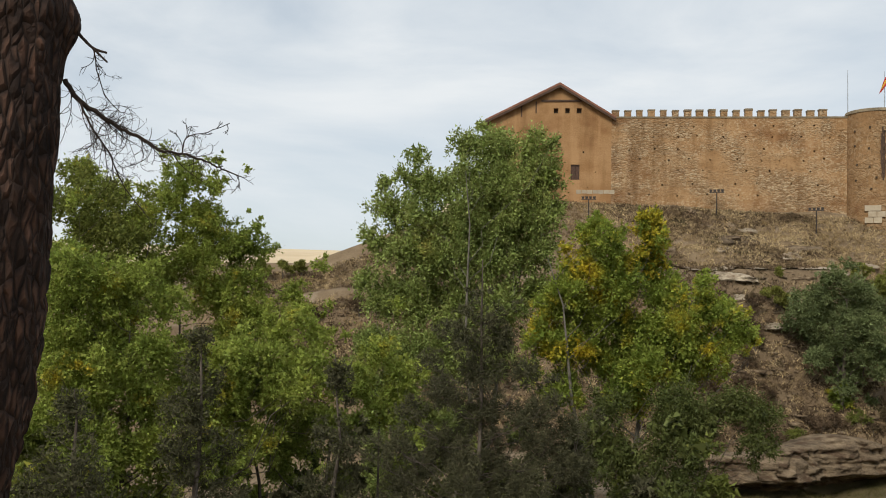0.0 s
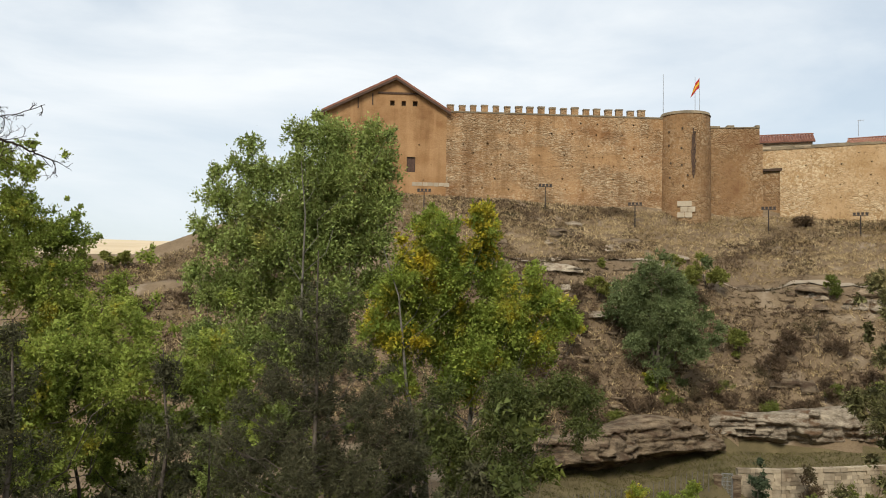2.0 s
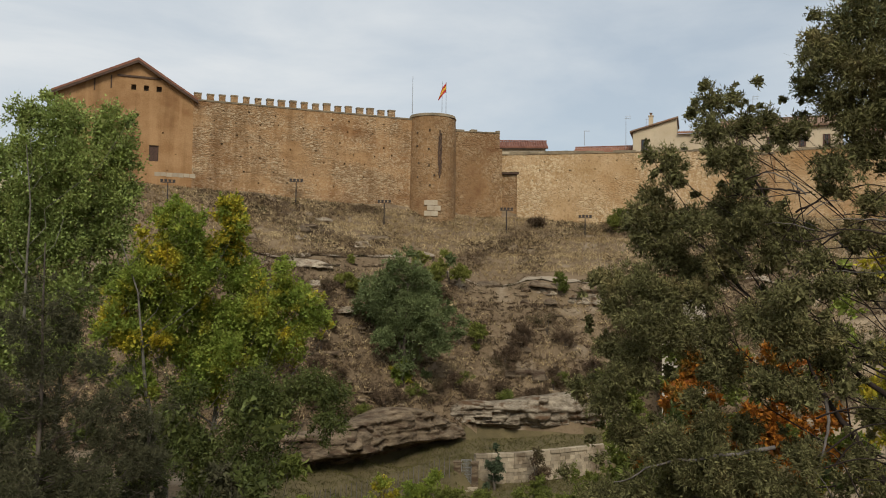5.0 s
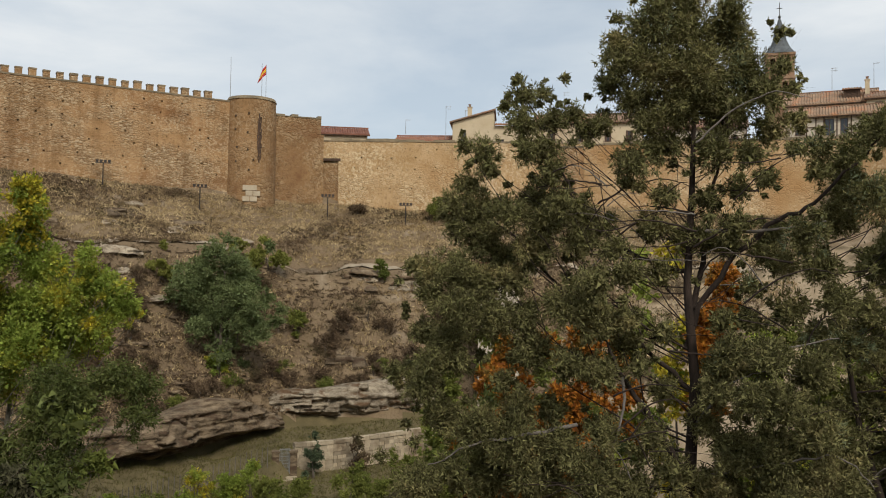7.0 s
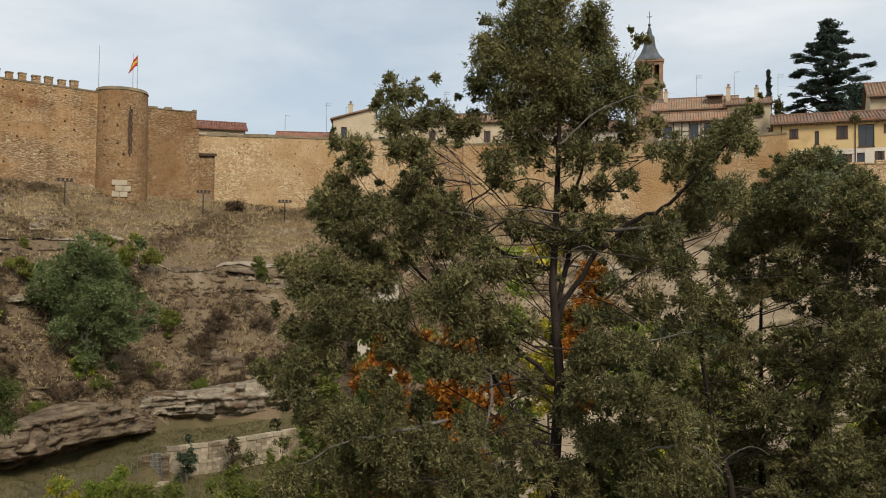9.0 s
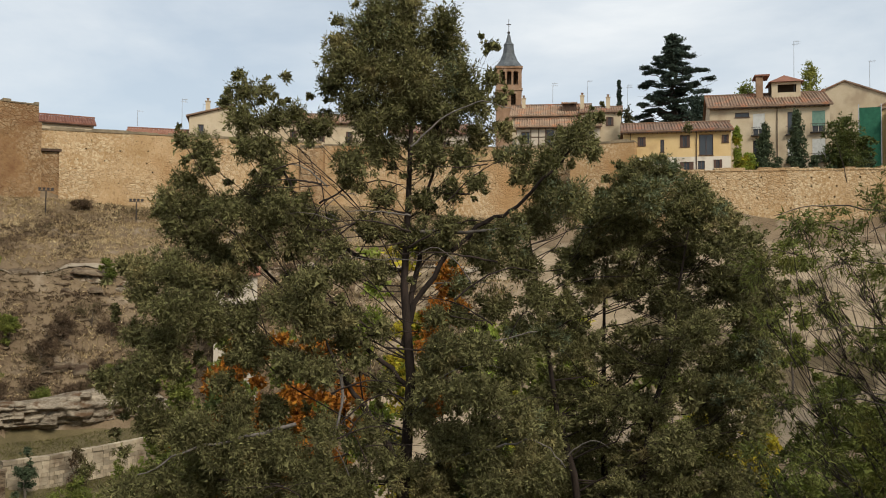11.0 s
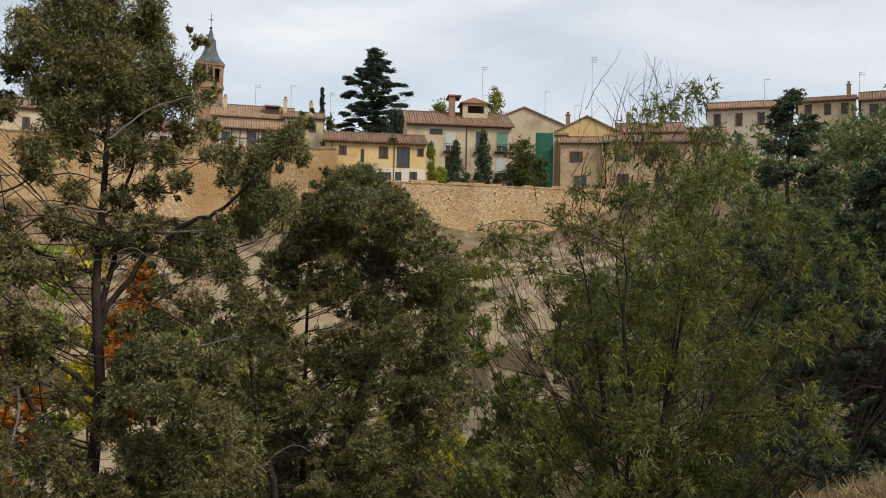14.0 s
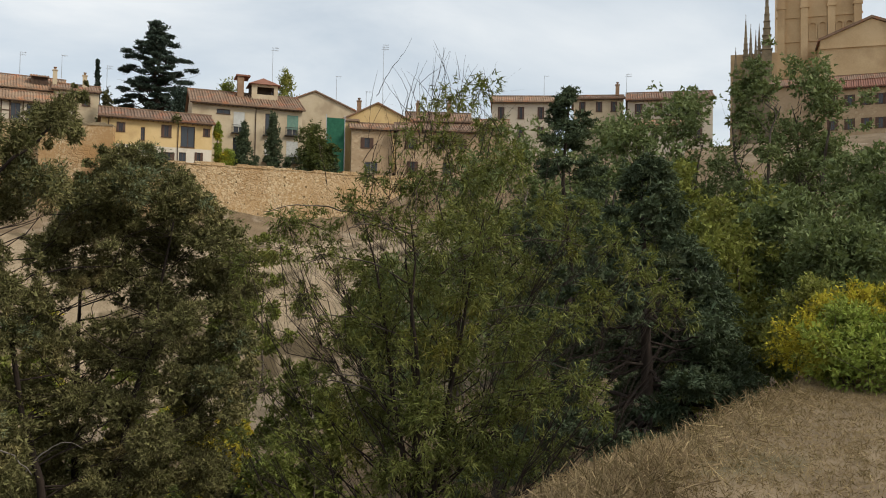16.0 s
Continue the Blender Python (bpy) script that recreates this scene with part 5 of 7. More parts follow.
            box(bm, q, -rr * 1.35, rr * 1.35, -rr * 1.35, rr * 1.35, z + 0.1, z + 0.32)
        part("pinnacle", bm, "cap_stone", t)


cathedral()

# ---- things on the slope ----
def floodlight(az, el_top, el_foot):
    p = ground_hit(az, el_foot, 80.0)
    top = rise(el_top, p.xy.length)
    t = thing("floodlight_post", "rusty iron post carrying a bar of four floodlights", "floodlight", "slope floodlights")
    fr = frame_at(az, p.xy.length, az)
    V, F = tube([(p.x, p.y, p.z - 0.3), (p.x, p.y, (p.z + top) / 2), (p.x, p.y, top - 0.25)], [0.07, 0.06, 0.06], 8)
    part("post", mesh_np("post", V, F), "iron", t)
    part("crossbar", boxes(fr, (-0.78, 0.78, -0.04, 0.04, top - 0.27, top - 0.19)), "iron", t)
    for k in range(4):
        u = -0.62 + k * 0.41
        bm = bmesh.new()
        prism(bm, fr, [(u - 0.13, top - 0.15), (u + 0.13, top - 0.15), (u + 0.16, top + 0.1), (u - 0.16, top + 0.1)], -0.02, 0.2)
        box(bm, fr, u - 0.03, u + 0.03, -0.03, 0.03, top - 0.2, top - 0.14)
        part("floodlight", bm, "iron", t)


for row in ((9.6, 6.6, 5.1), (17.72, 7.0, 5.35), (23.58, 5.76, 4.1), (31.79, 5.38, 3.75), (36.99, 4.91, 3.5)):
    floodlight(*row)


def rock_ledge(name, label, a0, a1, d0, d1, z0, z1, high, over, seed, layers=5, mat="rock"):
    """A weathered limestone face: beds of uneven hardness that jut and recede, cracks, and a hollow under the lip where over is large."""
    p, q = polar(a0, d0), polar(a1, d1)
    L = (q - p).length
    e = (q - p) / L
    out = Vector((e.y, -e.x, 0))
    if out.dot(p) < 0:
        out = -out
    step = 0.11 if high > 1.2 else 0.14
    nu, nz = int(L / step), max(8, int(high / 0.085))
    V = []
    for i in range(nu + 1):
        u = i * L / nu
        s = i / nu
        fade = min(1.0, 5 * s, 5 * (1 - s)) ** 0.6
        wave = 1.1 * wobble(u, seed, 0.16) + 0.4 * wobble(u, seed, 0.6, 2)
        tall = high * (0.35 + 0.65 * fade) * (1 + 0.35 * wobble(u, seed, 0.22, 6))
        zb = z0 + (z1 - z0) * s + 0.3 * wobble(u, seed, 0.15, 4)
        for k in range(nz + 3):
            h = min(1.0, k / nz)
            z = zb + tall * h
            v = over * max(0.0, 1 - h / 0.32) ** 0.7 + 0.75 * h * h + wave
            bed = noise.noise(Vector((seed, u * 0.06, (z - zb) * 2.4)))
            v += (0.42 if high > 1.2 else 0.25) * (1 if bed > 0.06 else -0.25 if bed < -0.12 else 0.3) * (0.5 + 0.5 * wobble(u, z, 0.5, seed))
            v += 0.22 * wobble(u, z * 2.2, 0.9, seed + 3) + 0.10 * wobble(u, z * 1.6, 2.6, seed + 5)
            cell = noise.cell(Vector((u * 0.75 + 0.6 * wobble(u, z, 0.5, seed), z * 2.1 + 0.5 * wobble(u, z, 0.3, seed + 1), seed)))
            v += (0.34 if high > 1.2 else 0.2) * (cell - 0.5)
            crack = abs(wobble(u, z * 0.3, 0.55, seed + 8))
            v += 0.35 * max(0.0, 1 - crack / 0.05)
            z += 0.06 * wobble(u, z, 1.7, seed + 2)
            if k > nz:
                v += (k - nz) * 1.4
                z += 0.10 * (k - nz) * tall / high - 0.25 * (k == nz + 2)
            w = p + e * u + out * v
            V.append((w.x, w.y, z))
    m = nz + 3
    F = [(i * m + k, i * m + k + 1, (i + 1) * m + k + 1, (i + 1) * m + k) for i in range(nu) for k in range(m - 1)]
    tagged(part(name, mesh_np(name, V, F), mat), label, "rock")


rock_ledge("rock_ledge", "overhanging brown limestone ledge above a dark hollow", 15.0, 29.5, 61.5, 75.5, -13.9, -13.7, 3.0, 2.4, 1, 4)
rock_ledge("rock_ledge", "long pale limestone face with rust stains", 26.2, 40.0, 77.2, 78.6, -12.7, -12.4, 2.5, 1.1, 2, 4, "rock_pale")
q_ = np.random.default_rng(17)
for k in range(40):
    band = (-5.6, -4.2, -2.2, -0.7, 0.2, 1.3, 2.9, 3.6)[k % 8]
    az = q_.uniform(29, 41) if band < 0.5 and k % 3 else q_.uniform(11, 24) if k % 5 else q_.uniform(-10, 3)
    if band > 1 and az < 4:
        band = -3.0
    el, wd = band + q_.normal(0, 0.25), q_.uniform(0.9, 2.6)
    p, q = ground_hit(az, el), ground_hit(az + wd, el)
    if abs(p.xy.length - q.xy.length) < 4:
        rock_ledge("rock_outcrop", "weathered limestone outcrop in the dry slope", az, az + wd, p.xy.length - 0.4, q.xy.length - 0.4, p.z - 0.3, q.z - 0.3, q_.uniform(0.5, 0.95), 0.1, 20 + k, 2, "rock" if k % 3 else "rock_pale")


for k, (a0, a1, e0, e1, high) in enumerate(((14.7, 20.25, 2.04, 1.4, 0.9), (19.87, 24.04, 1.69, 0.93, 0.8), (22.5, 27.04, 2.31, 2.26, 0.8), (31.56, 35.59, 0.18, -0.97, 1.0), (35.77, 38.62, -0.86, -1.06, 1.6), (31.93, 35.22, -0.19, -0.02, 0.8), (14.92, 17.93, 5.15, 4.48, 0.7), (17.93, 20.19, 4.37, 4.42, 0.8))):
    p, q = ground_hit(a0, e0), ground_hit(a1, e1)
    d = (p.xy.length + q.xy.length) / 2
    rock_ledge("rock_outcrop", "pale limestone band showing in the dry slope", a0, a1, d - 0.6, d - 0.6, rise(e0, d) - 0.4, rise(e1, d) - 0.4, high * 0.85, 0.1, 80 + k, 2, "rock_pale")


def path_ribbon():
    for name, lab, a0, a1, w in (("footpath", "pale trodden footpath across the slope", 27.0, 60.0, 0.75), ("footpath", "pale stony footpath across the slope", 12.5, 28.0, 1.6)):
        V = []
        n = int((a1 - a0) / 0.2)
        for i in range(n + 1):
            az = a0 + (a1 - a0) * i / n
            d = float(np.interp(az, AZ, PATH_D)) + 0.7 * wobble(i, 3, 0.07)
            ww = w * (0.75 + 0.7 * wobble(i, 9, 0.2))
            for u in (-ww, -ww * 0.3, ww * 0.4, ww):
                p = polar(az, d + u)
                V.append((p.x, p.y, max(ground_z(p.x, p.y), ground_z(*polar(az, d).xy) - 0.2) + 0.13))
        F = [(i * 4 + k, i * 4 + k + 1, (i + 1) * 4 + k + 1, (i + 1) * 4 + k) for i in range(n) for k in range(3)]
        tagged(part(name, mesh_np(name, V, F), "path"), lab, "path", kind="structure")


path_ribbon()


def slope_stones(n):
    """Loose broken limestone where the slope steps down, joined into one."""
    r = np.random.default_rng(71)
    cube = np.array([(x, y, z) for x in (-1, 1) for y in (-1, 1) for z in (-1, 1)], float)
    quads = np.array([(0, 1, 3, 2), (4, 6, 7, 5), (0, 4, 5, 1), (2, 3, 7, 6), (0, 2, 6, 4), (1, 5, 7, 3)])
    V, F = [], []
    while len(V) < n:
        az, d = r.uniform(-12, 46), r.uniform(66, 108)
        if not float(np.interp(az, AZ, LEDGE_D)) < d < float(np.interp(az, AZ, BASE_D)) - 1:
            continue
        p = polar(az, d)
        z = ground_z(p.x, p.y)
        steep = ground_z(*polar(az, d + 0.6).xy) - ground_z(*polar(az, d - 0.6).xy)
        if steep < 1.0 + 0.5 * r.random() or wobble(p.x, p.y, 0.11, 31.0) < r.uniform(-0.35, 0.15):
            continue
        s = np.array([r.uniform(0.9, 2.8), r.uniform(0.5, 0.9), r.uniform(0.3, 0.6)]) * (0.10 + 0.26 * r.random() ** 3)
        a = -radians(az) + r.normal(0, 0.4)
        v = cube * r.uniform(0.6, 1.0, (8, 3)) * s
        v = np.stack([v[:, 0] * math.cos(a) - v[:, 1] * math.sin(a), v[:, 0] * math.sin(a) + v[:, 1] * math.cos(a), v[:, 2]], 1)
        F.append(quads + 8 * len(V))
        V.append(v + (p.x, p.y, z))
    tagged(part("slope_stones", mesh_np("slope_stones", np.concatenate(V), np.concatenate(F)), "rock"), "weathered broken limestone strewn over the dry slope", "stones", kind="stuff")


slope_stones(900)


def garden_wall():
    """A curving rubble parapet with a grey gate and steps beside it."""
    r = np.random.default_rng(5)
    t = thing("garden_wall", "pale rubble garden wall curving round the lawn", "wall", kind="structure")
    pts = [polar(29.95, 68.0), polar(32.5, 69.0), polar(35.5, 71.0), polar(38.5, 73.5), polar(42, 75.0)]
    tops = (-13.05, -13.05, -12.95, -12.85, -12.8)
    for i in range(4):
        p, q = pts[i], pts[i + 1]
        L = (q - p).length
        e = (q - p) / L
        fr = Matrix(((e.x, -e.y, 0, p.x), (e.y, e.x, 0, p.y), (0, 0, 1, 0), (0, 0, 0, 1)))
        for k in range(8):
            u = 0.0
            while u < L - 0.05:
                w = min(L - u, r.uniform(0.3, 0.85) * (1.3 if k == 0 else 1.0))
                s = (u + w / 2) / L
                zt = tops[i] * (1 - s) + tops[i + 1] * s - 0.30 * k
                part("stone", boxes(fr, (u, u + w - 0.02, -0.08 * r.random() - 0.05 * (k == 0), 0.5, zt - 0.29 + 0.03 * r.random(), zt + 0.03 * r.random())), "rubble", t)
                u += w
    g = frame_at(29.35, 67.2, 29.35)
    for u in (-0.75, 0.6):
        pl = thing("gate_pier", "pale rubble gate pier", "pier", "garden gate piers")
        part("shaft", boxes(g, (u - 0.22, u + 0.32, -0.2, 0.4, -17, -13.6)), "rock", pl)
        part("cap", boxes(g, (u - 0.28, u + 0.38, -0.26, 0.46, -13.6, -13.45)), "rock", pl)
    gate = thing("garden_gate", "grey steel barred garden gate", "gate")
    part("gate_frame", boxes(g, (-0.42, -0.36, 0.05, 0.1, -15.3, -13.3), (0.32, 0.38, 0.05, 0.1, -15.3, -13.3), (-0.36, 0.32, 0.05, 0.1, -13.36, -13.3), (-0.36, 0.32, 0.05, 0.1, -15.3, -15.24)), "galvanised", gate)
    for k in range(7):
        part("bar", boxes(g, (-0.29 + 0.09 * k, -0.265 + 0.09 * k, 0.06, 0.085, -15.24, -13.36)), "galvanised", gate)
    for k in range(6):
        part("mesh_rail", boxes(g, (-0.36, 0.32, 0.086, 0.096, -15.0 + 0.27 * k, -14.97 + 0.27 * k)), "galvanised", gate)
    st = thing("stone_steps", "worn stone steps down from the gate", "steps", kind="structure")
    for k in range(8):
        part("step", boxes(g, (-0.8 - 0.05 * k, 0.9 + 0.1 * k, -0.35 * (k + 1), -0.35 * k, -18.5, -15.35 - 0.18 * k)), "ashlar", st)
    f = thing("vine_fence", "row of thin grey posts in the garden below the rock", "fence")
    for k in range(34):
        p = polar(17.0 + k * 0.34, 57.5 + k * 0.26)
        z = ground_z(p.x, p.y)
        V, F = tube([(p.x, p.y, z - 0.2), (p.x, p.y, z + 0.6), (p.x + 0.02, p.y, z + 1.5)], [0.035, 0.03, 0.025], 5)
        part("post", mesh_np("post", V, F), "bark_bare", f)


garden_wall()


# ---- a low house in the valley ----
house("pink_house", "low pinkish-white house among the valley trees", frame_at(43.4, 76.0, 43.0), -1.9, 1.7, 5.0, -12, 0.4, "plaster_white", "red_roof", [(-1.0, -0.2, -1.6, -0.4, "shutter")], 0.9, 0.3)


# ---- trees ----
def screen_clumps(rows, az, d, foot_z, seed, scale=1.0, spread=0.45):
    """Clumps from rows (across, height over eye level, radius) in metres at the tree's own distance, with depth spread at random."""
    r = np.random.default_rng(seed)
    a = radians(az)
    out = []
    for u, z, s in rows:
        v = r.normal(0, spread * (0.6 + abs(u) * 0.2))
        out.append((u * math.cos(a) + v * math.sin(a), -u * math.sin(a) + v * math.cos(a), z - foot_z, s * scale, s * scale * 0.85))
    return out


def crown_clumps(rows, az, d, foot_z, seed, depth=1.0, layers=2, scale=1.0):
    """Clumps from rows (across, height over eye level, radius), set in layers through the depth of the crown."""
    r = np.random.default_rng(seed)
    a = radians(az)
    out = []
    for k in range(layers):
        for u, z, s in rows:
            v = r.normal(0, 0.35 * depth) + depth * (k - (layers - 1) / 2) * 0.8
            g = (d + v) / d
            uu, zz = u * g + r.normal(0, 0.12 * s) * (k > 0), z * g + r.normal(0, 0.12 * s) * (k > 0)
            out.append((uu * math.cos(a) + v * math.sin(a), -uu * math.sin(a) + v * math.cos(a), zz - foot_z, s * scale, s * scale * 0.9))
    return out


def local(az, pts, foot_z):
    """Points (across, away, height over eye level) turned into a tree's own axes."""
    a = radians(az)
    return [(u * math.cos(a) + v * math.sin(a), -u * math.sin(a) + v * math.cos(a), z - foot_z) for u, v, z in pts]


def with_satellites(clumps, seed, k=2, size=0.6):
    r = np.random.default_rng(seed)
    out = list(clumps)
    for x, y, z, s, t in clumps:
        for _ in range(k):
            o = r.normal(0, 0.95, 3)
            q = s * size * r.uniform(0.6, 1.1)
            out.append((x + o[0] * s, y + o[1] * s, z + o[2] * t, q, q * 0.9))
    return out


# the big juniper
az, d = 55.75, 18.0
foot = on_ground(az, d)
JUNIPER_TOP_A = [(-0.51, 5.63, 0.48), (-0.03, 5.75, 0.48), (-0.75, 5.15, 0.59), (-0.03, 5.02, 0.65), (0.81, 5.5, 0.42), (0.81, 4.9, 0.59), (-1.47, 5.03, 0.3), (-1.34, 4.55, 0.53), (-1.58, 4.06, 0.42), (-0.74, 4.3, 0.71),
                 (0.22, 4.18, 0.71), (1.05, 4.18, 0.53), (1.76, 4.95, 0.21), (1.82, 4.29, 0.3), (1.53, 3.7, 0.48), (2, 3.81, 0.24), (0.7, 3.46, 0.65), (-0.25, 3.46, 0.65), (-1.09, 3.7, 0.48), (2.12, 3.16, 0.26),
                 (1.65, 2.98, 0.42), (-0.49, 2.74, 0.48), (0.47, 2.62, 0.53), (1.18, 2.5, 0.42), (1.54, 2.03, 0.33), (0.95, 1.79, 0.33), (-1.02, 2.38, 0.48), (-1.2, 2.02, 0.26), (-0.73, 3.22, 0.48), (0.36, 1.67, 0.36)]
JUNIPER_TOP_B = [(-0.48, 1.67, 0.36), (-0.71, 1.07, 0.42), (0.36, 0.84, 0.42), (0.84, 0.72, 0.36), (1.66, 0.96, 0.36)]
JUNIPER_LEFT = [(-3.52, 4.25, 0.17), (-3.39, 3.89, 0.33), (-2.97, 3.95, 0.21), (-3.81, 3.71, 0.21), (-3.38, 3.34, 0.42), (-2.78, 3.34, 0.36), (-2.29, 3.46, 0.3), (-2.89, 2.74, 0.42), (-3.37, 2.74, 0.33), (-2.76, 2.26, 0.36),
                (-2.05, 3.1, 0.33), (-1.69, 3.22, 0.3), (-4.65, 2.86, 0.24), (-4.22, 2.74, 0.36), (-4.1, 2.38, 0.3), (-4.58, 2.01, 0.36), (-4.94, 1.59, 0.36), (-4.33, 1.53, 0.45), (-3.72, 1.41, 0.45), (-4.68, 1.05, 0.42),
                (-4.19, 0.81, 0.48), (-3.12, 1.66, 0.45), (-2.51, 1.66, 0.36), (-2.87, 1.18, 0.48), (-2.15, 1.3, 0.42), (-1.67, 1.06, 0.33), (-2.14, 0.7, 0.48), (-3.1, 0.58, 0.48), (-1.42, 0.59, 0.36), (-3.83, 0.45, 0.42)]
JUNIPER_LOW_A = [(-5.77, 0.26, 0.24), (-5.4, 0.08, 0.38), (-4.79, 0.09, 0.48), (-5.39, -0.4, 0.33), (-4.3, -0.15, 0.45), (-3.58, -0.02, 0.42), (-4.78, -0.63, 0.48), (-4.05, -0.86, 0.53), (-5.5, -1.24, 0.33), (-5.01, -1.35, 0.48),
                 (-5.36, -1.95, 0.42), (-4.76, -1.83, 0.36), (-3.32, -0.86, 0.42), (-3.19, -1.57, 0.48), (-2.49, -0.61, 0.48), (-1.89, -0.13, 0.48), (-1.88, -0.84, 0.48), (-2.35, -1.8, 0.42), (-3.79, -2.17, 0.3), (-3.42, -2.76, 0.42),
                 (-6.21, -2.14, 0.3), (-5.6, -2.43, 0.42), (-5.1, -3.02, 0.42), (-4.37, -3.24, 0.53), (-3.53, -3.47, 0.59), (-2.7, -2.75, 0.36), (-2.57, -3.57, 0.53), (-1.75, -1.91, 0.42), (-1.62, -3.2, 0.42), (-1.85, -4.14, 0.59)]
JUNIPER_LOW_B = [(-3.04, -4.28, 0.59), (-4, -4.3, 0.53), (-4.84, -4.2, 0.42), (-5.56, -4.57, 0.48), (-1.17, -0.83, 0.36), (-1.18, 0.11, 0.36), (-0.92, -1.78, 0.3), (-1.13, -4.36, 0.48)]
JUNIPER_RIGHT_A = [(3.88, 3.34, 0.21), (4.12, 3.45, 0.18), (3.65, 2.98, 0.42), (3.3, 2.86, 0.36), (4, 2.74, 0.26), (3.06, 2.51, 0.36), (2.48, 2.62, 0.33), (2.48, 2.15, 0.3), (2.95, 1.91, 0.48), (3.42, 1.68, 0.48),
                   (2.01, 2.62, 0.24), (2.83, 1.2, 0.48), (2.25, 0.85, 0.42), (1.78, 0.37, 0.42), (2.48, 0.26, 0.42), (1.19, -0.1, 0.3), (1.9, -0.57, 0.42), (2.84, -0.33, 0.42), (0.85, -1.52, 0.42), (1.55, -1.51, 0.42),
                   (0.62, -2.23, 0.42), (1.32, -2.33, 0.42), (1.91, -2.44, 0.42), (0.98, -3.39, 0.48), (1.68, -3.5, 0.53), (0.63, -4.21, 0.48), (2.37, -1.74, 0.42), (2.49, -2.9, 0.48), (1.92, -4.3, 0.53), (2.84, -3.94, 0.53)]
JUNIPER_RIGHT_B = [(2.37, -1.03, 0.36)]
JUNIPER_HEART = [(-1.16, -1.31, 0.42), (-0.45, -1.06, 0.36), (-0.46, 0.12, 0.36), (0.73, -0.82, 0.33), (1.2, -0.81, 0.36), (-0.44, -2.24, 0.36), (0.39, -2.93, 0.42), (-0.19, -3.88, 0.48), (-0.67, -3.18, 0.42), (0.95, 1.08, 0.36),
                 (-0.11, 0.83, 0.33), (1.43, 0.61, 0.33), (0.61, -1.76, 0.36)]
q = np.random.default_rng(88)
cl0 = crown_clumps(JUNIPER_TOP_A + JUNIPER_TOP_B, az, d, foot.z, 4, 0.8, 2, 0.92) + crown_clumps(JUNIPER_LEFT + JUNIPER_RIGHT_A + JUNIPER_RIGHT_B, az, d, foot.z, 6, 1.1, 2, 1.02) + crown_clumps(JUNIPER_LOW_A + JUNIPER_LOW_B + JUNIPER_RIGHT_A[18:], az, d + 0.8, foot.z, 7, 1.2, 3, 1.02) + crown_clumps(JUNIPER_HEART, az, d + 1.4, foot.z, 11, 0.8, 2, 1.0)
bare = [(local(az, [(0.05, 0, -1.0), (0.8, -0.3, 0.35), (1.5, -0.4, 1.05), (2.35, -0.5, 1.55), (3.2, -0.5, 2.45), (3.9, -0.4, 3.1)], foot.z), 0.065, "bark_dark"),
        (local(az, [(0.0, -0.1, -3.9), (-0.5, -0.4, -3.0), (-1.2, -0.7, -1.9), (-1.5, -0.8, -1.2)], foot.z), 0.085, "bark_dark"),
        (local(az, [(-2.05, -1.0, -2.85), (-3.2, -1.3, -3.1), (-4.1, -1.5, -3.3), (-4.9, -1.6, -3.75)], foot.z), 0.042, "bark_bare"),
        (local(az, [(-1.2, -0.8, -1.9), (-1.15, -1.0, -2.4), (-1.25, -1.1, -2.9), (-1.35, -1.1, -3.2)], foot.z), 0.04, "bark_bare"),
        (local(az, [(0.1, 0, -2.2), (-1.0, 0.2, -1.2), (-2.4, 0.3, -0.4), (-3.4, 0.2, 0.7), (-4.2, 0.1, 1.5)], foot.z), 0.055, "bark_dark"),
        (local(az, [(0.0, 0, 0.2), (-1.2, 0.3, 0.6), (-2.2, 0.2, 1.6), (-2.7, 0.1, 2.6), (-3.3, 0, 3.8)], foot.z), 0.05, "bark_dark"),
        (local(az, [(0.1, 0, -3.0), (0.9, -0.5, -1.9), (1.7, -0.8, -1.3), (2.7, -0.9, -1.0)], foot.z), 0.04, "bark_bare"),
        (local(az, [(0.0, 0, -4.2), (-1.2, -0.7, -4.1), (-2.4, -1.0, -4.0), (-3.5, -1.2, -3.9)], foot.z), 0.04, "bark_dark"),
        (local(az, [(0.1, 0, 1.0), (1.0, -0.4, 1.0), (1.7, -0.6, 1.0), (2.5, -0.7, 1.15)], foot.z), 0.05, "bark_bare"),
        (local(az, [(0.2, 0, -3.9), (1.6, -0.9, -3.4), (2.6, -1.2, -3.1), (3.2, -1.3, -3.6)], foot.z), 0.034, "bark_bare"),
        (local(az, [(0.0, 0, -1.4), (0.3, 0.2, 0.4), (0.55, 0.2, 1.9), (0.7, 0.1, 3.4)], foot.z), 0.08, "bark_dark")]
for k in range(64):
    u0, z0, s = q.normal(-0.2, 1.7), q.uniform(-4.6, 2.6), q.choice((-1, 1))
    L, v = q.uniform(0.6, 2.0), q.uniform(-1.6, 0.2)
    rise_ = q.uniform(-0.2, 0.9)
    bare.append((local(az, [(u0, v, z0), (u0 + s * L * 0.35, v - 0.1, z0 + rise_ * 0.7), (u0 + s * L * 0.7, v - 0.2, z0 + rise_), (u0 + s * L, v - 0.25, z0 + rise_ * 0.8)], foot.z), q.uniform(0.010, 0.024), "bark_bare" if k % 4 == 0 else "bark_dark"))
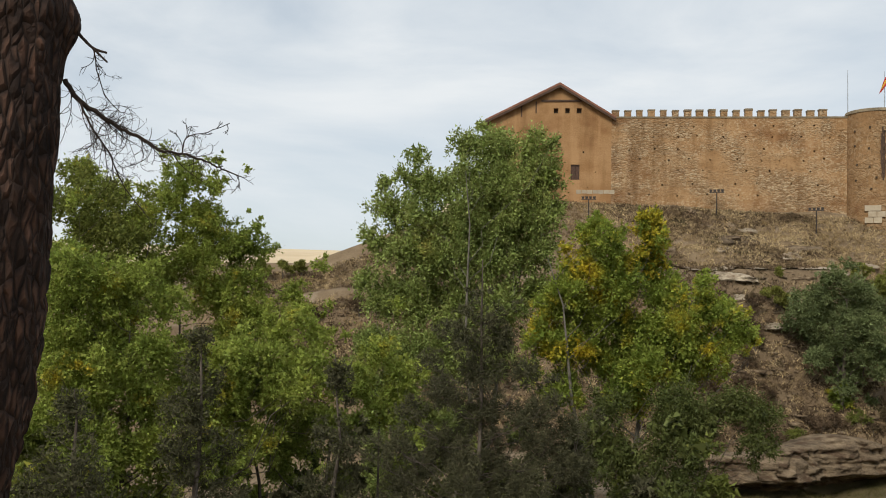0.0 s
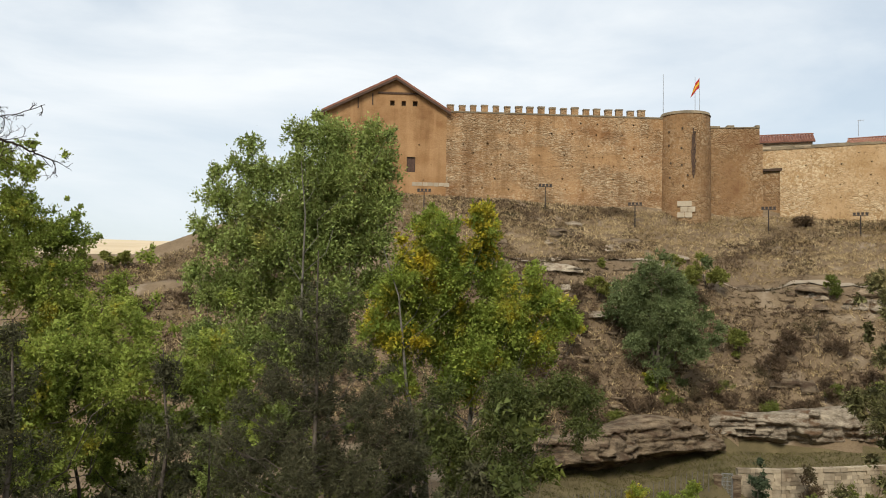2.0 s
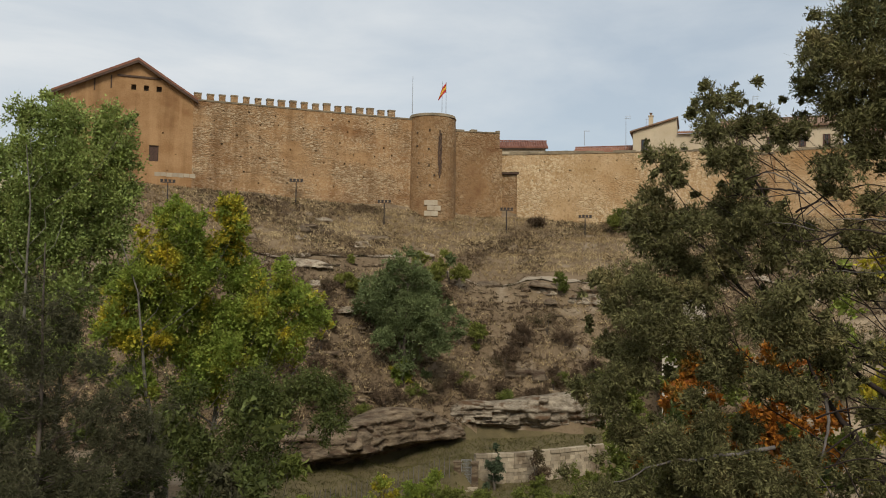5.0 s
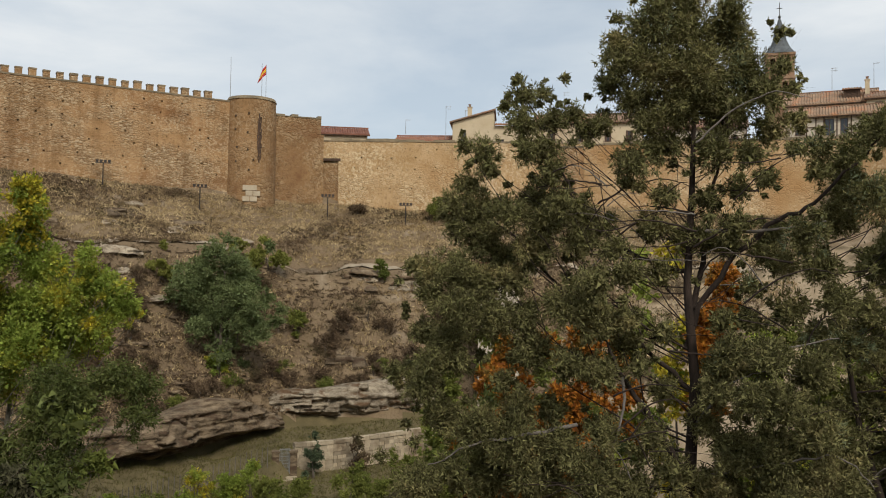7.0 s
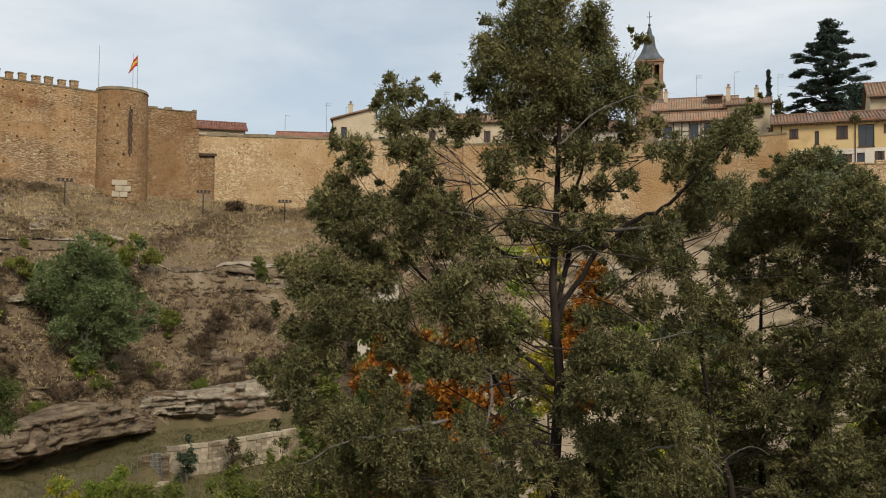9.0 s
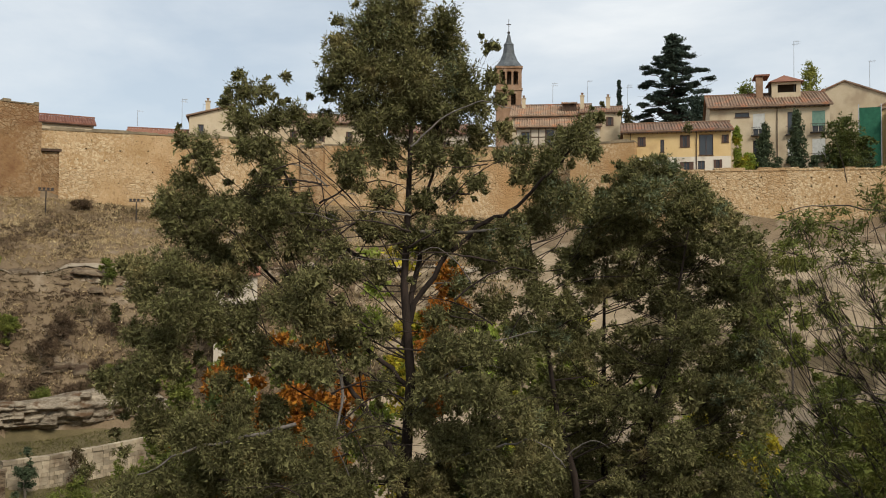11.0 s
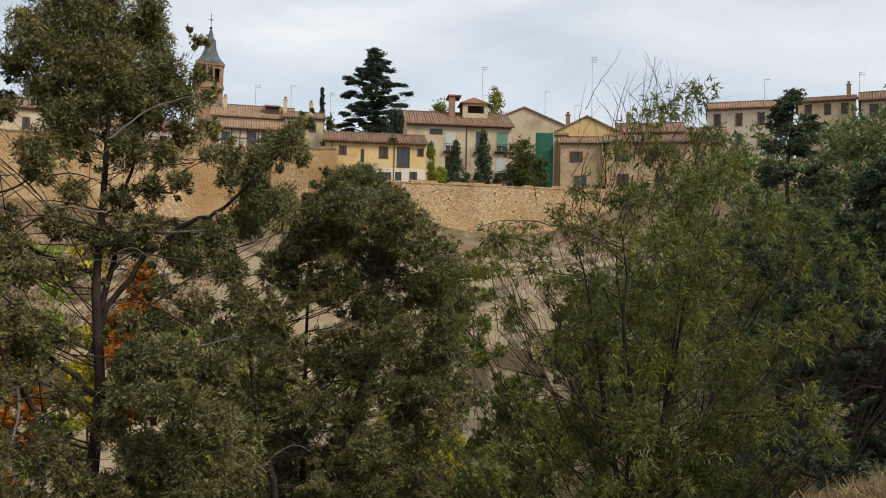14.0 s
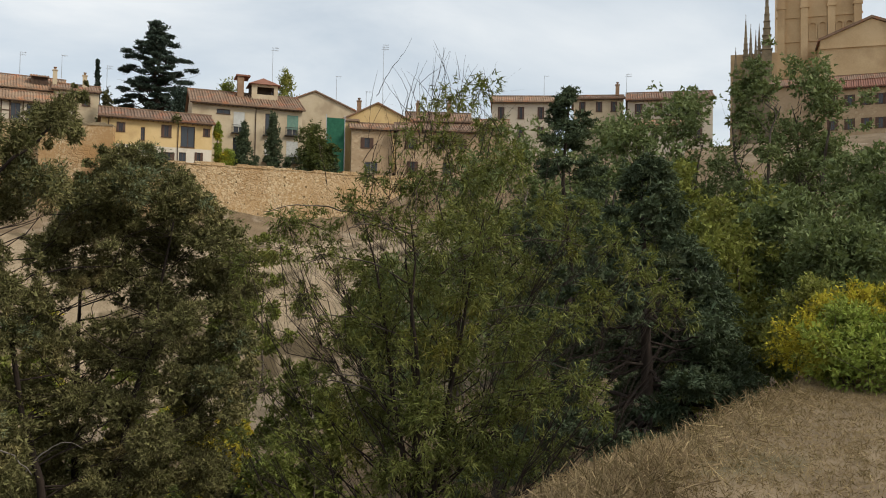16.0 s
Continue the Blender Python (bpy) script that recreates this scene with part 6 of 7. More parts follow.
tree("juniper_tree", "tall dark juniper with gaps and bare silvery lower branches", foot, 5.5 - foot.z, 0.19, with_satellites(cl0, 8, 1, 0.45), 450000, 0.084, "leaf_juniper", "bark_dark", 5, 0.34, limb_up=0.95, outward=True, twigs=3, bare=bare, per=24, tri=True, limbs_for=95, core=0.16,
     lean=(0.03, -0.05), limb_r=0.45, tuft=0.29, tall=1.35, extra_leaf=("leaf_juniper_grey", 9000, cl0[2:12:3] + cl0[106:134:3] + cl0[150:170:4], 0.075, "blue-grey juniper sprays"))

# the denser juniper beside it
az, d = 68.9, 21.0
foot = on_ground(az, d)
DENSE_JUNIPER_A = [(0.84, 2.69, 0.42), (0.46, 2.44, 0.42), (1.34, 2.55, 0.49), (1.84, 2.14, 0.49), (0.84, 1.9, 0.69), (0.07, 1.91, 0.49), (-0.19, 1.51, 0.62), (1.71, 1.49, 0.69), (2.33, 1.61, 0.49), (2.81, 1.35, 0.39),
                   (0.71, 0.97, 0.76), (2.69, 0.83, 0.62), (3.28, 0.96, 0.42), (1.71, 0.58, 0.76), (-0.32, 0.71, 0.62), (-0.84, 0.31, 0.62), (3.4, 0.32, 0.49), (0.46, 0.05, 0.69), (2.68, -0.06, 0.69), (3.63, -0.31, 0.42),
                   (1.58, -0.46, 0.69), (-0.97, -0.64, 0.62), (3.15, -0.82, 0.62), (2.07, -1.1, 0.69), (-0.32, -0.36, 0.49), (0.83, -1.26, 0.49), (-1.37, -1.45, 0.62), (-0.58, -1.7, 0.69), (0.33, -1.93, 0.62), (1.33, -1.9, 0.69)]
DENSE_JUNIPER_B = [(2.43, -1.86, 0.69), (3.39, -1.58, 0.55), (-1.1, -2.65, 0.69), (-0.06, -2.87, 0.69), (0.96, -3.09, 0.62), (1.95, -2.65, 0.62), (2.91, -2.61, 0.62), (3.61, -2.32, 0.42), (-1.5, -3.75, 0.69), (-0.45, -3.95, 0.76),
                   (0.58, -4.15, 0.69), (1.58, -3.83, 0.69), (2.55, -3.64, 0.69), (3.38, -3.34, 0.49), (-0.84, -4.9, 0.76), (0.45, -4.94, 0.69), (1.57, -4.72, 0.69), (2.66, -4.64, 0.69), (-1.77, -4.84, 0.62)]
cl = crown_clumps(DENSE_JUNIPER_A + DENSE_JUNIPER_B, az, d, foot.z, 12, 1.6, 2, 0.95)
tree("juniper_tree", "dense dark green juniper with a bluntly pointed crown", foot, 1.2 - foot.z, 0.15, with_satellites(cl, 14, 1, 0.5), 270000, 0.088, "leaf_juniper", "bark_dark", 15, 0.34, outward=True, twigs=2, per=24, tri=True, limb_r=0.6, limb_up=0.5, trunks=3, limbs_for=100,
     tuft=0.30, tall=0.8, extra_leaf=("leaf_juniper_grey", 8000, cl[2:9:2] + cl[26:40:5], 0.08, "blue-grey juniper sprays"))

# grey cypresses low in the foreground
for k, (az, d, top, rad, n, lo) in enumerate(((-15.6, 23.0, -0.9, 1.9, 22000, 1.0), (-6.8, 25.0, -1.8, 1.9, 26000, 1.0), (9.0, 26.0, -3.6, 2.2, 24000, 0.8), (-23, 22, -2.4, 2.0, 18000, 0.8))):
    foot = on_ground(az, d)
    H = top - foot.z
    cl = envelope(44, np.random.default_rng(40 + k), lo, H - 0.3, lambda h, R=rad: R * (1 - h) ** 0.8 + 0.18, 0.6, 0.6, 1.0)
    tree("cypress_tree", "thin grey-green cypress with a bare lower trunk", foot, H, 0.14, cl, int(n * 1.3), 0.095, "leaf_grey", "bark", 50 + k, 0.30, 0.7, True, 0, twigs=3, limb_up=0.5, loose=0.16, per=26, tri=True, group="grey cypresses")

az, d = 2.6, 24.0
foot = on_ground(az, d)
CYPRESS = [(-0.11, 0.04, 0.29), (-0.34, -0.44, 0.44), (0.3, -0.66, 0.48), (-0.48, -1.23, 0.67), (0.62, -1.36, 0.67), (-1.41, -1.88, 0.48), (0.01, -2.16, 0.82), (1.27, -2.13, 0.67), (-1.08, -2.82, 0.76), (0.19, -3.25, 0.87),
           (1.6, -3.21, 0.76), (-2.01, -3.31, 0.55), (-2.31, -4.25, 0.71), (-1.05, -4.22, 0.87), (0.37, -4.48, 0.92), (1.77, -4.29, 0.87), (2.54, -3.65, 0.6), (2.55, -4.73, 0.71), (-1.96, -5.33, 0.79), (-0.39, -5.44, 0.95),
           (1.16, -5.39, 0.95)]
cl = crown_clumps(CYPRESS, az, d, foot.z, 40, 1.0, 2, 0.9)
tree("cypress_tree", "broad grey-brown cypress with thin see-through sprays", foot, 1.0 - foot.z, 0.14, with_satellites(cl, 44, 1, 0.6), 90000, 0.09, "leaf_grey", "bark", 50, 0.25, outward=True, twigs=4, limb_up=0.5, per=26, tri=True, tuft=0.22, tall=1.3, core=0.04, group="grey cypresses")

# poplars
az, d = 2.0, 45.0
foot = on_ground(az, d)
POPLAR_A = [(0.39, 8.9, 0.53), (-0.34, 7.83, 1.04), (0.86, 7.55, 1.34), (2.95, 7.58, 1.34), (4.13, 8.2, 0.53), (3.57, 6.09, 1.34), (1.79, 5.76, 1.63), (-0.3, 5.73, 1.49), (-3.02, 7.19, 0.74), (-3.29, 5.97, 1.04),
            (-2.09, 5.69, 1.19), (-4.79, 5.8, 0.59), (-4.46, 4.45, 1.19), (-2.65, 3.88, 1.49), (-0.55, 3.62, 1.63), (1.53, 3.66, 1.63), (3.6, 4, 1.34), (4.48, 4.61, 0.59), (-5.16, 2.64, 1.04), (-3.5, 2.07, 1.49),
            (-1.4, 1.52, 1.63), (0.98, 1.57, 1.63), (3.04, 2.2, 1.34), (-5.85, 0.53, 0.89), (-4.64, -0.33, 1.34), (-2.84, -0.59, 1.49), (-0.76, -0.84, 1.63), (1.61, -0.49, 1.49), (3.36, 0.43, 0.89), (-5.17, -2.72, 1.34)]
POPLAR_B = [(-3.38, -2.97, 1.49), (-1.3, -3.21, 1.63), (-5.72, -4.5, 1.19), (-3.92, -5.04, 1.49), (0.77, -3.16, 1.49), (-5.06, -7.13, 1.34), (-2.69, -7.06, 1.49), (-4.4, -9.73, 1.49), (-0.92, -7.01, 1.49)]
cl = crown_clumps(POPLAR_A + POPLAR_B, az, d, foot.z, 21, 1.8, 2, 1.0)
tree("poplar_tree", "tall leafy green poplar with several pale stems", foot, 6.0 - foot.z, 0.17, cl, 185000, 0.135, "leaf_poplar", "bark_pale", 23, 0.8, twigs=3, limb_up=1.3, trunks=3, limb_r=0.7, per=30, tri=True, limbs_for=60, tuft=0.26, tall=1.7, core=0.06)

az, d = 11.3, 42.0
foot = on_ground(az, d)
YELLOW_POPLAR_A = [(1.66, 3.49, 0.78), (1.93, 2.67, 0.78), (1.41, 1.59, 1.05), (-0.74, 3.61, 0.61), (-1.27, 2.92, 0.83), (-0.19, 2.65, 0.97), (-0.98, 1.55, 1.11), (-2.35, 2.36, 0.42), (-2.34, 1.26, 0.69), (0.36, 0.76, 1.39),
                   (-2.04, -0.11, 1.25), (-3.13, -0.41, 0.97), (2.21, -0.02, 1.25), (4.15, 0.83, 0.61), (4.28, -0.23, 0.97), (5.3, -0.74, 0.97), (-0.69, -0.9, 1.53), (1.44, -1.65, 1.39), (3.26, -1.59, 1.39), (5.55, -1.78, 0.97),
                   (6.43, -1.89, 0.42), (-3.38, -2.07, 1.11), (-2.01, -2.57, 1.39), (-0.13, -3.04, 1.39), (1.72, -3.51, 1.39), (3.53, -3.17, 1.39), (4.8, -2.6, 0.97), (-3.9, -3.73, 0.83), (-2.25, -4.48, 1.11), (0.68, -4.62, 1.25)]
YELLOW_POPLAR_B = [(2.51, -4.8, 1.25), (-0.63, -5.21, 1.11), (-1.15, -6.85, 1.11), (0.44, -7.03, 1.11), (2.27, -6.66, 1.25), (3.54, -5.28, 1.11), (4.81, -4.44, 0.83), (5.82, -4.91, 0.97), (6.07, -6.2, 0.97), (2.54, -8.49, 1.39),
                   (0.46, -8.88, 1.11), (3.81, -7.89, 0.83)]
cl = crown_clumps(YELLOW_POPLAR_A, az, d, foot.z, 31, 1.6, 2, 1.0)
tree("poplar_tree", "green poplar with yellow autumn patches and pale stem", foot, 1.8 - foot.z, 0.19, cl, 112000, 0.135, "leaf_poplar_yellow", "bark_pale", 33, 0.8, twigs=3, per=30, tri=True, limbs_for=60, limb_up=1.1, trunks=2, limb_r=0.7,
     lean=(-0.3, 0), tuft=0.24, tall=1.4, core=0.06, extra_leaf=("leaf_yellow", 3600, [cl[0], cl[1], cl[0], cl[1], cl[2]], 0.15, "golden yellow leaves"))

# the poplar's lower rows as an added tree, their shade put into leaf colour
cl = crown_clumps(YELLOW_POPLAR_B, az, d - 3.0, foot.z, 36, 1.3, 2, 1.1)
tree("broadleaf_tree", "shade-dark lower foliage hanging under the yellowing poplar", on_ground(11.6, 39.5), -6.0 - foot.z, 0.12, cl, 46000, 0.13, "leaf_ivy", "bark", 37, 0.55, twigs=3, limb_up=0.9, per=30, tri=True, droop=0.5, tuft=0.26, tall=1.6)

# mixed broadleaf trees at the near end of the valley
VALLEY_TREE = [(0.06, 5.1, 1.06), (1.31, 4.67, 0.79), (-0.62, 3.79, 1.19), (0.87, 3.1, 1.32), (-4.17, 4.84, 0.92), (-4.57, 3.59, 1.06), (-3.21, 3.91, 1.19), (-2, 2.72, 1.32), (-3.83, 2.14, 1.32), (2.9, 2.16, 0.92),
               (3.25, 2.95, 0.4), (1.9, 1.86, 1.19), (0.44, 1.3, 1.59), (-1.22, 0.74, 1.32), (2.7, 0.34, 1.19), (3.68, 1.67, 0.53), (1.48, -0.2, 1.59), (3.26, -1.19, 1.19), (5.02, -0.12, 0.79), (5.32, -1.17, 0.79),
               (4.56, -1.95, 1.06), (2.53, -1.97, 1.45)]
GREEN_TREE = [(-1.74, 0.6, 0.89), (-0.66, 0.3, 0.89), (0.29, 0.16, 0.8), (-1.54, -0.54, 1.07), (-0.3, -0.86, 1.07), (0.95, -0.5, 0.8), (-1.79, -1.68, 1.07), (-0.57, -2.01, 1.07), (0.68, -1.85, 0.98), (1.83, -2.19, 0.89),
              (2.82, -2.2, 0.89), (-1.43, -3.15, 1.25), (0.1, -3.18, 1.25), (1.55, -3.54, 1.07), (2.86, -3.23, 1.07), (3.85, -2.21, 0.89), (4.58, -3.26, 0.89), (-1.07, -4.77, 1.43), (0.63, -4.85, 1.43), (2.25, -4.91, 1.25),
              (3.76, -4.8, 1.07), (5.29, -3.1, 0.8), (-2.21, -2.33, 0.71), (-2.43, -4.08, 0.89), (5.62, -2.22, 0.62)]
for k, (az, d, rows, mat, n) in enumerate((
        (-17.0, 40.0, VALLEY_TREE, "leaf_green", 70000),
        (-22.8, 36.0, [(-0.2, 4.2, .9), (0.9, 3.4, 1.0), (-1.2, 3.0, 1.1), (0.2, 2.0, 1.3), (1.6, 1.6, 1.2), (-1.8, 1.0, 1.2), (0.2, 0.2, 1.4), (1.9, -0.4, 1.3), (-1.0, -1.4, 1.4), (1.2, -2.2, 1.4), (-2.0, -3.0, 1.4)], "leaf_bush", 24000),
        (-20.0, 27.0, GREEN_TREE, "leaf_green", 84000),
        (-9.6, 29.0, [(0.0, -0.8, .6), (0.7, -1.5, .7), (-0.8, -1.6, .8), (-1.8, -2.3, .8), (0.0, -2.5, .9), (1.3, -2.9, .8), (-1.0, -3.5, 1.0), (0.9, -4.2, .9), (-2.3, -4.0, .9), (-0.2, -5.2, 1.1)], "leaf_green", 26000),
        (-4.0, 33.0, [(0.0, -2.2, .8), (1.0, -3.2, .9), (-1.0, -3.4, .9), (0.2, -4.4, 1.0), (-1.6, -5.4, 1.0), (1.2, -5.8, 1.0)], "leaf_green", 15000),
        (-26.5, 30.0, [(0.0, 2.0, 1.0), (1.0, 0.6, 1.2), (-1.0, 0.4, 1.2), (0.2, -1.0, 1.4), (1.2, -2.6, 1.4), (-1.0, -3.0, 1.4)], "leaf_green", 16000))):
    foot = on_ground(az, d)
    cl = crown_clumps(rows, az, d, foot.z, 60 + k, 1.3, 2, 0.95)
    tree("broadleaf_tree", ("tall green tree with yellowing leaves", "dull green bushy tree", "bright green tree flecked with yellow leaves", "small bright green tree", "small bright green tree", "bright green tree flecked with yellow leaves")[k] + " in the valley",
         foot, max(q[1] for q in rows) - foot.z - 1.5, 0.12, with_satellites(cl, 65 + k, 1, 0.55), int(n * 1.35), 0.115 if d > 32 else 0.095, mat, "bark", 70 + k, 0.7, 0.8, False, 0.1, twigs=2, tri=True, per=24, limbs_for=len(rows), limb_up=0.9, trunks=2 if k % 2 else 1, tuft=0.22, tall=1.2, core=0.07)

# understory at the foot of the valley trees
for k in range(38):
    q = np.random.default_rng(600 + k)
    az, d = -27 + k * 1.2 + q.normal(0, 0.5), q.uniform(26, 44)
    foot = on_ground(az, d)
    el = -7.5 - 2.0 * (k % 3) + q.normal(0, 0.7)
    H = max(1.6, rise(el, d) - foot.z)
    cl = envelope(18, q, 0.4, H, lambda h: 2.0 * (1 - h * h) ** 0.5 + 0.15, 0.75, 0.4, 0.9)
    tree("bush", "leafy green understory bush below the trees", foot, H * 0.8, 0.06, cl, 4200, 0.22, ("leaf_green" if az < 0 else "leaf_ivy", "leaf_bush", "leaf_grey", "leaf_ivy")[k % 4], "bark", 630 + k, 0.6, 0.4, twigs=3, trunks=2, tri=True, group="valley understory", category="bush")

# elm and bushes on the far slope
p = ground_hit(25.0, -5.6)
d = p.xy.length
cl = screen_clumps([(u * d / 57, z * d / 60, s * d / 54) for u, z, s in ((-0.6, 1.5, .9), (0.9, 1.0, .9), (-1.4, 0.4, 1.1), (0.3, 0.0, 1.3), (1.7, -0.2, 1.0), (-2.2, -1.0, 1.1), (-0.6, -1.4, 1.4), (1.2, -1.6, 1.3), (2.7, -1.8, .9), (-2.2, -2.6, 1.1), (-0.4, -3.0, 1.3), (1.4, -3.2, 1.1), (2.6, -3.4, .8), (-1.2, -4.2, 1.0), (0.4, -4.6, 1.0), (0.2, -5.4, .7))], 25.4, d, p.z, 5, 1.0, 1.2)
tree("elm_tree", "rounded dark bluish-green elm standing on the dry slope", p, 8.0, 0.2, with_satellites(cl, 82, 2, 0.6), 60000, 0.19, "leaf_elm", "bark", 81, 0.6, 0.4, twigs=3, tri=True, per=30, tuft=0.3, limbs_for=16, limb_up=0.8, trunks=3)
for k, (az, el, hh, w, mat, n, lab) in enumerate(((21.3, -0.6, 3.6, 1.5, "leaf_light", 7000, "light olive-green bush on the slope"), (28.0, 0.2, 3.6, 2.2, "leaf_light", 9000, "light olive-green bush on the slope"), (26.0, 0.4, 3.0, 1.6, "leaf_light", 5000, "light olive-green bush on the slope"), (35.3, -0.4, 2.0, 1.0, "leaf_bush", 2600, "small dull green bush by the path"),
                                                 (39.2, 3.9, 2.6, 2.2, "leaf_bush", 6000, "dark green bush at the wall's foot"), (41.0, 4.2, 2.2, 2.0, "leaf_bush", 5000, "dark green bush at the wall's foot"), (33.8, 4.0, 1.2, 1.6, "scrub", 3500, "brown scrub at the wall's foot"), (30.0, -4.2, 2.6, 1.4, "leaf_bush", 4000, "dull green bush on the slope"),
                                                 (25.0, -6.6, 2.4, 1.3, "leaf_poplar_yellow", 4500, "yellow-green bush below the elm"), (38.2, -7.0, 2.6, 2.2, "leaf_bush", 5000, "dull green bush above the rock"), (-10.6, 0.7, 2.0, 1.0, "leaf_light", 2500, "small shrub on the skyline"), (-9.4, 0.9, 1.8, 1.2, "leaf_light", 3000, "small shrub on the skyline"), (-12.0, 0.6, 2.2, 1.8, "leaf_light", 4500, "small shrub on the skyline"))):
    p = ground_hit(az, el)
    cl = envelope(9, np.random.default_rng(90 + k), 0.3, hh, lambda h, w=w: w * (1 - h * h) ** 0.5 + 0.1, 0.5 * w ** 0.5, 0.4, 0.9)
    tree("bush", lab, p - Vector((0, 0, 0.1)), hh * 0.8, 0.05, cl, n, 0.17, mat, "bark", 100 + k, 0.6, 0.5, twigs=3, tri=True, trunks=3, category="bush")

# dry brown bushes among the rocks
q = np.random.default_rng(55)
for k in range(34):
    az, el = (q.uniform(12, 41), q.uniform(-7.6, -0.8)) if k % 4 else (q.uniform(-11, 4), q.uniform(-6, -1))
    p = ground_hit(az, el)
    hh, w = q.uniform(0.9, 2.2), q.uniform(0.8, 1.8)
    cl = envelope(8, q, 0.2, hh, lambda h, w=w: w * (1 - h * h) ** 0.5 + 0.1, 0.5, 0.3, 0.8)
    tree("dry_bush", "leafless brown bush on the stony slope", p - Vector((0, 0, 0.1)), hh * 0.7, 0.04, cl, 1500, 0.42, "scrub", "bark", 700 + k, 0.10, 0.7, True, 0, twigs=4, trunks=3, tri=True, loose=0.3, tuft=0, group="dry slope bushes", category="bush")

for k in range(30):
    az = 15.5 + 24.5 * k / 29 + q.normal(0, 0.3)
    p = on_ground(az, float(np.interp(az, AZ, LEDGE_D)) + q.uniform(-0.6, 2.0))
    hh, w = q.uniform(0.8, 1.7), q.uniform(0.8, 1.6)
    cl = envelope(8, q, 0.2, hh, lambda h, w=w: w * (1 - h * h) ** 0.5 + 0.1, 0.5, 0.3, 0.8)
    tree("dry_bush", "low brown thorn bush along the top of the rock", p, hh * 0.7, 0.04, cl, 1800, 0.24, "scrub" if k % 4 else "leaf_bush", "bark", 760 + k, 0.16, twigs=4, trunks=3, tri=True, group="dry slope bushes", category="bush")

# shrubs of the valley garden
for k, (az, d, hh, w, mat, n, lab) in enumerate(((31.2, 66.6, 3.6, 0.7, "leaf_spruce", 5000, "slim dark green cypress in front of the garden wall"), (33.9, 68.0, 2.8, 1.0, "scrub", 4500, "brown leafless shrub by the garden wall"), (27.2, 62.0, 3.1, 1.7, "leaf_poplar_yellow", 7000, "yellow-green hedge bush below the rock"), (25.6, 61.0, 2.8, 1.6, "leaf_poplar_yellow", 6000, "yellow-green hedge bush below the rock"),
                                                (23.8, 60.0, 2.5, 1.5, "leaf_poplar_yellow", 5000, "yellow-green hedge bush below the rock"), (28.3, 60.0, 2.4, 1.6, "leaf_bush", 6000, "dark green garden shrub beside the lawn"), (34.0, 58.0, 3.0, 2.0, "leaf_bush", 8000, "dark green garden shrub beside the lawn"), (37.0, 60.0, 3.2, 2.4, "leaf_bush", 9000, "dark green garden shrub beside the lawn"), (40.0, 62.0, 3.2, 2.4, "leaf_bush", 9000, "dark green garden shrub beside the lawn"), (30.6, 56.0, 2.4, 2.0, "leaf_bush", 8000, "dark green garden shrub beside the lawn"), (21.0, 58.0, 2.2, 1.6, "leaf_bush", 6000, "dark green garden shrub beside the lawn"), (18.5, 57.0, 2.0, 1.6, "leaf_poplar_yellow", 6000, "yellow-green hedge bush below the rock"))):
    p = on_ground(az, d)
    cl = envelope(10, np.random.default_rng(130 + k), 0.3, hh, lambda h, w=w: w * (1 - h * h) ** 0.5 + 0.08, 0.5 * w ** 0.5, 0.4, 1.0)
    tree("bush", lab, p, hh * 0.8, 0.05, cl, n, 0.14, mat, "bark", 140 + k, 0.5, 0.5, twigs=3, tri=True, trunks=2, category="bush")

# autumn thicket behind the big juniper
for k, (az, d, top, w, mat, n) in enumerate(((42.5, 34, -3.0, 2.0, "leaf_orange", 15000), (46.5, 36, -2.2, 1.8, "leaf_orange", 13000), (51.0, 38, -2.2, 2.0, "leaf_orange", 13000), (57.5, 36, 0.4, 1.5, "leaf_orange", 13000), (60.5, 34, -1.6, 1.8, "leaf_poplar_yellow", 12000), (55.0, 37, 2.4, 1.1, "leaf_yellow", 6000), (52.5, 40, 1.4, 1.4, "leaf_green", 6000), (43.0, 58, -3.0, 2.6, "leaf_bush", 9000), (46.5, 60, -2.6, 2.4, "leaf_bush", 8000), (39.5, 56, -5.0, 2.2, "leaf_bush", 8000), (44.0, 38, -2.6, 1.9, "leaf_orange", 12000), (48.8, 37, -2.0, 1.8, "leaf_orange", 12000),
                                             (74.0, 32, -4.2, 2.2, "leaf_yellow", 16000), (70.0, 30, -5.4, 2.0, "leaf_yellow", 12000), (77.5, 34, -5.6, 2.2, "leaf_yellow", 10000), (40.5, 33, -4.8, 1.8, "leaf_bush", 9000), (63.5, 36, -2.4, 2.2, "leaf_bush", 12000), (83.0, 30, -3.6, 2.4, "leaf_bush", 14000), (62.5, 52, -1.0, 3.0, "leaf_bush", 9000), (66.0, 56, -2.0, 3.0, "leaf_poplar_yellow", 9000), (72.0, 54, -3.0, 3.0, "leaf_bush", 9000), (77.0, 58, 0.6, 3.0, "leaf_bush", 9000), (81.0, 50, -1.4, 2.8, "leaf_bush", 9000), (79.0, 70, 3.4, 2.6, "leaf_bush", 7000), (85.5, 62, 3.0, 3.0, "leaf_bush", 8000), (49.0, 30, -5.4, 2.2, "leaf_orange", 9000))):
    foot = on_ground(az, d)
    H = top - foot.z
    cl = envelope(20, np.random.default_rng(160 + k), H * 0.25, H, lambda h, w=w: w * (1 - h ** 1.6) ** 0.6 * (0.6 + 0.4 * min(1, h * 3)) + 0.15, 0.75, 0.35, 0.9)
